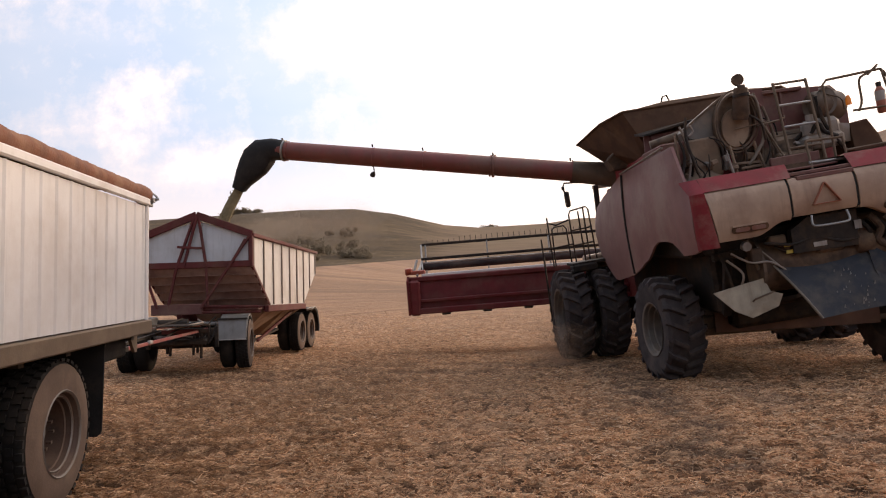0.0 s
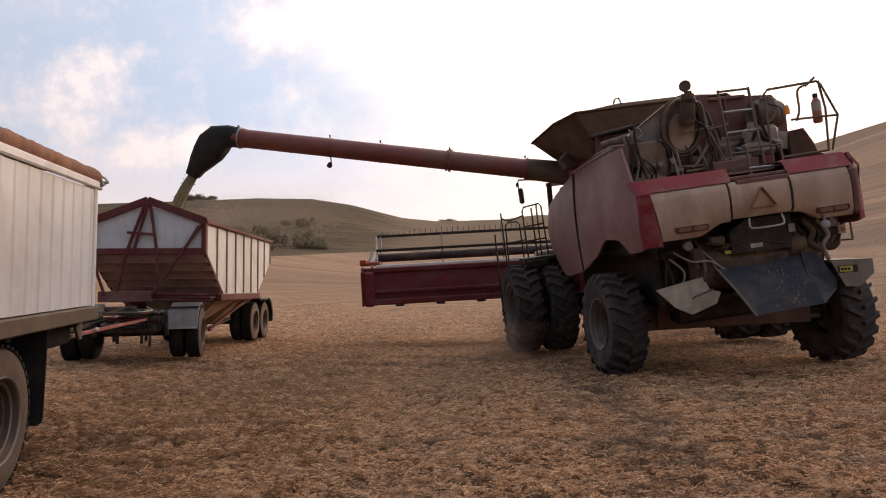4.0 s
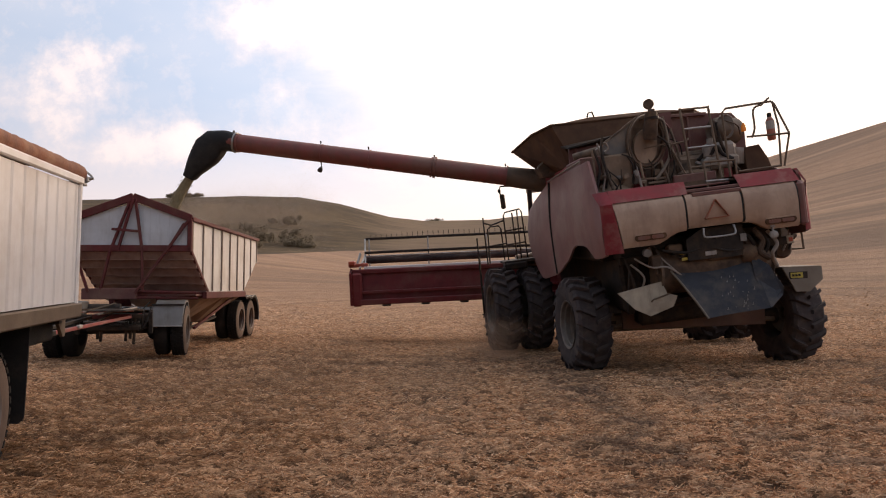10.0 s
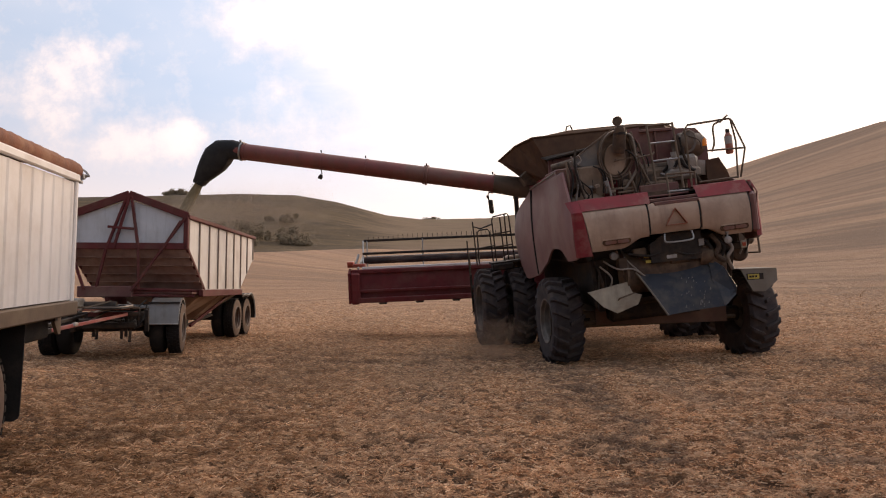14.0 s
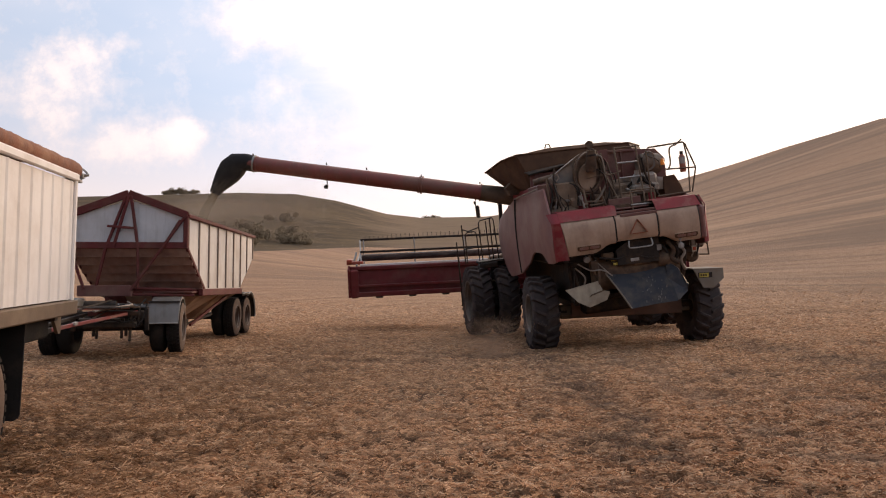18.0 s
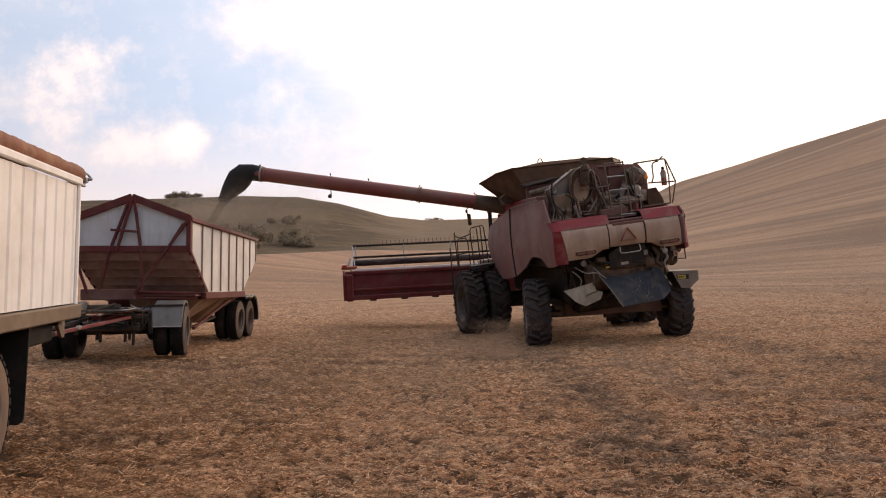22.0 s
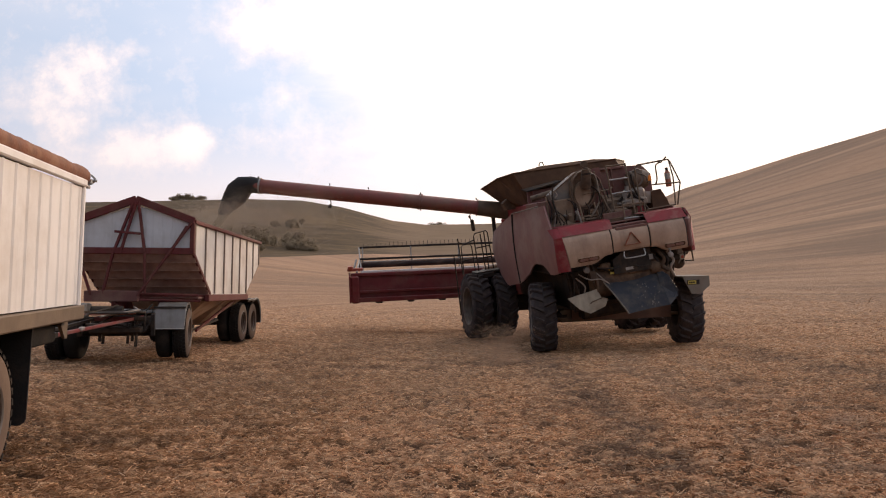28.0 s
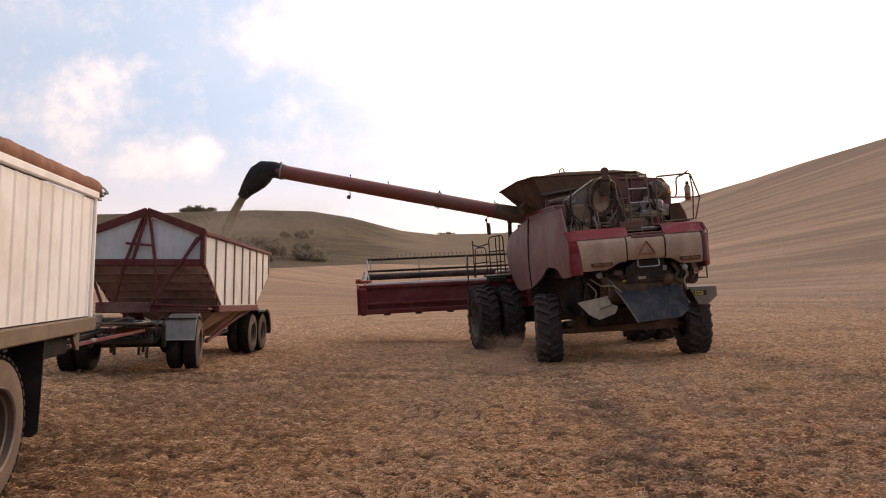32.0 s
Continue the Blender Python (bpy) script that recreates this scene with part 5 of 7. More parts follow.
left_right("corner_panel", corner, M_red, "faded red corner panel", True)
for s, zt in ((-1, 3.44), (0.88, 3.08)):
    part("engine_bay_side", Shape().slab([(s * 1.60, 0.34, 2.95), (s * 1.60, 0.75, zt), (s * 1.60, 2.9, zt - 0.06), (s * 1.60, 2.9, 2.9)], (-s * 0.04, 0, 0)), M_shield, C)


# rear hood: three cream panels with a stepped lower edge, and red caps above them
def hood_panel(x0, x1, zl, zr, widen=0.0):
    n = 16
    rows = []
    prof = [(0.0, 1.0, 0.02), (-0.03, 0.97, 0.0), (-0.07, 0.80, 0), (-0.085, 0.55, 0), (-0.07, 0.12, 0), (-0.03, 0.0, 0)]
    for k in range(n + 1):
        f = k / n
        x = x0 + (x1 - x0) * f
        g = min(1.0, max(0.0, (f - 0.5) / 0.42)) if zr > zl else min(1.0, max(0.0, (f - 0.08) / 0.42))
        lo = zl + (zr - zl) * g * g * (3 - 2 * g)
        rows.append([(x + widen * q * (1 - f), dy, lo + (2.815 - lo) * q) for dy, q, _ in prof])
    sh = Shape().sheet(rows)
    sh.sheet([[(x, 0.06, z) for x, y, z in (r[0], r[-1])] for r in rows])
    for r in (rows[0], rows[-1]):
        sh.sheet([r, [(x, 0.06, z) for x, y, z in r]])
    return sh


part("hood_panel", hood_panel(-1.375, -0.440, 2.16, 2.30, -0.09), M_cream, C, "dusty cream rear hood panel", True)
part("hood_panel", hood_panel(-0.408, 0.388, 2.325, 2.325), M_cream, C, "dusty cream centre hood panel", True)
part("hood_panel", hood_panel(0.425, 1.215, 2.31, 2.17), M_cream, C, "dusty cream rear hood panel", True)
for x, lo in ((-0.424, 2.31), (0.4065, 2.32), (1.224, 2.18)):
    part("hood_seam", Shape().slab([(x - 0.014, 0.02, 2.83), (x - 0.014, -0.055, 2.72), (x - 0.014, -0.068, 2.55), (x - 0.014, -0.052, lo + 0.03), (x - 0.014, 0.02, lo)], (0.03, 0, 0)), M_boot, C, "black gap between hood panels")
part("hood_end", Shape().box((1.305, -0.01, 2.49), (0.13, 0.14, 0.66), ch=0.05), M_shield, C, "dust-faded red end strip")
part("hood_cap", Shape().sheet([[(-1.465, -0.03, 2.82), (-0.80, -0.03, 2.82), (-0.36, -0.03, 2.82)], [(-1.465, 0.13, 3.01), (-0.80, 0.13, 3.01), (-0.33, 0.13, 3.01)], [(-1.465, 0.6, 3.03), (-0.80, 0.6, 3.03), (-0.29, 0.6, 3.03)]]), M_red, C, "faded red hood cap")
part("hood_cap", Shape().sheet([[(0.42, -0.03, 2.82), (0.9, -0.03, 2.82), (1.30, -0.03, 2.82)], [(0.42, 0.13, 3.02), (0.9, 0.13, 3.02), (1.28, 0.13, 3.02)], [(0.42, 0.6, 3.04), (0.9, 0.6, 3.04), (1.28, 0.6, 3.04)]]), M_red, C, "faded red hood cap")
part("deck_step", Shape().box((0.05, 0.42, 2.93), (0.72, 0.34, 0.03), ch=0.008).box((0.05, 0.62, 3.06), (0.66, 0.05, 0.16), ch=0.01), M_maroon, C, "dusty maroon step board")
part("deck_sump", Shape().box((0.12, 0.78, 3.1), (0.5, 0.2, 0.2), ch=0.04).tube([(-0.2, 0.7, 3.06), (0.36, 0.7, 3.1)], 0.05, 10), M_engine, C, "dusty engine sump")
part("hood_sill", Shape().box((0.06, 0.1, 2.80), (0.72, 0.3, 0.06), ch=0.01), M_maroon, C)
tri = Shape()
tv = [(-0.17, 2.44), (0.17, 2.44), (0.0, 2.70)]
for k in range(3):
    (xa, za), (xb, zb) = tv[k], tv[(k + 1) % 3]
    tri.bar((xa, -0.098, za), (xb, -0.098, zb), 0.012, 0.045, up=(0, 1, 0))
part("warning_triangle", tri, M_sign, C, "faded red-orange slow vehicle triangle")


def oblong(x, z, w, h, y0, y1, seg=7):
    """An upright plate with round ends, from y0 to y1."""
    pts = []
    for sx in (1, -1):
        for k in range(seg + 1):
            a = -math.pi / 2 + math.pi * k / seg
            pts.append((x + sx * (w / 2 - h / 2) + sx * h / 2 * math.cos(a), y0, z + sx * h / 2 * math.sin(a)))
    return Shape().slab(pts, (0, y1 - y0, 0))


for x in (-0.98, 0.93):
    recess = part("tail_lamp_recess", oblong(x, 2.285, 0.46, 0.095, -0.088, -0.06), M_bin, C, "rounded brown lamp recess")
    part("tail_lamp_lip", oblong(x, 2.33, 0.44, 0.018, -0.10, -0.07), M_cream, recess)
    for dx in (-0.10, 0.10):
        part("tail_lamp", oblong(x + dx, 2.28, 0.18, 0.052, -0.098, -0.08), M_lens, recess, "faded orange-brown tail lamp lens")
lamp = part("work_lamp", Shape().turned([(0.0, 0.0), (0.0, 0.03), (0.03, 0.055), (0.085, 0.06), (0.09, 0.052)], seg=18).tube([(0.03, 0, 0.04), (0.03, 0, 0.12)], 0.016, 6).box((0.03, 0, 0.12), (0.05, 0.06, 0.03), ch=0.008), M_steel, C, "round chrome work lamp", True, Matrix.Translation((0.82, -0.02, 2.09)) @ Matrix.Rotation(radians(-110), 4, "Z"))
part("lamp_lens", Shape().turned([(0.082, 0.05), (0.088, 0.03), (0.09, 0.0)], seg=18), M_tank, lamp, "clear lamp lens", True)
reflector_back = part("reflector_plate", Shape().box((1.14, 0.12, 1.98), (0.10, 0.02, 0.12), ch=0.01), M_plate, C)
part("reflector", Shape().box((1.14, 0.105, 1.98), (0.06, 0.012, 0.06), ch=0.01), M_orange, reflector_back, "small red reflector")
part("tow_bracket", Shape().tube(bend([(-0.2, -0.06, 2.31), (-0.22, -0.10, 2.2), (-0.15, -0.11, 2.17), (0.17, -0.11, 2.17), (0.24, -0.10, 2.2), (0.24, -0.06, 2.31)], 4), 0.014, 8), M_steel, C, "bent steel rod handle")

# engine deck
part("deck", Shape().box((0, 1.35, 2.98), (3.0, 1.9, 0.06)), M_grime, C)
part("engine_block", Shape().box((0.25, 1.5, 3.2), (1.0, 0.9, 0.5), ch=0.06).box((0.2, 1.75, 3.35), (0.8, 0.5, 0.5), ch=0.05).tube([(-0.2, 1.25, 3.45), (0.8, 1.25, 3.45)], 0.09, 12), M_engine, C, "dusty engine", False)
panel = part("engine_panel", Shape().slab([(-0.02, 1.3, 3.28), (0.62, 1.3, 3.28), (0.64, 1.3, 4.12), (0.02, 1.3, 4.15)], (0, 0.06, 0)), M_maroon, C, "dusty maroon engine panel")
part("panel_flange", Shape().bar((0.0, 1.27, 4.14), (0.64, 1.27, 4.11), 0.05).bar((0.31, 1.27, 3.3), (0.33, 1.27, 4.12), 0.03), M_maroon, panel)
part("engine_cover", Shape().box((0.3, 1.75, 3.75), (0.9, 0.7, 0.62), ch=0.05), M_maroon, C)
part("side_panel", Shape().slab([(-0.32, 1.05, 3.4), (-0.04, 1.05, 3.3), (-0.02, 1.05, 4.18), (-0.36, 1.05, 4.16)], (0, 0.05, 0)), M_maroon, C, "dusty maroon sheet by the ladder")
part("panel_hole", Shape().tube([(-0.2, 1.06, 3.88), (-0.2, 1.03, 3.88)], 0.11, 16), M_boot, C)
# rotary screen housing: an oblong dusty drum with a hoop round it, a sloping dark duct beside it
drum = Shape()
oval = lambda q, y, dx=0.0: [(-0.55 + dx + 0.30 * q * math.cos(a), y, 3.74 + 0.42 * q * math.sin(a) + 0.05 * q * math.cos(a)) for a in [2 * math.pi * k / 30 for k in range(31)]]
drum.sheet([oval(1.0, 1.3), oval(1.0, 0.86), oval(0.94, 0.80), oval(0.86, 0.80), oval(0.84, 0.88), oval(0.02, 0.90)])
screen = part("screen_drum", drum, M_engine, C, "dusty oblong rotary screen drum", True)
low = lambda q, y: [(px - 0.03, py, pz - 0.09) for px, py, pz in oval(q, y)]
part("drum_plate", Shape().sheet([low(0.66, 0.84), low(0.62, 0.79), low(0.02, 0.78)]), M_drum, screen, "dust-brown drum plate", True)
part("drum_hoop", Shape().tube(oval(1.02, 0.79), 0.010, 6, False), M_rail, screen, "pale hoop pipe")
part("drum_pipe", Shape().tube(bend([(-0.36, 0.76, 4.06), (-0.27, 0.74, 3.98), (-0.24, 0.74, 3.6), (-0.26, 0.74, 3.42), (-0.42, 0.74, 3.2), (-0.5, 0.76, 3.12)]), 0.022, 8), M_mudguard, screen, "bent dusty pipe", True)
duct = part("intake_duct", Shape().slab([(-1.24, 0.92, 3.74), (-0.66, 0.92, 4.10), (-0.60, 0.92, 3.9), (-0.80, 0.92, 3.54), (-0.92, 0.92, 3.56), (-1.18, 0.92, 3.62)], (0, 0.5, 0)), M_teal, C, "dusty blue-grey sloping duct")
part("duct_edge", Shape().bar((-1.26, 0.9, 3.75), (-0.64, 0.9, 4.13), 0.03), M_engine, duct)
part("screen_box", Shape().box((-1.02, 1.15, 3.32), (0.44, 0.55, 0.56), ch=0.03), M_drum, C, "dust-brown filter box")
part("screen_shelf", Shape().box((-1.35, 1.5, 3.45), (0.45, 1.0, 0.34), ch=0.02), M_maroon, C)
part("cleaner_pipe", Shape().tube([(-1.45, 1.9, 3.72), (-0.95, 1.8, 3.80), (-0.7, 1.6, 3.9)], 0.07, 12), M_engine, C, "", True)
stack = part("exhaust_pipe", Shape().tube([(-0.53, 0.72, 3.74), (-0.52, 0.70, 3.82), (-0.50, 0.65, 4.05), (-0.49, 0.63, 4.16)], [0.09, 0.115, 0.10, 0.085], 16), M_grime, C, "dust-brown upright exhaust stack", True)
part("stack_collar", Shape().tube([(-0.495, 0.64, 4.03), (-0.495, 0.64, 4.07)], 0.11, 16), M_dark, stack, "", True)
part("stack_bracket", Shape().box((-0.49, 0.62, 4.17), (0.10, 0.05, 0.05), ch=0.01), M_engine, stack)
part("stack_cap", Shape().tube([(-0.52, 0.60, 4.27), (-0.52, 0.65, 4.27)], [0.078, 0.078], 18), M_grime, stack, "round dust-brown stack cap", True)
part("stack_cap_stem", Shape().bar((-0.50, 0.63, 4.17), (-0.52, 0.63, 4.27), 0.03), M_dark, stack)
for pts, r, mt in (([(-1.25, 0.75, 3.9), (-1.3, 0.72, 3.6), (-1.22, 0.7, 3.1)], 0.02, M_dark), ([(-1.4, 0.8, 3.7), (-1.35, 0.75, 3.4), (-1.45, 0.72, 3.05)], 0.02, M_dark), ([(-1.32, 0.85, 3.8), (-1.25, 0.8, 3.4), (-1.35, 0.75, 3.0)], 0.016, M_hose), ([(-1.28, 0.8, 3.72), (-1.22, 0.76, 3.78), (-1.18, 0.76, 3.7), (-1.24, 0.76, 3.64)], 0.014, M_hose),
                   ([(-0.78, 0.76, 3.36), (-0.74, 0.72, 3.02)], 0.02, M_hose), ([(-0.35, 0.76, 3.3), (-0.3, 0.72, 3.02)], 0.02, M_engine), ([(-0.1, 0.95, 3.9), (-0.05, 0.85, 3.4), (-0.12, 0.8, 3.05)], 0.022, M_engine), ([(0.62, 0.9, 3.9), (0.66, 0.85, 3.5), (0.85, 0.8, 3.1)], 0.026, M_dark), ([(0.3, 1.0, 3.35), (0.5, 0.9, 3.5), (0.75, 0.9, 3.3)], 0.03, M_dark),
                   ([(-0.2, 0.8, 3.7), (-0.1, 0.78, 3.3), (-0.02, 0.76, 3.05)], 0.018, M_engine), ([(-0.3, 0.78, 3.62), (0.05, 0.78, 3.66), (0.1, 0.8, 3.7)], 0.014, M_engine)):
    part("hose", Shape().tube(bend(pts), r, 8), mt, C, "", True)
for a, b in (((-1.42, 0.8, 3.05), (-1.42, 0.8, 3.7)), ((-1.20, 0.7, 3.05), (-1.28, 0.9, 3.7)), ((-0.06, 0.9, 3.05), (-0.22, 0.9, 4.1)), ((-0.30, 0.85, 3.03), (-0.16, 0.9, 3.6)), ((-0.62, 0.74, 3.08), (-0.28, 0.74, 3.08)), ((-0.75, 0.76, 3.16), (-0.3, 0.76, 3.13))):
    part("deck_strut", Shape().bar(a, b, 0.032), M_engine, C)
part("reservoir", Shape().box((0.72, 1.05, 3.42), (0.36, 0.4, 0.36), ch=0.07), M_tank, C, "pale plastic coolant tank")
part("reservoir_cap", Shape().tube([(0.72, 1.0, 3.6), (0.72, 1.0, 3.66)], 0.05, 12), M_dark, C)
part("air_duct", Shape().slab([(0.55, 0.9, 3.25), (1.1, 0.9, 3.2), (1.05, 0.9, 3.45), (0.6, 0.9, 3.55)], (0, 0.25, 0)), M_tank, C)
round_drum = part("engine_drum", Shape().tube([(0.62, 1.0, 3.80), (0.64, 1.0, 3.80), (0.86, 1.12, 3.78), (1.02, 1.2, 3.77)], [0.15, 0.19, 0.22, 0.21], 22), M_augerbase, C, "dust-brown drum with a dull teal end", True)
part("drum_end", Shape().sheet([[(0.74 + 0.13 * q * math.cos(a) + 0.02, 0.90 - 0.03 * q * math.cos(a), 3.82 + 0.19 * q * math.sin(a)) for a in [2 * math.pi * k / 24 for k in range(25)]] for q in (1.0, 0.6, 0.02)]), M_teal, round_drum, "dull teal drum end", True)
part("drum_strap", Shape().tube([(0.68, 0.90, 3.99), (0.78, 0.88, 4.01), (0.88, 0.92, 3.96), (0.93, 0.97, 3.84)], 0.014, 6), M_hose, round_drum)
part("pale_casting", Shape().box((0.62, 0.95, 3.28), (0.56, 0.3, 0.2), ch=0.05).box((0.46, 0.92, 3.46), (0.18, 0.2, 0.26), ch=0.06).tube([(0.46, 0.85, 3.55), (0.46, 0.85, 3.66)], 0.05, 10), M_tank, C, "pale grey engine casting")
part("coolant_pipe", Shape().tube(bend([(0.44, 0.84, 3.4), (0.54, 0.8, 3.52), (0.62, 0.82, 3.4), (0.78, 0.8, 3.3)]), 0.03, 8), M_boot, C, "", True)
part("folded_cover", Shape().slab([(0.98, 0.8, 3.06), (1.38, 0.8, 3.06), (1.36, 0.85, 3.24), (1.26, 0.9, 3.48), (1.02, 0.9, 3.46)], (0, 0.5, 0)), M_bin, C, "folded brown cover")
part("side_bin", Shape().slab([(0.66, 1.35, 3.5), (1.28, 1.35, 3.45), (1.29, 1.35, 3.86), (1.10, 1.35, 4.09), (0.66, 1.35, 4.13)], (0.1, 0.9, 0)), M_maroon, C, "dusty maroon side enclosure")
part("beacon_lamp", Shape().tube([(1.0, 0.80, 3.70), (1.0, 0.80, 3.78), (1.0, 0.80, 3.83)], [0.04, 0.036, 0.015], 10), M_amber, C, "amber beacon lamp", True)
# cables, clamps and brackets crowding the deck
rnd = random.Random(23)
for k in range(18):
    x, y = rnd.uniform(-1.45, 0.95), rnd.uniform(0.72, 1.0)
    z = rnd.uniform(3.25, 3.95 if x > -1.0 else 3.55)
    drop, sway = rnd.uniform(0.2, 0.5), rnd.uniform(-0.22, 0.22)
    pts = [(x, y, z), (x + sway * 0.6 + 0.04, y - 0.05, z - drop * 0.4), (x + sway, y - 0.02, max(3.04, z - drop))]
    part("cable", Shape().tube(bend(pts, 5), rnd.choice((0.008, 0.011, 0.016)), 6), rnd.choice((M_dark, M_boot, M_grime)), C, "", True)
for k in range(16):
    x, z = rnd.uniform(-1.35, 0.6), rnd.uniform(3.08, 3.3)
    part("deck_fitting", Shape().box((x, rnd.uniform(0.74, 0.95), z), (rnd.uniform(0.05, 0.14), 0.06, rnd.uniform(0.04, 0.12)), Matrix.Rotation(rnd.uniform(-0.3, 0.3), 3, "Y"), 0.012), rnd.choice((M_engine, M_grime, M_drum, M_fender)), C)
part("panel_rim", Shape().tube([(-0.2 + 0.12 * math.cos(a), 1.03, 3.88 + 0.14 * math.sin(a)) for a in [2 * math.pi * k / 20 for k in range(21)]], 0.014, 6, False), M_maroon, C)
part("deck_brace", Shape().tube([(-0.34, 0.80, 4.15), (-0.22, 0.74, 3.6), (-0.02, 0.60, 2.98)], 0.014, 6), M_rail, C, "thin dusty brace")
part("deck_brace", Shape().tube([(-0.62, 0.74, 3.62), (-0.15, 0.72, 3.66)], 0.009, 6), M_rail, C)
for x0 in (-0.70, -0.36):
    part("drum_leg", Shape().bar((x0, 0.80, 3.42), (x0 + 0.03, 0.76, 3.02), 0.04, 0.03), M_drum, C)
part("chaff_heap", Shape().sheet([[(-1.42 + 0.075 * i, 0.74 + 0.09 * j, 3.03 + 0.16 * math.sin(math.pi * j / 6) * math.sin(math.pi * i / 8) * (1 + 0.3 * math.sin(i * 2.1 + j)) ) for i in range(9)] for j in range(7)]), M_drum, C, "chaff heaped on the engine deck", True)
# ladder to the deck
lad = [((0.02, 0.62, 2.9), (0.05, 0.86, 4.18)), ((0.48, 0.62, 2.9), (0.50, 0.86, 4.17))]
ladder = part("ladder", Shape().tube(lad[0], 0.02, 8).tube(lad[1], 0.02, 8), M_rail, C, "dusty steel ladder to the engine deck")
for k in range(5):
    f = (0.06, 0.26, 0.5, 0.74, 0.985)[k]
    a = Vector(lad[0][0]).lerp(Vector(lad[0][1]), f)
    b = Vector(lad[1][0]).lerp(Vector(lad[1][1]), f)
    part("ladder_rung", Shape().tube([a, b], 0.017, 8), M_steel if 1 < k < 4 else M_rail, ladder)
for k, pts in enumerate(([(0.10, 0.36, 3.27), (0.07, 0.24, 2.83), (0.54, 0.24, 2.82), (0.58, 0.36, 3.25), (0.10, 0.36, 3.27)], [(0.06, 0.28, 2.98), (0.55, 0.28, 2.96)])):
    part("step_frame", Shape().tube(pts, 0.019, 8), M_rail if k == 0 else M_steel, C, "dusty folding step frame")
part("hood_well", Shape().box((0.05, 0.28, 2.86), (0.82, 0.5, 0.05), ch=0.01), M_maroon, C, "dusty maroon sheet behind the hood")
part("grab_rail", Shape().tube([(0.66, 0.72, 2.95), (0.66, 0.75, 4.02), (0.72, 0.75, 4.08), (1.42, 0.7, 4.10), (1.46, 0.68, 4.05)], 0.018, 8), M_rail, C, "brown tube guard rail")
for pts in (bend([(1.25, 0.7, 4.07), (1.14, 0.72, 4.0), (1.13, 0.72, 3.72), (1.07, 0.72, 3.58)], 4), [(0.98, 0.7, 3.6), (1.52, 0.5, 3.56)], [(1.43, 0.68, 4.10), (1.47, 0.65, 3.7), (1.42, 0.62, 3.08)], [(1.46, 0.68, 4.05), (1.54, 0.5, 3.56), (1.46, 0.6, 3.08)], [(1.25, 0.7, 4.05), (1.40, 0.7, 4.16)], [(0.74, 0.6, 3.08), (1.42, 0.6, 3.09)]):
    part("guard_rail", Shape().tube(pts, 0.016, 8), M_rail, C)
EX, EYY = 1.36, 0.68
extinguisher = part("fire_extinguisher", Shape().tube([(EX, EYY, 3.50), (EX, EYY, 3.53), (EX, EYY, 3.80), (EX, EYY, 3.86)], [0.05, 0.062, 0.062, 0.03], 14), M_salmon, C, "faded red fire extinguisher", True)
part("extinguisher_band", Shape().tube([(EX, EYY, 3.67), (EX, EYY, 3.80)], 0.064, 14), M_tank, extinguisher)
part("extinguisher_valve", Shape().box((EX, EYY, 3.89), (0.06, 0.05, 0.07), ch=0.01), M_dark, extinguisher)

# grain tank with flared extensions
part("tank_body", Shape().box((0, 3.4, 3.2), (3.0, 2.7, 0.85), ch=0.04), M_red, C, "dusty red grain tank body")
z_hi = 4.23
up = [(-1.62, 2.55, 4.41), (1.0, 2.55, 4.38), (1.45, 3.1, 4.33), (1.75, 4.41, z_hi), (1.5, 4.75, z_hi), (-1.6, 4.75, z_hi), (-2.08, 4.41, z_hi), (-1.85, 3.3, 4.38)]
dn = [(-1.3, 2.3, 3.55), (1.3, 2.3, 3.55), (1.42, 2.5, 3.55), (1.45, 4.2, 3.6), (1.3, 4.55, 3.6), (-1.3, 4.55, 3.6), (-1.45, 4.2, 3.6), (-1.42, 2.5, 3.55)]
for k in range(8):
    j = (k + 1) % 8
    a, b, c, d = Vector(up[k]), Vector(up[j]), Vector(dn[j]), Vector(dn[k])
    nrm = (b - a).cross(d - a).normalized()
    part("tank_extension", Shape().slab([a, b, c, d], nrm * 0.02), M_bin, C, "dust-brown flared tank extension")
    part("tank_rim", Shape().tube([a, b], 0.022, 6), M_bin, C)
part("tank_peak", Shape().add([(-1.6, 2.57, 4.41), (1.0, 2.57, 4.385), (0.5, 2.72, 4.475), (-0.85, 2.72, 4.50), (1.2, 4.4, 4.27), (-1.4, 4.4, 4.27)], [(0, 1, 2, 3), (3, 2, 4, 5), (0, 3, 5), (1, 4, 2)]), M_bin, C, "dust-brown tank roof folded up")
part("tank_rear_wall", Shape().slab([(-1.48, 2.2, 3.3), (1.3, 2.2, 3.3), (1.3, 2.25, 3.95), (-1.42, 2.25, 3.92)], (0, 0.04, 0)), M_maroon, C, "dusty maroon tank wall")
for k in range(6):
    part("wall_rib", Shape().bar((-1.3 + 0.5 * k, 2.17, 3.35), (-1.3 + 0.5 * k, 2.22, 3.9), 0.05), M_maroon, C)
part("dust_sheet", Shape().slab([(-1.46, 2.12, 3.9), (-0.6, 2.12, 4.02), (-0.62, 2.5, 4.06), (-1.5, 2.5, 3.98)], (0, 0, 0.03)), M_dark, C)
part("lifting_hook", Shape().tube([(-0.9, 2.72, 4.5), (-0.87, 2.72, 4.58), (-0.80, 2.72, 4.59), (-0.77, 2.72, 4.5)], 0.014, 6), M_dark, C)
part("extension_stay", Shape().slab([(-1.80, 3.3, 3.74), (-1.43, 3.3, 4.02), (-1.22, 3.3, 4.0), (-1.2, 3.3, 3.56), (-1.72, 3.3, 3.56)], (0, 0.4, 0)), M_grime, C, "dark stay box under the tank extension")
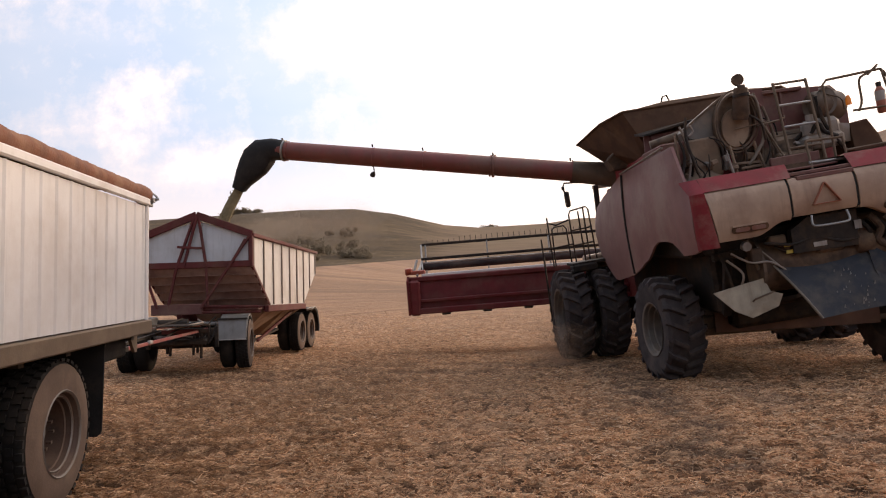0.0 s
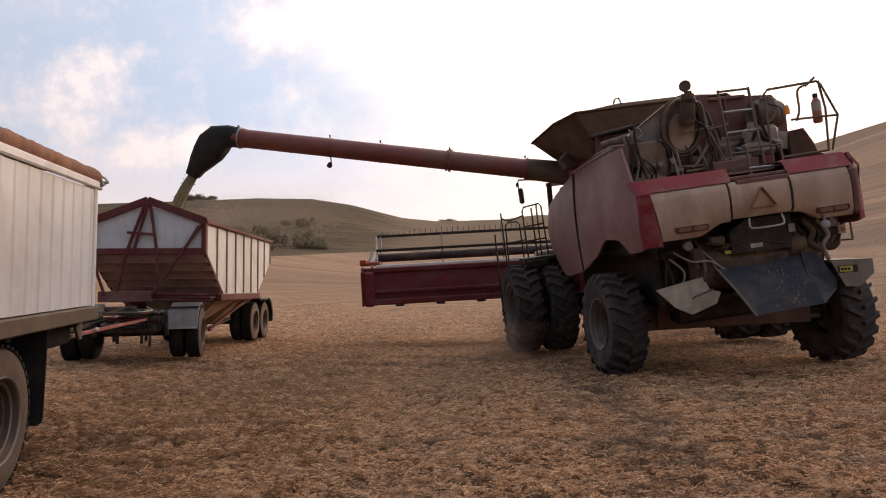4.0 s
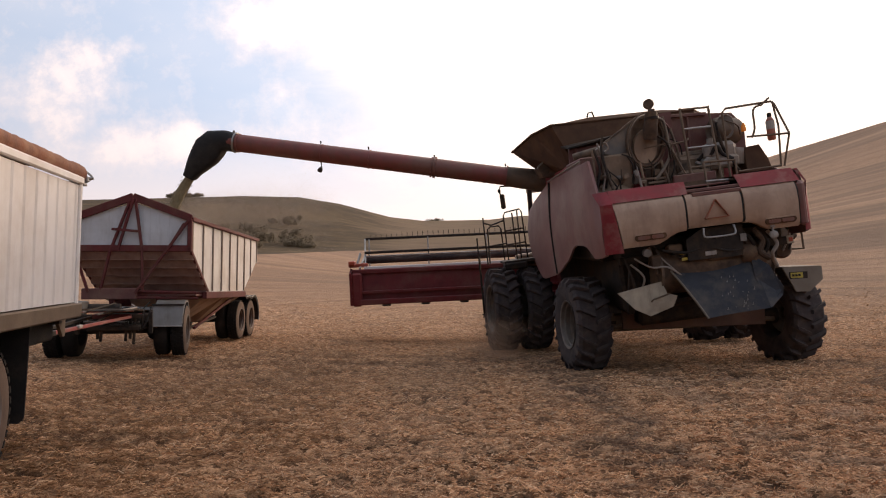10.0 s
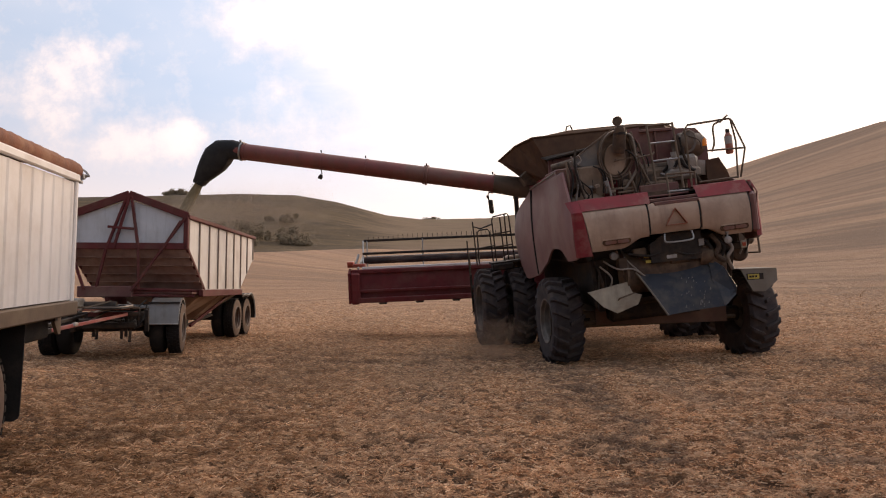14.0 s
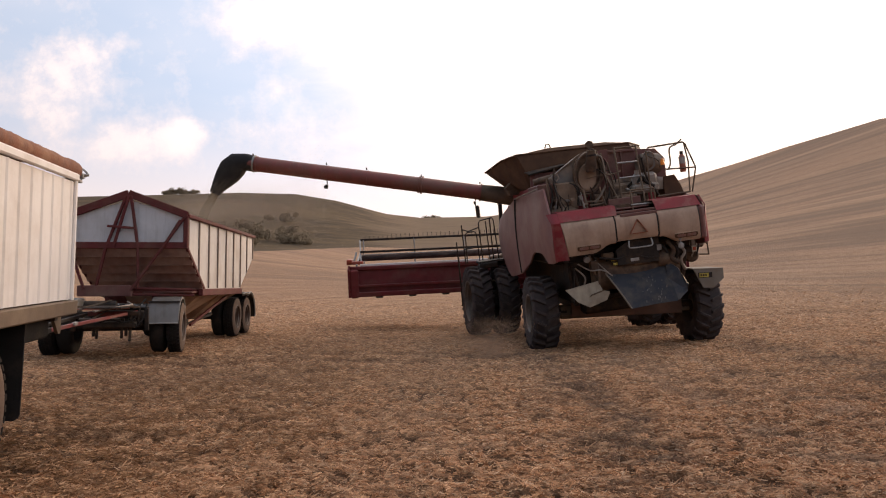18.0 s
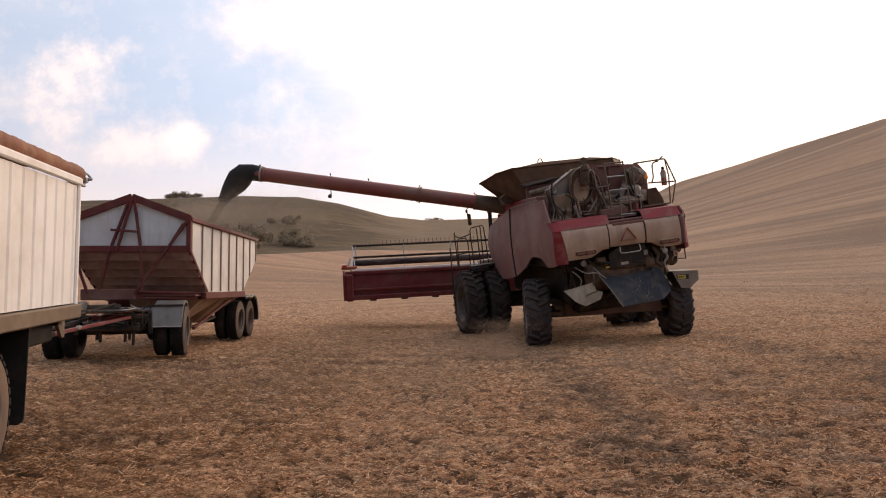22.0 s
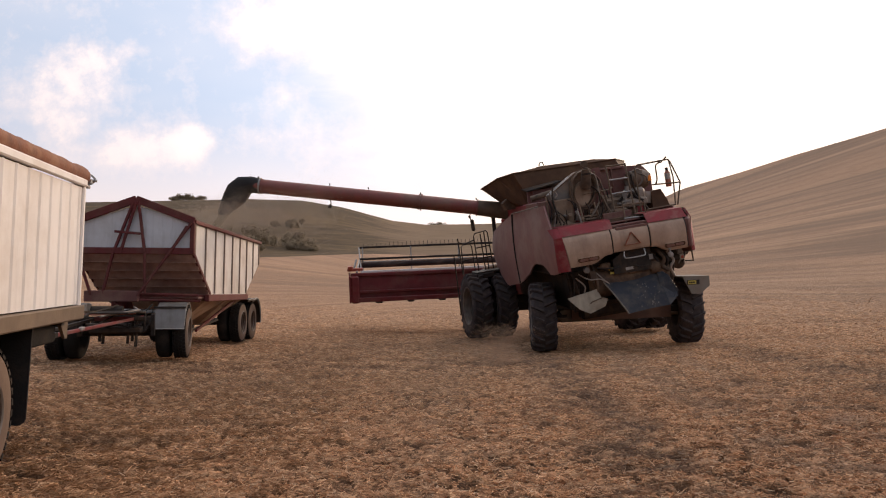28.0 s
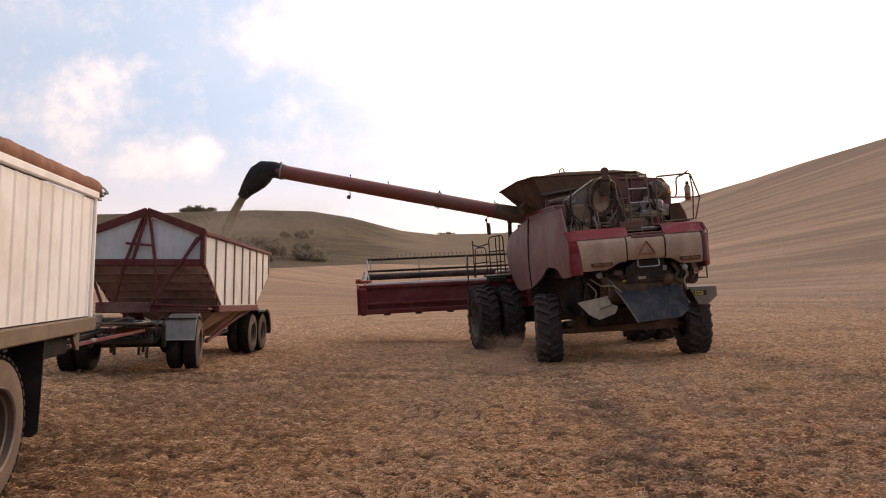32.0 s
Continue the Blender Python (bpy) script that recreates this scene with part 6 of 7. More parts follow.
part("stay_edge", Shape().bar((-1.81, 3.3, 3.75), (-1.43, 3.3, 4.035), 0.06, 0.03), M_mudguard, C)
part("tank_gusset", Shape().slab([(-1.35, 2.6, 3.52), (-1.35, 3.9, 3.52), (-1.5, 3.6, 3.74), (-1.5, 2.9, 3.74)], (-0.04, 0, 0)), M_red, C)

# unloading auger
A0, A1 = Vector((-1.35, 4.39, 3.52)), Vector((-8.02, 5.35, 5.31))
ax = (A1 - A0).normalized()
part("auger_elbow", Shape().tube([(-1.1, 4.38, 2.9), (-1.15, 4.38, 3.3), A0, A0 + ax * 0.95], [0.26, 0.26, 0.24, 0.205], 20), M_augerbase, C, "dust-brown auger elbow", True)
tube = part("auger_tube", Shape().tube([A0 + ax * 0.9, A0 + ax * 2.4, A0 + ax * 4.4, A1], 0.19, 24), M_auger, C, "long dusty red unloading auger tube", True)
for d, w, r in ((0.92, 0.03, 0.225), (2.43, 0.04, 0.225), (2.50, 0.03, 0.215), (3.85, 0.02, 0.20), (4.9, 0.018, 0.198), (6.75, 0.04, 0.205)):
    p = A0 + ax * d
    part("auger_flange", Shape().tube([p, p + ax * w], r, 24), M_auger, tube, "", True)
for d in (2.43, 3.85, 4.9, 0.92):
    p = A0 + ax * d + Vector((0, 0, 0.21))
    part("flange_bolt", Shape().tube([p, p + Vector((0, 0, 0.06))], 0.016, 6), M_dark, tube)
hang = A0 + ax * 4.95
part("auger_lamp", Shape().tube([hang + Vector((0, 0, -0.19)), hang + Vector((0.0, 0, -0.3))], 0.012, 6).tube([hang + Vector((-0.01, 0, -0.30)), hang + Vector((-0.03, 0, -0.34)), hang + Vector((-0.06, 0, -0.38)), hang + Vector((-0.07, 0, -0.40))], [0.025, 0.05, 0.055, 0.03], 10), M_dark, tube, "small black auger lamp")
# rubber spout: a hood that bends down to an open mouth
secs = [((-7.86, 5.27), 0.205, 0.21), ((-8.10, 5.35), 0.225, 0.225), ((-8.30, 5.37), 0.28, 0.24), ((-8.47, 5.25), 0.325, 0.25), ((-8.62, 5.08), 0.30, 0.24), ((-8.78, 4.93), 0.235, 0.22), ((-8.92, 4.79), 0.165, 0.19), ((-9.02, 4.67), 0.13, 0.17), ((-9.00, 4.70), 0.11, 0.15), ((-8.85, 4.85), 0.12, 0.16)]
dirs = [(-1, 0.26), (-1, 0.1), (-0.8, -0.42), (-0.66, -0.75), (-0.62, -0.78), (-0.62, -0.78), (-0.6, -0.8), (-0.58, -0.81), (-0.58, -0.81), (-0.58, -0.81)]
rows = []
for ((x, z), h, w), (dx, dz) in zip(secs, dirs):
    d = Vector((dx, 0.12, dz)).normalized()
    n = Vector((d.z, 0, -d.x)).normalized()
    sdv = d.cross(n)
    ring = []
    for k in range(13):
        a = 2 * math.pi * k / 12
        ca, sa = math.cos(a), math.sin(a)
        ca, sa = [math.copysign(abs(v) ** 0.6, v) for v in (ca, sa)]
        ring.append(Vector((x, 5.36 + (-7.86 - x) * 0.12, z)) + n * (h * ca) + sdv * (w * sa))
    rows.append(ring)
spout = part("spout_boot", Shape().sheet(rows), M_boot, C, "black rubber unloading spout", True)
part("spout_clamp", Shape().tube([A1 - ax * 0.16, A1 - ax * 0.12], 0.222, 24), M_steel, spout, "worn clamp band round the spout", True)
part("spout_clamp_tab", Shape().box(A1 - ax * 0.14 + Vector((0, -0.05, 0.23)), (0.05, 0.03, 0.06), ch=0.008), M_steel, spout)

# cab, platform, mirrors in front
part("cab_frame", Shape().box((0.0, 6.35, 3.33), (2.0, 1.5, 0.16), ch=0.05).bar((-1.0, 5.7, 2.3), (-1.0, 5.65, 3.3), 0.1).bar((1.0, 5.7, 2.3), (1.0, 5.65, 3.3), 0.1).bar((-0.95, 7.0, 2.2), (-0.95, 6.9, 3.3), 0.08).bar((0.95, 7.0, 2.2), (0.95, 6.9, 3.3), 0.08).box((0, 6.3, 1.95), (2.1, 1.6, 0.5), ch=0.06), M_red, C, "red cab frame and roof")
part("cab_glass", Shape().box((0.0, 6.33, 2.75), (1.9, 1.3, 0.98), ch=0.05), M_glass, C, "dark cab glass")
part("front_bulkhead", Shape().box((0.0, 5.35, 2.6), (2.9, 0.12, 1.5), ch=0.03), M_red, C)
part("bulkhead_post", Shape().bar((-1.62, 5.75, 2.75), (-1.58, 5.75, 3.5), 0.10), M_dark, C)
part("bulkhead_rail", Shape().bar((-1.65, 5.75, 3.46), (-0.9, 5.75, 3.44), 0.08), M_plate, C)
part("platform", Shape().box((-1.95, 5.72, 1.93), (0.9, 0.8, 0.06), ch=0.01).box((-2.15, 5.5, 1.84), (0.5, 0.45, 0.16), ch=0.03), M_dark, C, "dark access platform")
for pts in ([(-2.720, 5.770, 1.920), (-2.710, 5.770, 2.990)], [(-2.640, 6.070, 1.920), (-2.600, 6.070, 2.720), (-2.540, 6.070, 2.770), (-2.340, 6.070, 2.770), (-2.290, 6.070, 2.690), (-2.290, 6.070, 1.920)], [(-2.240, 5.770, 1.920), (-2.240, 5.770, 2.970), (-2.200, 5.770, 3.050), (-1.860, 5.770, 3.090), (-1.820, 5.770, 3.020), (-1.800, 5.770, 1.970)], [(-2.040, 5.770, 1.920), (-2.040, 5.770, 3.020)], [(-2.260, 5.770, 2.630), (-1.800, 5.770, 2.650)], [(-2.260, 5.770, 2.310), (-1.800, 5.770, 2.330)], [(-2.740, 5.770, 2.320), (-2.240, 5.770, 2.350)], [(-2.710, 5.770, 2.870), (-2.540, 5.770, 2.800), (-2.260, 5.770, 2.870)], [(-1.920, 5.790, 3.070), (-1.940, 5.790, 1.970)], [(-2.91, 5.67, 2.55), (-2.96, 5.67, 0.82)], [(-2.87, 6.02, 2.15), (-2.92, 6.02, 0.82)], [(-2.99, 5.67, 0.82), (-2.89, 6.02, 0.82)], [(-2.95, 5.67, 1.12), (-2.91, 6.02, 1.12)], [(-2.94, 5.67, 1.42), (-2.90, 6.02, 1.42)], [(-2.93, 5.67, 1.72), (-2.89, 6.02, 1.72)]):
    part("handrail", Shape().tube(pts, 0.017, 8), M_dark, C, "thin dark handrail")
wing_mirror = part("mirror", Shape().box((-2.210, 5.770, 3.300), (0.11, 0.08, 0.34), ch=0.03), M_dark, C, "black wing mirror")
part("mirror_arm", Shape().tube([(-2.210, 5.790, 3.270), (-2.260, 5.790, 3.570), (-2.220, 5.790, 3.650), (-1.990, 5.790, 3.630), (-1.740, 5.670, 3.570)], 0.018, 8).box((-2.260, 5.790, 3.550), (0.06, 0.05, 0.08), ch=0.01), M_dark, wing_mirror)
part("step_box", Shape().box((-1.75, 6.2, 1.9), (0.5, 0.5, 0.3), ch=0.04), M_cream, C)
part("feeder_house", Shape().slab([(-0.75, 5.8, 1.15), (-0.75, 5.8, 2.0), (-0.75, 7.9, 1.45), (-0.75, 7.9, 0.75)], (1.5, 0, 0)), M_header, C)

# straw chopper, flap and plates under the hood
part("rear_frame", Shape().bar((-1.3, 0.5, 1.95), (1.3, 0.5, 1.95), 0.12).bar((-1.1, 0.5, 1.95), (-1.1, 0.9, 1.1), 0.1).bar((1.1, 0.5, 1.95), (1.1, 0.9, 1.1), 0.1).box((0, 0.75, 2.1), (2.5, 0.5, 0.28), ch=0.03), M_dark, C)
part("chopper_housing", Shape().tube([(-0.75, 0.55, 1.72), (0.75, 0.55, 1.72)], 0.36, 20), M_grime, C, "grimy straw chopper housing", True)
part("chopper_end", Shape().tube([(-0.80, 0.55, 1.74), (-0.76, 0.55, 1.74)], 0.40, 20), M_engine, C)
part("chopper_end", Shape().tube([(0.76, 0.55, 1.74), (0.84, 0.55, 1.74)], 0.40, 20), M_engine, C)
fl = Shape()
rows = []
for k in range(7):
    f = k / 6
    yy, zz = 0.22 - 0.42 * f - 0.05 * math.sin(math.pi * f), 1.74 - 0.70 * f
    rows.append([(-0.64 + 0.30 * f + (1.18 - 0.30 * f + 0.03 * f) * g, yy + 0.05 * math.sin(math.pi * g), zz + 0.03 * g) for g in [j / 6 for j in range(7)]])
fl.sheet(rows).sheet([[(x, y + 0.015, z) for x, y, z in r] for r in rows])
flap = part("rear_flap", fl, M_flap, C, "scuffed blue-black rubber spreader flap", True)
part("flap_side", Shape().slab([(0.56, 0.2, 1.83), (0.72, 0.0, 1.66), (0.84, -0.1, 1.34), (0.82, -0.1, 1.22), (0.58, -0.2, 1.07), (0.50, 0.0, 1.5)], (0.015, 0.03, 0)), M_flap, flap)
edge = lambda f: (-0.65 + 0.30 * f, 0.205 - 0.42 * f - 0.05 * math.sin(math.pi * f), 1.74 - 0.70 * f)
part("flap_trim", Shape().tube([edge(k / 8) for k in range(9)], 0.016, 6), M_mudguard, flap, "grey worn edge strip", True)
wear = Shape()
rnd = random.Random(4)
for k in range(26):
    f, g = rnd.uniform(0.25, 0.95), rnd.gauss(0.62, 0.13)
    yy, zz = 0.22 - 0.42 * f - 0.05 * math.sin(math.pi * f), 1.74 - 0.70 * f
    x = -0.64 + 0.30 * f + (1.18 - 0.27 * f) * g
    sz = rnd.uniform(0.008, 0.03)
    wear.slab([(x - sz * 0.6, yy + 0.05 * math.sin(math.pi * g) - 0.006, zz + 0.03 * g - sz), (x + sz * 0.5, yy + 0.05 * math.sin(math.pi * g) - 0.006, zz + 0.03 * g - sz * 0.7), (x + sz * 0.2, yy + 0.05 * math.sin(math.pi * g) - 0.004, zz + 0.03 * g + sz)], (0, -0.003, 0))
tagged(part("flap_scuffs", wear, M_fender, flap, "pale scuff marks"), kind="stuff")
spreader = part("spreader_plate", Shape().slab([(-1.47, 0.2, 1.51), (-0.80, 0.22, 1.60), (-0.74, 0.2, 1.42), (-0.60, 0.18, 1.37), (-0.68, 0.18, 1.22), (-1.03, 0.18, 1.12), (-1.24, 0.18, 1.24)], (0, 0.03, 0)), M_plate, C, "chalky white bent side plate")
part("plate_handle", Shape().tube([(-1.0, 0.17, 1.33), (-0.98, 0.14, 1.36), (-0.72, 0.15, 1.42)], 0.012, 6), M_rail, spreader)
for pts, r, mt in (([(-1.15, 0.25, 1.98), (-0.95, 0.15, 1.83), (-0.7, 0.15, 1.80), (-0.45, 0.2, 1.62), (-0.3, 0.25, 1.60)], 0.014, M_hose), ([(-0.8, 0.25, 2.0), (-0.7, 0.18, 1.86), (-0.55, 0.2, 1.7)], 0.012, M_hose), ([(-1.25, 0.4, 2.0), (-1.2, 0.3, 1.7), (-1.15, 0.35, 1.4)], 0.02, M_dark), ([(0.45, 0.2, 2.2), (0.6, 0.15, 2.0), (0.55, 0.2, 1.8)], 0.03, M_dark), ([(0.72, 0.2, 2.15), (0.82, 0.15, 1.95), (0.7, 0.2, 1.75)], 0.035, M_dark), ([(-0.35, 0.2, 2.1), (-0.2, 0.15, 1.95), (0.2, 0.15, 1.95)], 0.02, M_dark)):
    part("hydraulic_hose", Shape().tube(bend(pts), r, 8), mt, C, "", True)
for pts, r, mt in (([(-0.75, 0.15, 2.05), (-0.4, 0.12, 1.98), (-0.1, 0.14, 2.02), (0.25, 0.12, 1.92), (0.6, 0.16, 1.95)], 0.02, M_dark), ([(-0.6, 0.2, 1.98), (-0.35, 0.2, 1.86), (0.0, 0.2, 1.9), (0.3, 0.2, 1.84)], 0.016, M_dark), ([(0.62, 0.14, 2.2), (0.72, 0.1, 2.02), (0.66, 0.1, 1.86), (0.8, 0.12, 1.75)], 0.04, M_grime), ([(0.85, 0.2, 2.15), (0.95, 0.14, 1.95), (0.86, 0.14, 1.8), (0.95, 0.2, 1.6)], 0.03, M_hose), ([(-1.2, 0.3, 1.9), (-1.05, 0.22, 1.7), (-1.1, 0.25, 1.5)], 0.016, M_hose)):
    part("hydraulic_hose", Shape().tube(bend(pts), r, 8), mt, C, "", True)
for x, z, w, h in ((-0.55, 2.06, 0.22, 0.12), (-0.1, 2.1, 0.3, 0.1), (0.3, 2.08, 0.2, 0.16), (-0.85, 1.9, 0.16, 0.2), (0.55, 1.95, 0.14, 0.18), (0.1, 1.84, 0.34, 0.08)):
    part("valve_block", Shape().box((x, 0.24, z), (w, 0.14, h), ch=0.02), M_grime, C, "grimy valve block")
for x in (-0.9, -0.45, 0.2, 0.62):
    part("chopper_bracket", Shape().bar((x, 0.3, 2.12), (x + 0.06, 0.22, 1.72), 0.05, 0.03), M_rail, C)
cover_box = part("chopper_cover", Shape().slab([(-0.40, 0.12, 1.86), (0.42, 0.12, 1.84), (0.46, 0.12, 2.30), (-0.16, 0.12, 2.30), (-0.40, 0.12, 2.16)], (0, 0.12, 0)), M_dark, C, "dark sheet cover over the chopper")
part("data_plate", Shape().box((-0.06, 0.112, 1.93), (0.17, 0.008, 0.06), ch=0.003), M_tank, cover_box, "white data plate")
for x, z in ((-0.46, 1.98), (-0.44, 1.89)):
    part("warning_sticker", Shape().box((x, 0.15, z), (0.09, 0.01, 0.045)), M_yellow, C, "faded yellow warning sticker")
for x, z, r in ((0.52, 1.86, 0.15), (0.66, 1.78, 0.13)):
    part("spreader_motor", Shape().turned([(-0.1, 0.0), (-0.1, r * 0.8), (-0.06, r), (0.1, r), (0.14, r * 0.6), (0.14, 0.0)], seg=20), M_grime, C, "grimy round motor housing", True, Matrix.Translation((x, 0.24, z)))
part("data_plate", Shape().box((0.44, 0.1, 2.10), (0.09, 0.01, 0.11)), M_fender, C)
part("cap_lamp", Shape().tube([(-1.02, 0.1, 2.06), (-1.02, 0.02, 2.05)], 0.06, 12), M_fender, C)
part("fitting", Shape().box((-0.35, 0.25, 1.95), (0.2, 0.08, 0.1), ch=0.02).box((-0.2, 0.25, 2.05), (0.12, 0.08, 0.1), ch=0.02), M_rail, C)
part("spreader_disc", Shape().tube([(-0.5, 0.7, 1.25), (-0.5, 0.7, 1.3)], 0.35, 20).tube([(0.5, 0.7, 1.25), (0.5, 0.7, 1.3)], 0.35, 20), M_dark, C)

# right flank: tank, steps and hoses behind the hood
part("flank_box", Shape().box((1.62, 1.3, 2.08), (0.34, 0.6, 0.34), ch=0.05), M_augerbase, C, "dust-brown box on the flank")
part("flank_tank", Shape().turned([(-0.3, 0.0), (-0.29, 0.12), (-0.25, 0.15), (0.25, 0.15), (0.29, 0.12), (0.3, 0.0)], seg=18), M_grime, C, "grimy round tank", True, Matrix.Translation((1.42, 1.05, 1.80)) @ Matrix.Rotation(radians(80), 4, "Z"))
part("flank_rail", Shape().tube([(1.82, 1.0, 2.35), (1.84, 1.0, 1.75), (1.84, 1.7, 1.72)], 0.018, 8), M_rail, C)
for k in range(2):
    part("flank_hose", Shape().tube(bend([(1.35 + 0.1 * k, 0.7 + 0.1 * k, 2.3), (1.42 + 0.09 * k, 0.62 + 0.08 * k, 2.05), (1.33 + 0.1 * k, 0.7, 1.78)], 5), 0.016 + 0.004 * (k % 3), 6), (M_hose, M_dark, M_engine, M_rail, M_hose)[k], C, "", True)

# rear axle, keyed against the tilt of the body
rear_axle = part("rear_axle", Shape().box((0, 1.75, 0.76), (2.7, 0.26, 0.30), ch=0.03).box((0, 1.75, 0.98), (0.5, 0.3, 0.3), ch=0.03).tube([(-1.5, 1.6, 0.70), (1.5, 1.6, 0.70)], 0.04, 8), M_rail, C, "brown rear axle beam")
for s in (-1, 1):
    part("axle_hub", Shape().tube([(s * 1.2, 1.75, 0.75), (s * 1.6, 1.75, 0.75)], 0.14, 14), M_dark, rear_axle)
part("axle_panel", Shape().slab([(-1.12, 1.5, 0.66), (1.3, 1.5, 0.62), (1.3, 1.5, 0.98), (0.2, 1.5, 1.08), (-1.12, 1.5, 1.06)], (0, 0.05, 0)), M_axle, rear_axle, "dust-brown axle panel")
part("rear_fender", Shape().slab([(1.36, 0.95, 1.54), (2.0, 0.95, 1.53), (2.0, 0.94, 1.34), (1.76, 0.92, 1.15), (1.54, 0.92, 1.16)], (0, 0.03, 0)).slab([(1.36, 0.96, 1.54), (2.0, 0.96, 1.53), (2.0, 1.7, 1.56), (1.42, 1.7, 1.56)], (0, 0, 0.025)), M_mudguard, rear_axle, "dusty pale rear mudguard")
part("sticker_ground", Shape().box((1.60, 0.940, 1.42), (0.30, 0.008, 0.11)), M_dark, rear_axle)
part("fender_sticker", Shape().box((1.57, 0.933, 1.42), (0.20, 0.01, 0.085)), M_yellow, rear_axle, "yellow warning sticker")
for k in range(3):
    part("sticker_bar", Shape().box((1.51 + 0.05 * k, 0.926, 1.42), (0.035, 0.008, 0.035)), M_dark, rear_axle)
front_axle = part("front_axle", Shape().box((0, 5.5, 0.95), (4.6, 0.4, 0.45), ch=0.05), M_dark, C)
rear_wheels = [(s, lug_wheel(C, "rear_wheel", 0.80, 0.56, s, 20, 0.40, "dusty lugged rear steering tyre")) for s in (-1, 1)]
front_wheels = [(s * x, lug_wheel(C, "front_wheel", 0.93, 0.56, s, 22, 0.53, "tall dusty lugged dual drive tyre")) for s in (-1, 1) for x in (1.92, 2.63)]

# header on the front, level with the field
HB, RE = 7.85, 4.25
HC, HL = (RE - 6.15) / 2, RE + 6.15
header = part("header", Shape().slab([(-6.15, HB, 0.80), (RE, HB, 0.80), (RE, HB + 0.1, 1.58), (-6.15, HB + 0.1, 1.58)], (0, 0.04, 0)).slab([(-6.1, HB, 0.76), (RE, HB, 0.76), (RE, HB + 1.3, 0.70), (-6.1, HB + 1.3, 0.70)], (0, 0, 0.05)), M_header, C, "raised wide dark red grain header")
part("top_beam", Shape().box((HC, HB + 0.12, 1.58), (HL, 0.18, 0.12), ch=0.02), M_header, header, "dark red top beam")
part("mid_beam", Shape().box((HC, HB - 0.04, 1.05), (HL - 0.1, 0.08, 0.08), ch=0.015), M_header, header)
part("low_beam", Shape().box((HC, HB - 0.03, 0.80), (HL, 0.16, 0.14), ch=0.02), M_header, header)
part("white_strip", Shape().box((HC, HB + 0.20, 1.665), (HL - 0.6, 0.06, 0.075), ch=0.012), M_white, header, "pale strip along the header")
for x in (-6.16, RE + 0.01):
    sg = 1 if x > 0 else -1
    part("end_sheet", Shape().slab([(x, HB - 0.08, 0.72), (x, HB - 0.1, 1.55), (x, HB + 0.3, 1.66), (x, HB + 1.3, 1.2), (x, HB + 1.7, 0.7)], (sg * 0.06, 0, 0)), M_header, header)
    part("end_post", Shape().box((x - sg * 0.13, HB - 0.05, 1.13), (0.26, 0.14, 0.86), ch=0.05), M_header, header)
    part("reel_drive", Shape().box((x - sg * 0.15, HB + 0.4, 1.74), (0.5, 0.25, 0.1), ch=0.02).box((x, HB + 0.3, 1.8), (0.16, 0.5, 0.12), ch=0.02), M_orange, header, "red reel drive guard")
    part("reel_support", Shape().bar((x - sg * 0.2, HB + 0.2, 1.66), (x - sg * 0.3, HB + 1.1, 2.0), 0.05).bar((x - sg * 0.34, HB + 0.3, 1.68), (x - sg * 0.3, HB + 1.1, 2.42), 0.04).bar((x - sg * 0.1, HB + 0.4, 1.7), (x - sg * 0.2, HB + 0.6, 2.05), 0.05), M_steel, header)
for k in range(10):
    x = -5.3 + k * 1.0
    part("skid_foot", Shape().box((x, HB, 0.71), (0.22, 0.2, 0.06), ch=0.02), M_dark, header)
RY, RZ, RR = HB + 1.05, 1.98, 0.45
part("reel_shaft", Shape().tube([(-5.9, RY, RZ - 0.12), (RE - 0.25, RY, RZ - 0.12)], 0.11, 14), M_agside, header, "dark reel centre tube", True)
for k in range(4):
    a = radians(80 + 90 * k)
    y, z = RY + RR * math.cos(a), RZ + RR * math.sin(a)
    part("reel_bat", Shape().box((HC, y, z), (HL - 0.6, 0.05, 0.07), ch=0.01), M_dark, header, "dark reel bat")
part("reel_bar", Shape().box((HC, RY - 0.3, RZ - 0.03), (HL - 0.6, 0.05, 0.05), ch=0.01), M_steel, header)
for x in [-5.75 + (HL - 0.8) / 6 * k for k in range(7)]:
    arm = Shape()
    for k in range(4):
        a = radians(80 + 90 * k)
        arm.bar((x, RY, RZ), (x, RY + RR * math.cos(a), RZ + RR * math.sin(a)), 0.035, 0.05)
    part("reel_arm", arm, M_steel, header, "pale steel reel spider")
for k in range(69):
    x = -5.7 + k * 0.142
    part("reel_tine", Shape().bar((x, RY + 0.08, RZ + RR - 0.01), (x, RY + 0.11, RZ + RR + (0.15 if x > -4.9 else 0.10)), 0.012), M_dark, header)
coupler = part("hose_coupler", Shape().box((-2.3, HB - 0.10, 1.22), (0.16, 0.10, 0.24), ch=0.03), M_hose, header, "dusty hydraulic coupler")
for k, pts in enumerate((((-2.1, HB - 0.1, 1.5), (-2.2, HB - 0.2, 1.2), (-2.0, HB - 0.2, 1.0), (-1.6, HB - 0.3, 1.1)), ((-2.4, HB - 0.1, 1.3), (-2.3, HB - 0.2, 1.05), (-2.1, HB - 0.15, 0.95)), ((-2.5, HB - 0.08, 1.18), (-2.55, HB - 0.16, 1.02), (-2.35, HB - 0.16, 0.9)), ((-2.25, HB - 0.1, 1.1), (-2.3, HB - 0.14, 0.9), (-2.28, HB - 0.12, 0.82)))):
    part("header_hose", Shape().tube(bend(pts, 5), 0.02 + 0.004 * (k % 2), 8), (M_hose, M_rail, M_dark, M_hose)[k], coupler, "", True)


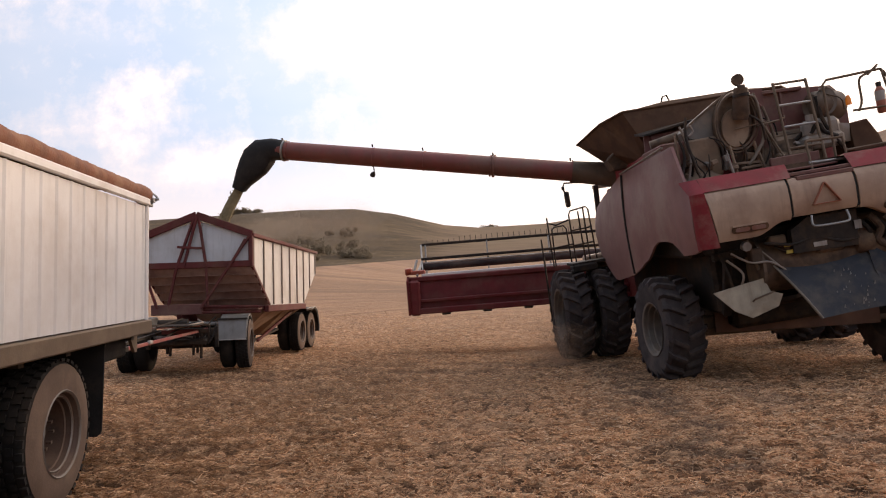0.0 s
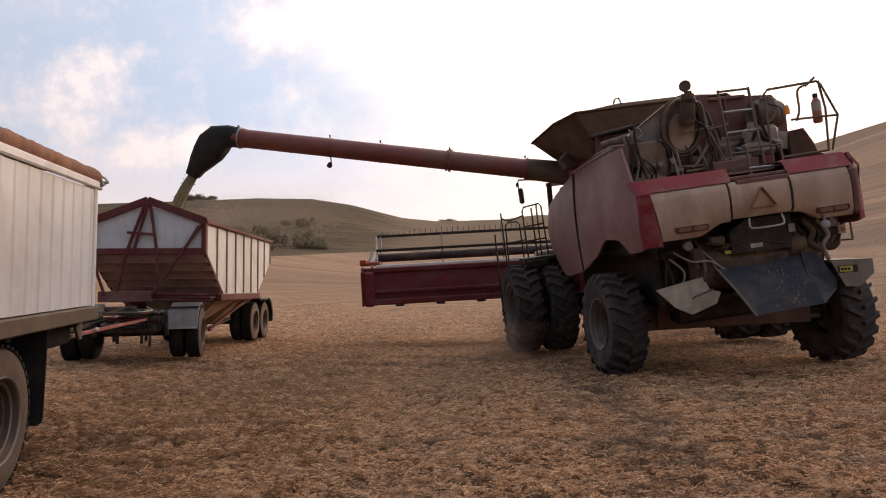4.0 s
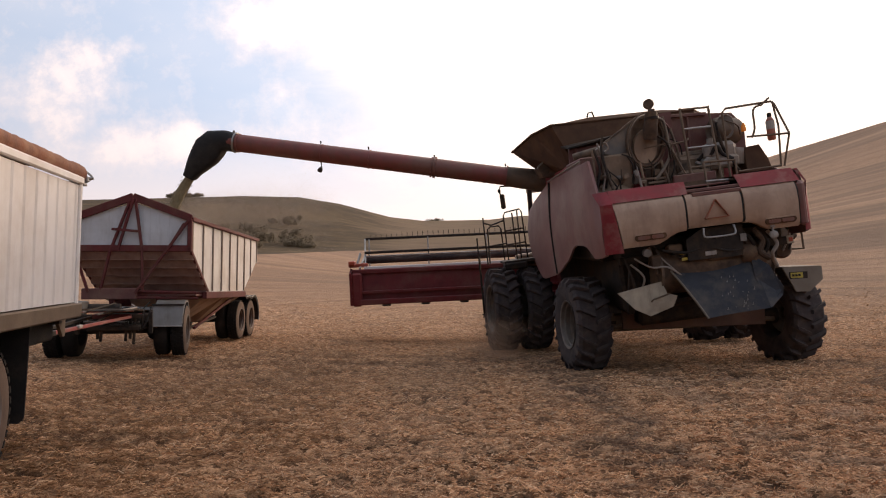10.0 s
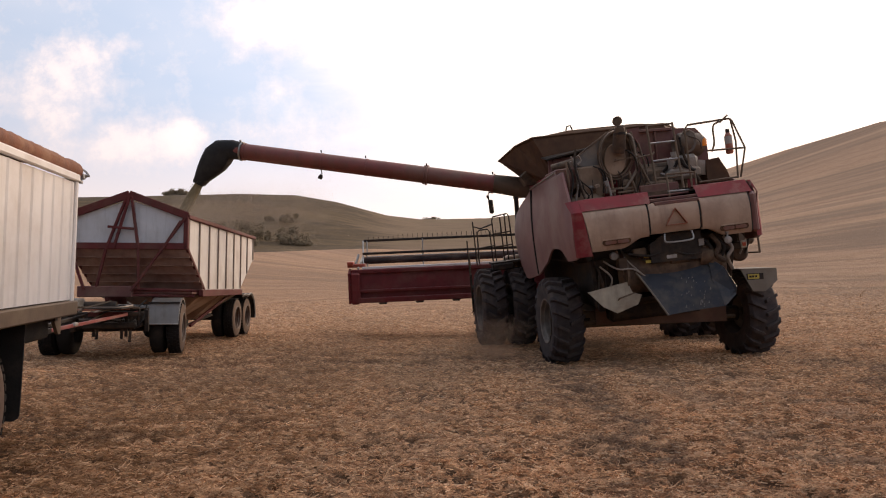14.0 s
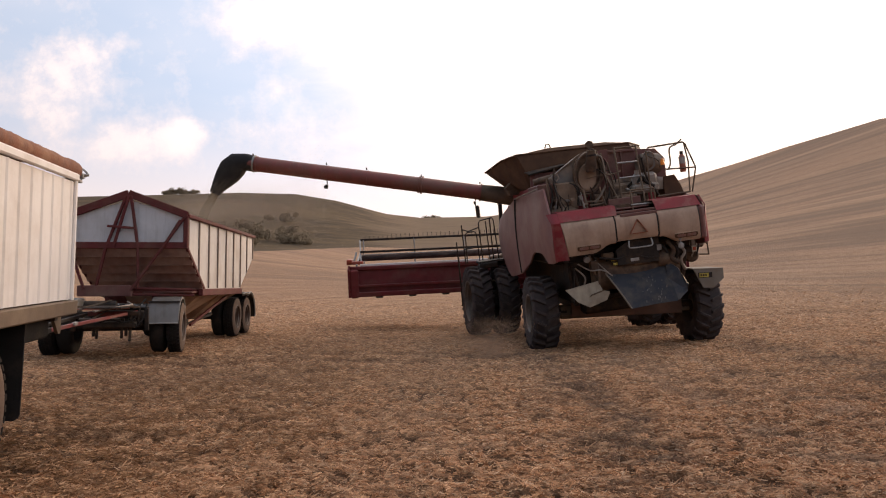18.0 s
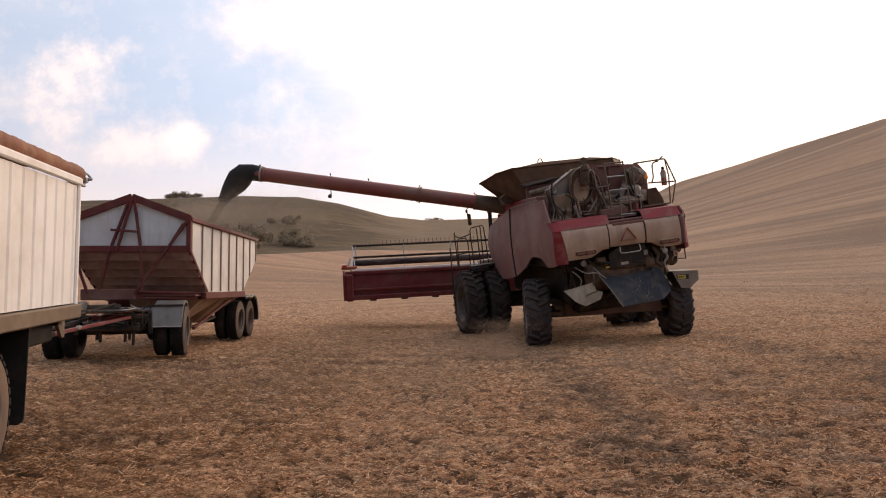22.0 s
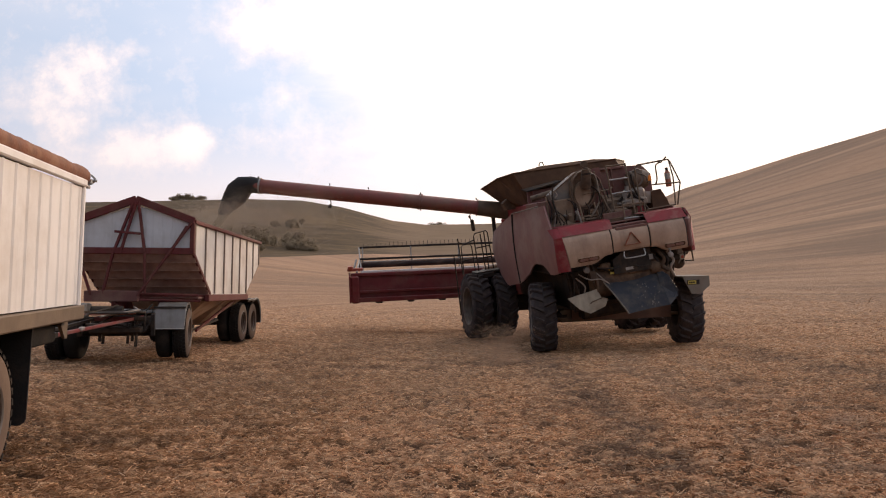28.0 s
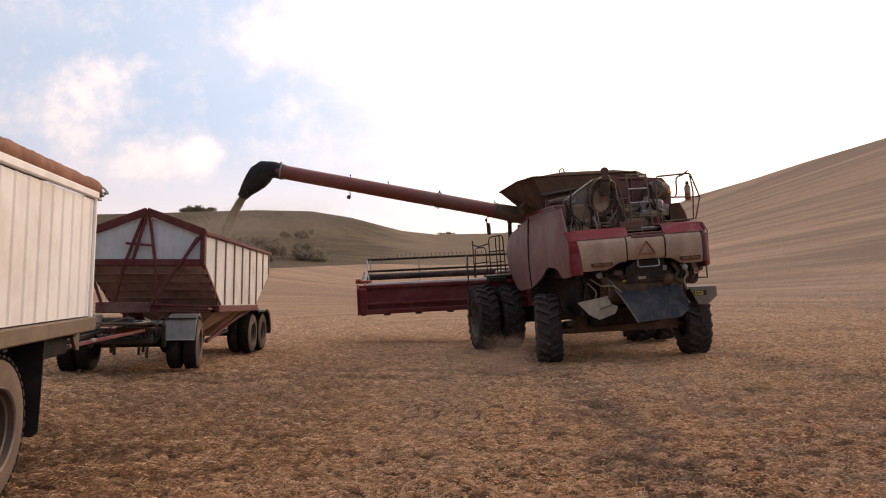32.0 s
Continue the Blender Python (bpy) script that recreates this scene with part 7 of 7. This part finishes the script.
# ---- falling grain ----
stream = thing("grain_stream", pose(-4.6, 14.0, 5.0), "stream of olive-brown grain falling into the trailer", "grain", kind="stuff")
rnd = random.Random(11)


def fall(u):
    """Place in the stream after u of its fall, from the mouth of the spout."""
    return Vector((-0.80 * u, -0.03 * u, -1.28 * u - 0.62 * u * u))


core = Shape()
for k in range(1500):
    u = rnd.random() ** 0.85
    spread = 0.035 + 0.03 * u
    p = fall(u) + Vector((rnd.gauss(0, spread), rnd.gauss(0, spread), rnd.gauss(0, 0.03)))
    sz = rnd.uniform(0.008, 0.02)
    q = [p + Vector((rnd.uniform(-1, 1), rnd.uniform(-1, 1), rnd.uniform(-1.6, 1.6))) * sz for _ in range(4)]
    core.add(q, [(0, 1, 2), (0, 2, 3), (0, 3, 1), (1, 3, 2)])
inner = [[fall(u) + Vector(((0.11 + 0.03 * u) * math.cos(a) * (1 + 0.15 * math.sin(9 * u + 3 * a)), (0.11 + 0.03 * u) * math.sin(a), 0)) for a in [2 * math.pi * k / 12 for k in range(13)]] for u in [j / 14 for j in range(15)]]
core.sheet(inner)
part("grain_fall", core, M_grain, stream, "", False)
layers = []
for c in range(3):
    s = Shape()
    for k in range(420):
        u = rnd.random()
        w = 0.04 + 0.045 * u
        p = fall(u) + Vector((rnd.gauss(0, w), rnd.gauss(0, w), rnd.gauss(0, 0.04)))
        g = [p + Vector((rnd.uniform(-1, 1), rnd.uniform(-1, 1), rnd.uniform(-1.8, 1.8))) * rnd.uniform(0.01, 0.022) for _ in range(4)]
        s.add(g, [(0, 1, 2), (0, 2, 3), (0, 3, 1), (1, 3, 2)])
    ob = part("grain_veil", s, M_grain, stream)
    tagged(ob, kind="stuff")
    layers.append(ob)


# ---- dust in the air ----
M_dust = material("airborne_dust", (0.62, 0.50, 0.40), 0.95, 0, (0.55, 0.44, 0.34), (0.66, 0.54, 0.43), 3, 1.0, 0.0)
M_soildust = material("airborne_soil_dust", (0.50, 0.33, 0.22), 0.95, 0, (0.44, 0.285, 0.185), (0.54, 0.36, 0.245), 3, 1.0, 0.0)


def dust(name, m, spots, size, seed, label, mat):
    """A loose cloud of fine specks round the given spots, an array of places."""
    rs = np.random.RandomState(seed)
    v = spots[:, None, :] + rs.uniform(-1, 1, (len(spots), 3, 3)) * size
    me = bpy.data.meshes.new(name)
    me.from_pydata(v.reshape(-1, 3).tolist(), [], np.arange(len(spots) * 3).reshape(-1, 3).tolist())
    me.materials.append(mat)
    ob = new(name, me)
    ob.matrix_basis = m
    return tagged(ob, label, "dust", "dust in the air", "stuff")


def grain_dust(count, seed):
    """Thick by the stream, thinning downwind along the trailer and over its far end."""
    rs = np.random.RandomState(seed)
    w = rs.rand(count) ** 1.5
    lump = 0.35 * np.sin(w * 9 + seed) + 0.2 * np.sin(w * 23 + 2 * seed)
    return np.stack([rs.normal(-0.15, 0.22, count) + 2.7 * w, rs.normal(0, 0.4, count) + 1.5 * w, rs.normal(0, 1, count) * (0.18 + 0.26 * w) + 0.05 + (0.25 + 0.4 * lump) * w], 1)


def wheel_dust(count, seed):
    """Hangs low over the field behind the drive wheels."""
    rs = np.random.RandomState(seed)
    h = rs.rand(count) ** 1.4
    return np.stack([rs.normal(0, 1, count) * (0.20 + 0.12 * h) + 0.06 * np.sin(h * 8 + seed), rs.normal(0, 0.3, count), 0.06 + 0.72 * h + rs.normal(0, 0.04, count)], 1)


grain_clouds = [dust("grain_dust", pose(-5.6, 15.6, 2.75), grain_dust(80000, 60 + k), 0.0038, 80 + k, "pale grain dust drifting over the trailer", M_dust) for k in range(3)]
wheel_clouds = [dust("wheel_dust", pose(2, 15, 0), wheel_dust(30000, 70 + k), 0.0042, 90 + k, "brown dust raised by the drive wheels", M_soildust) for k in range(2)]


# ---- scrub and trees on the hills ----
def bush(name, x, y, r, h, seed, label, tree=False):
    rd = random.Random(seed)
    z = gz(x, y)
    t = thing(name, Matrix.Translation((x, y, z)), label, "tree" if tree else "bush", "hillside scrub")
    trunk = Shape()
    for k in range(3 if tree else 4):
        a = rd.uniform(0, 6.28)
        e = Vector((r * 0.5 * math.cos(a), r * 0.5 * math.sin(a), h * 0.6))
        trunk.tube([(0, 0, -0.2), e * 0.4 + Vector((0, 0, h * 0.1)), e], [0.05 * h, 0.035 * h, 0.012 * h], 6)
    part("trunk", trunk, M_bark, t)
    crown = Shape()
    lobes = [(Vector((rd.gauss(0, 0.5) * r, rd.gauss(0, 0.5) * r, h * rd.uniform(0.15, 0.8))), r * rd.uniform(0.25, 0.5)) for _ in range(9)]
    for k in range(1500):
        c, q = rd.choice(lobes)
        d = Vector((rd.gauss(0, 1), rd.gauss(0, 1), rd.gauss(0, 0.8))).normalized()
        p = c + d * q * rd.uniform(0.5, 1.05)
        if p.z < 0.1:
            continue
        u = d.orthogonal().normalized() * 0.06 * r * rd.uniform(0.6, 1.5)
        v = Vector((rd.gauss(0, 1), rd.gauss(0, 1), rd.gauss(0, 1))).normalized() * 0.07 * r
        crown.add([p - u, p + v, p + u, p - v * 0.7], [(0, 1, 2, 3)])
    part("crown", crown, M_leaf, t, "", False)
    return t


def polar(px, dist):
    """A place on the ground in the direction px (offset over depth), dist metres out."""
    a = math.atan(px)
    return dist * math.sin(a), dist * math.cos(a)


for k, (px, dist, r, h) in enumerate([(-0.402, 396, 3.2, 2.6), (-0.392, 398, 3.6, 3.1), (-0.381, 397, 4.0, 3.3), (-0.370, 398, 3.4, 2.8), (-0.361, 397, 2.6, 2.0), (-0.018, 478, 3, 1.7), (-0.010, 480, 3, 2.0)]):
    bush("tree", *polar(px, dist), r, h, 20 + k, "dusty green tree on a ridge", True)


def on_slope(across, up):
    """The first place on the hills that is seen in that direction from the field."""
    a = math.atan(across)
    for d in np.arange(150.0, 520.0, 1.5):
        x, y = d * math.sin(a), d * math.cos(a)
        if gz(x, y) - 1.65 > up * y:
            return float(x), float(y), float(d)
    return None


for k, (across, up, wide, tall) in enumerate(((-0.232, 0.032, 0.022, 0.55), (-0.216, 0.027, 0.024, 0.55), (-0.200, 0.026, 0.014, 0.4), (-0.222, 0.040, 0.018, 0.55), (-0.228, 0.059, 0.015, 0.65), (-0.220, 0.062, 0.012, 0.6), (-0.252, 0.061, 0.009, 0.7), (-0.268, 0.036, 0.022, 0.55), (-0.288, 0.046, 0.020, 0.55), (-0.306, 0.032, 0.022, 0.5), (-0.276, 0.025, 0.018, 0.45), (-0.33, 0.05, 0.014, 0.6), (-0.37, 0.045, 0.014, 0.5))):
    at = on_slope(across, up)
    if at:
        bush("bush", at[0], at[1], wide * at[2] * 0.85, wide * at[2] * tall * 1.3, 100 + k, "dark olive thicket on a dry hillside" if wide > 0.017 else "olive bush on a dry hillside")


# ---- straw litter ----
def straw(name, count, r0, r1, a0, a1, length, seed):
    rs = np.random.RandomState(seed)
    r = np.exp(rs.uniform(math.log(r0), math.log(r1), count))
    a = np.radians(rs.uniform(a0, a1, count))
    spread = np.ones(count) if a1 > 90 else 1 - smooth01(41, a1, np.abs(np.degrees(a)))
    x, y = r * np.sin(a), r * np.cos(a)
    clump = 0.5 * lattice(x / 1.6, y / 0.9, seed) + 0.35 * lattice(x / 0.5, y / 0.3, seed + 5) + 0.25 * lattice(x / 0.17, y / 0.12, seed + 9)
    tuft = cover(x, y)
    near = 1 - smooth01(9, 20, r)
    keep = (0.35 + 0.65 * smooth01(0.30, 0.70, clump)) * (1 - near + near * 1.35 * smooth01(0.12, 0.75, tuft))
    across = x - 0.06 * y
    bare = sum(strength * (1 - smooth01(half * 0.4, half * 1.2, np.abs(across - centre))) for centre, half, strength, col in TRACKS)
    ok = rs.rand(count) < np.clip(0.06 + 1.0 * keep, 0.05, 1.0) * np.clip(1 - 0.5 * bare, 0.35, 1) * (1 - smooth01(r1 * 0.45, r1, r)) * spread
    heap = (0.4 * clump + 0.6 * tuft)[ok]
    x, y, r, count = x[ok], y[ok], r[ok], int(ok.sum())
    z = height(x, y) + relief(x, y)
    th = rs.normal(0.1, 0.85, count)
    ln = length * rs.uniform(0.35, 1.3, count) * np.maximum(1.0, r / 12.0)
    wd = (0.0011 + 0.0014 * rs.rand(count)) * np.maximum(1.0, r / 9.0)
    lift = rs.uniform(0.002, 0.016, count) + 0.018 * smooth01(0.45, 0.8, heap) * rs.rand(count)
    pitch = rs.normal(0, 0.25, count) + (rs.rand(count) < 0.07) * rs.normal(0, 0.8, count)
    dx, dy = np.cos(th) * ln / 2, np.sin(th) * ln / 2
    nx, ny = -np.sin(th) * wd, np.cos(th) * wd
    dz = np.sin(pitch) * ln / 2
    v = np.empty((count, 4, 3))
    for k, (sa, sb) in enumerate(((-1, -1), (1, -1), (1, 1), (-1, 1))):
        v[:, k, 0] = x + sa * dx + sb * nx
        v[:, k, 1] = y + sa * dy + sb * ny
        v[:, k, 2] = z + lift + sa * dz + sb * 0.003
    me = bpy.data.meshes.new(name)
    me.vertices.add(count * 4)
    me.vertices.foreach_set("co", v.ravel())
    me.loops.add(count * 4)
    me.loops.foreach_set("vertex_index", np.arange(count * 4, dtype=np.int32))
    me.polygons.add(count)
    me.polygons.foreach_set("loop_start", np.arange(0, count * 4, 4, dtype=np.int32))
    me.update(calc_edges=True)
    me.materials.append(M_straw)
    return tagged(new(name, me), "scattered pale cut straw on the ground", "straw", kind="stuff")


straw("straw_litter", 900000, 2.4, 11.0, -50, 50, 0.055, 1)
straw("straw_litter", 150000, 0.4, 30.0, -180, 180, 0.06, 4)
straw("straw_litter", 420000, 7.0, 24.0, -50, 50, 0.065, 3)
straw("straw_litter", 200000, 13.0, 38.0, -54, 54, 0.07, 2)


# ---- what moves ----
def motions():
    walk(combine, [(t, pose(*p)) for t, *p in BODY])
    lean = {t: Matrix.Rotation(radians(-2.7 - ry), 4, "Y") for t, x, y, z, rx, ry, rz in BODY}
    nose = Matrix.Translation((0, 1.75, 0)) @ Matrix.Rotation(radians(-3.4), 4, "X") @ Matrix.Translation((0, -1.75, 0))
    y0 = BODY[0][2]
    steer = lambda t: float(np.interp(t, [0, 13, 16.5, 18, 19.5, 21, 32], [5, 4, 1, -2, -8, -12, -12]))
    for s, ob in rear_wheels:
        walk(ob, [(t, lean[t] @ nose @ pose(s * 1.75, 1.75, 0.765, 0, 0, steer(t)) @ Matrix.Rotation(-(y - y0) / 0.72, 4, "X")) for t, x, y, *_ in BODY])
    for x0, ob in front_wheels:
        walk(ob, [(t, lean[t] @ nose @ pose(x0, 5.5, 0.92, 0, 0, 4) @ Matrix.Rotation(-(y - y0) / 0.92, 4, "X")) for t, x, y, *_ in BODY])
    for ob in (rear_axle, front_axle):
        walk(ob, [(t, lean[t] @ nose) for t in lean])
    walk(header, [(t, lean[t]) for t in lean])
    mouth = Vector((-8.96, 5.49, 4.74))
    walk(stream, [(t, Matrix.Translation(pose(*p) @ mouth)) for t, *p in BODY])
    for c, ob in enumerate(layers):
        rows = []
        for k in range(161):
            d = 0.07 * math.sin(k * 2.1 + c * 2.0)
            rows.append((k * 0.2, Matrix.Translation((-0.4 * d, 0, -d))))
        walk(ob, rows)
    # dust drifts slowly over the trailer, and hangs where the drive wheels have passed
    for c, ob in enumerate(grain_clouds):
        walk(ob, [(k * 2.0, pose(-5.6 + 0.25 * math.sin(k * 1.3 + 2 * c), 15.6 + 0.2 * math.sin(k * 0.9 + c), 2.75 + 0.10 * math.sin(k * 1.7 + 2.2 * c), 0, 0, 6 * math.sin(k * 0.8 + 2 * c))) for k in range(17)])
    for c, ob in enumerate(wheel_clouds):
        rows = []
        for k in range(33):
            x, y = 1.06 + 0.07 * math.sin(k * 0.9 + 2 * c), 13.2 + 0.25 * c + 0.05 * math.sin(k * 0.7)
            rows.append((float(k), pose(x, y, gz(x, y) + 0.03 * math.sin(k * 1.3 + c), 0, 0, 12 * math.sin(k * 0.6 + c))))
        walk(ob, rows)


motions()
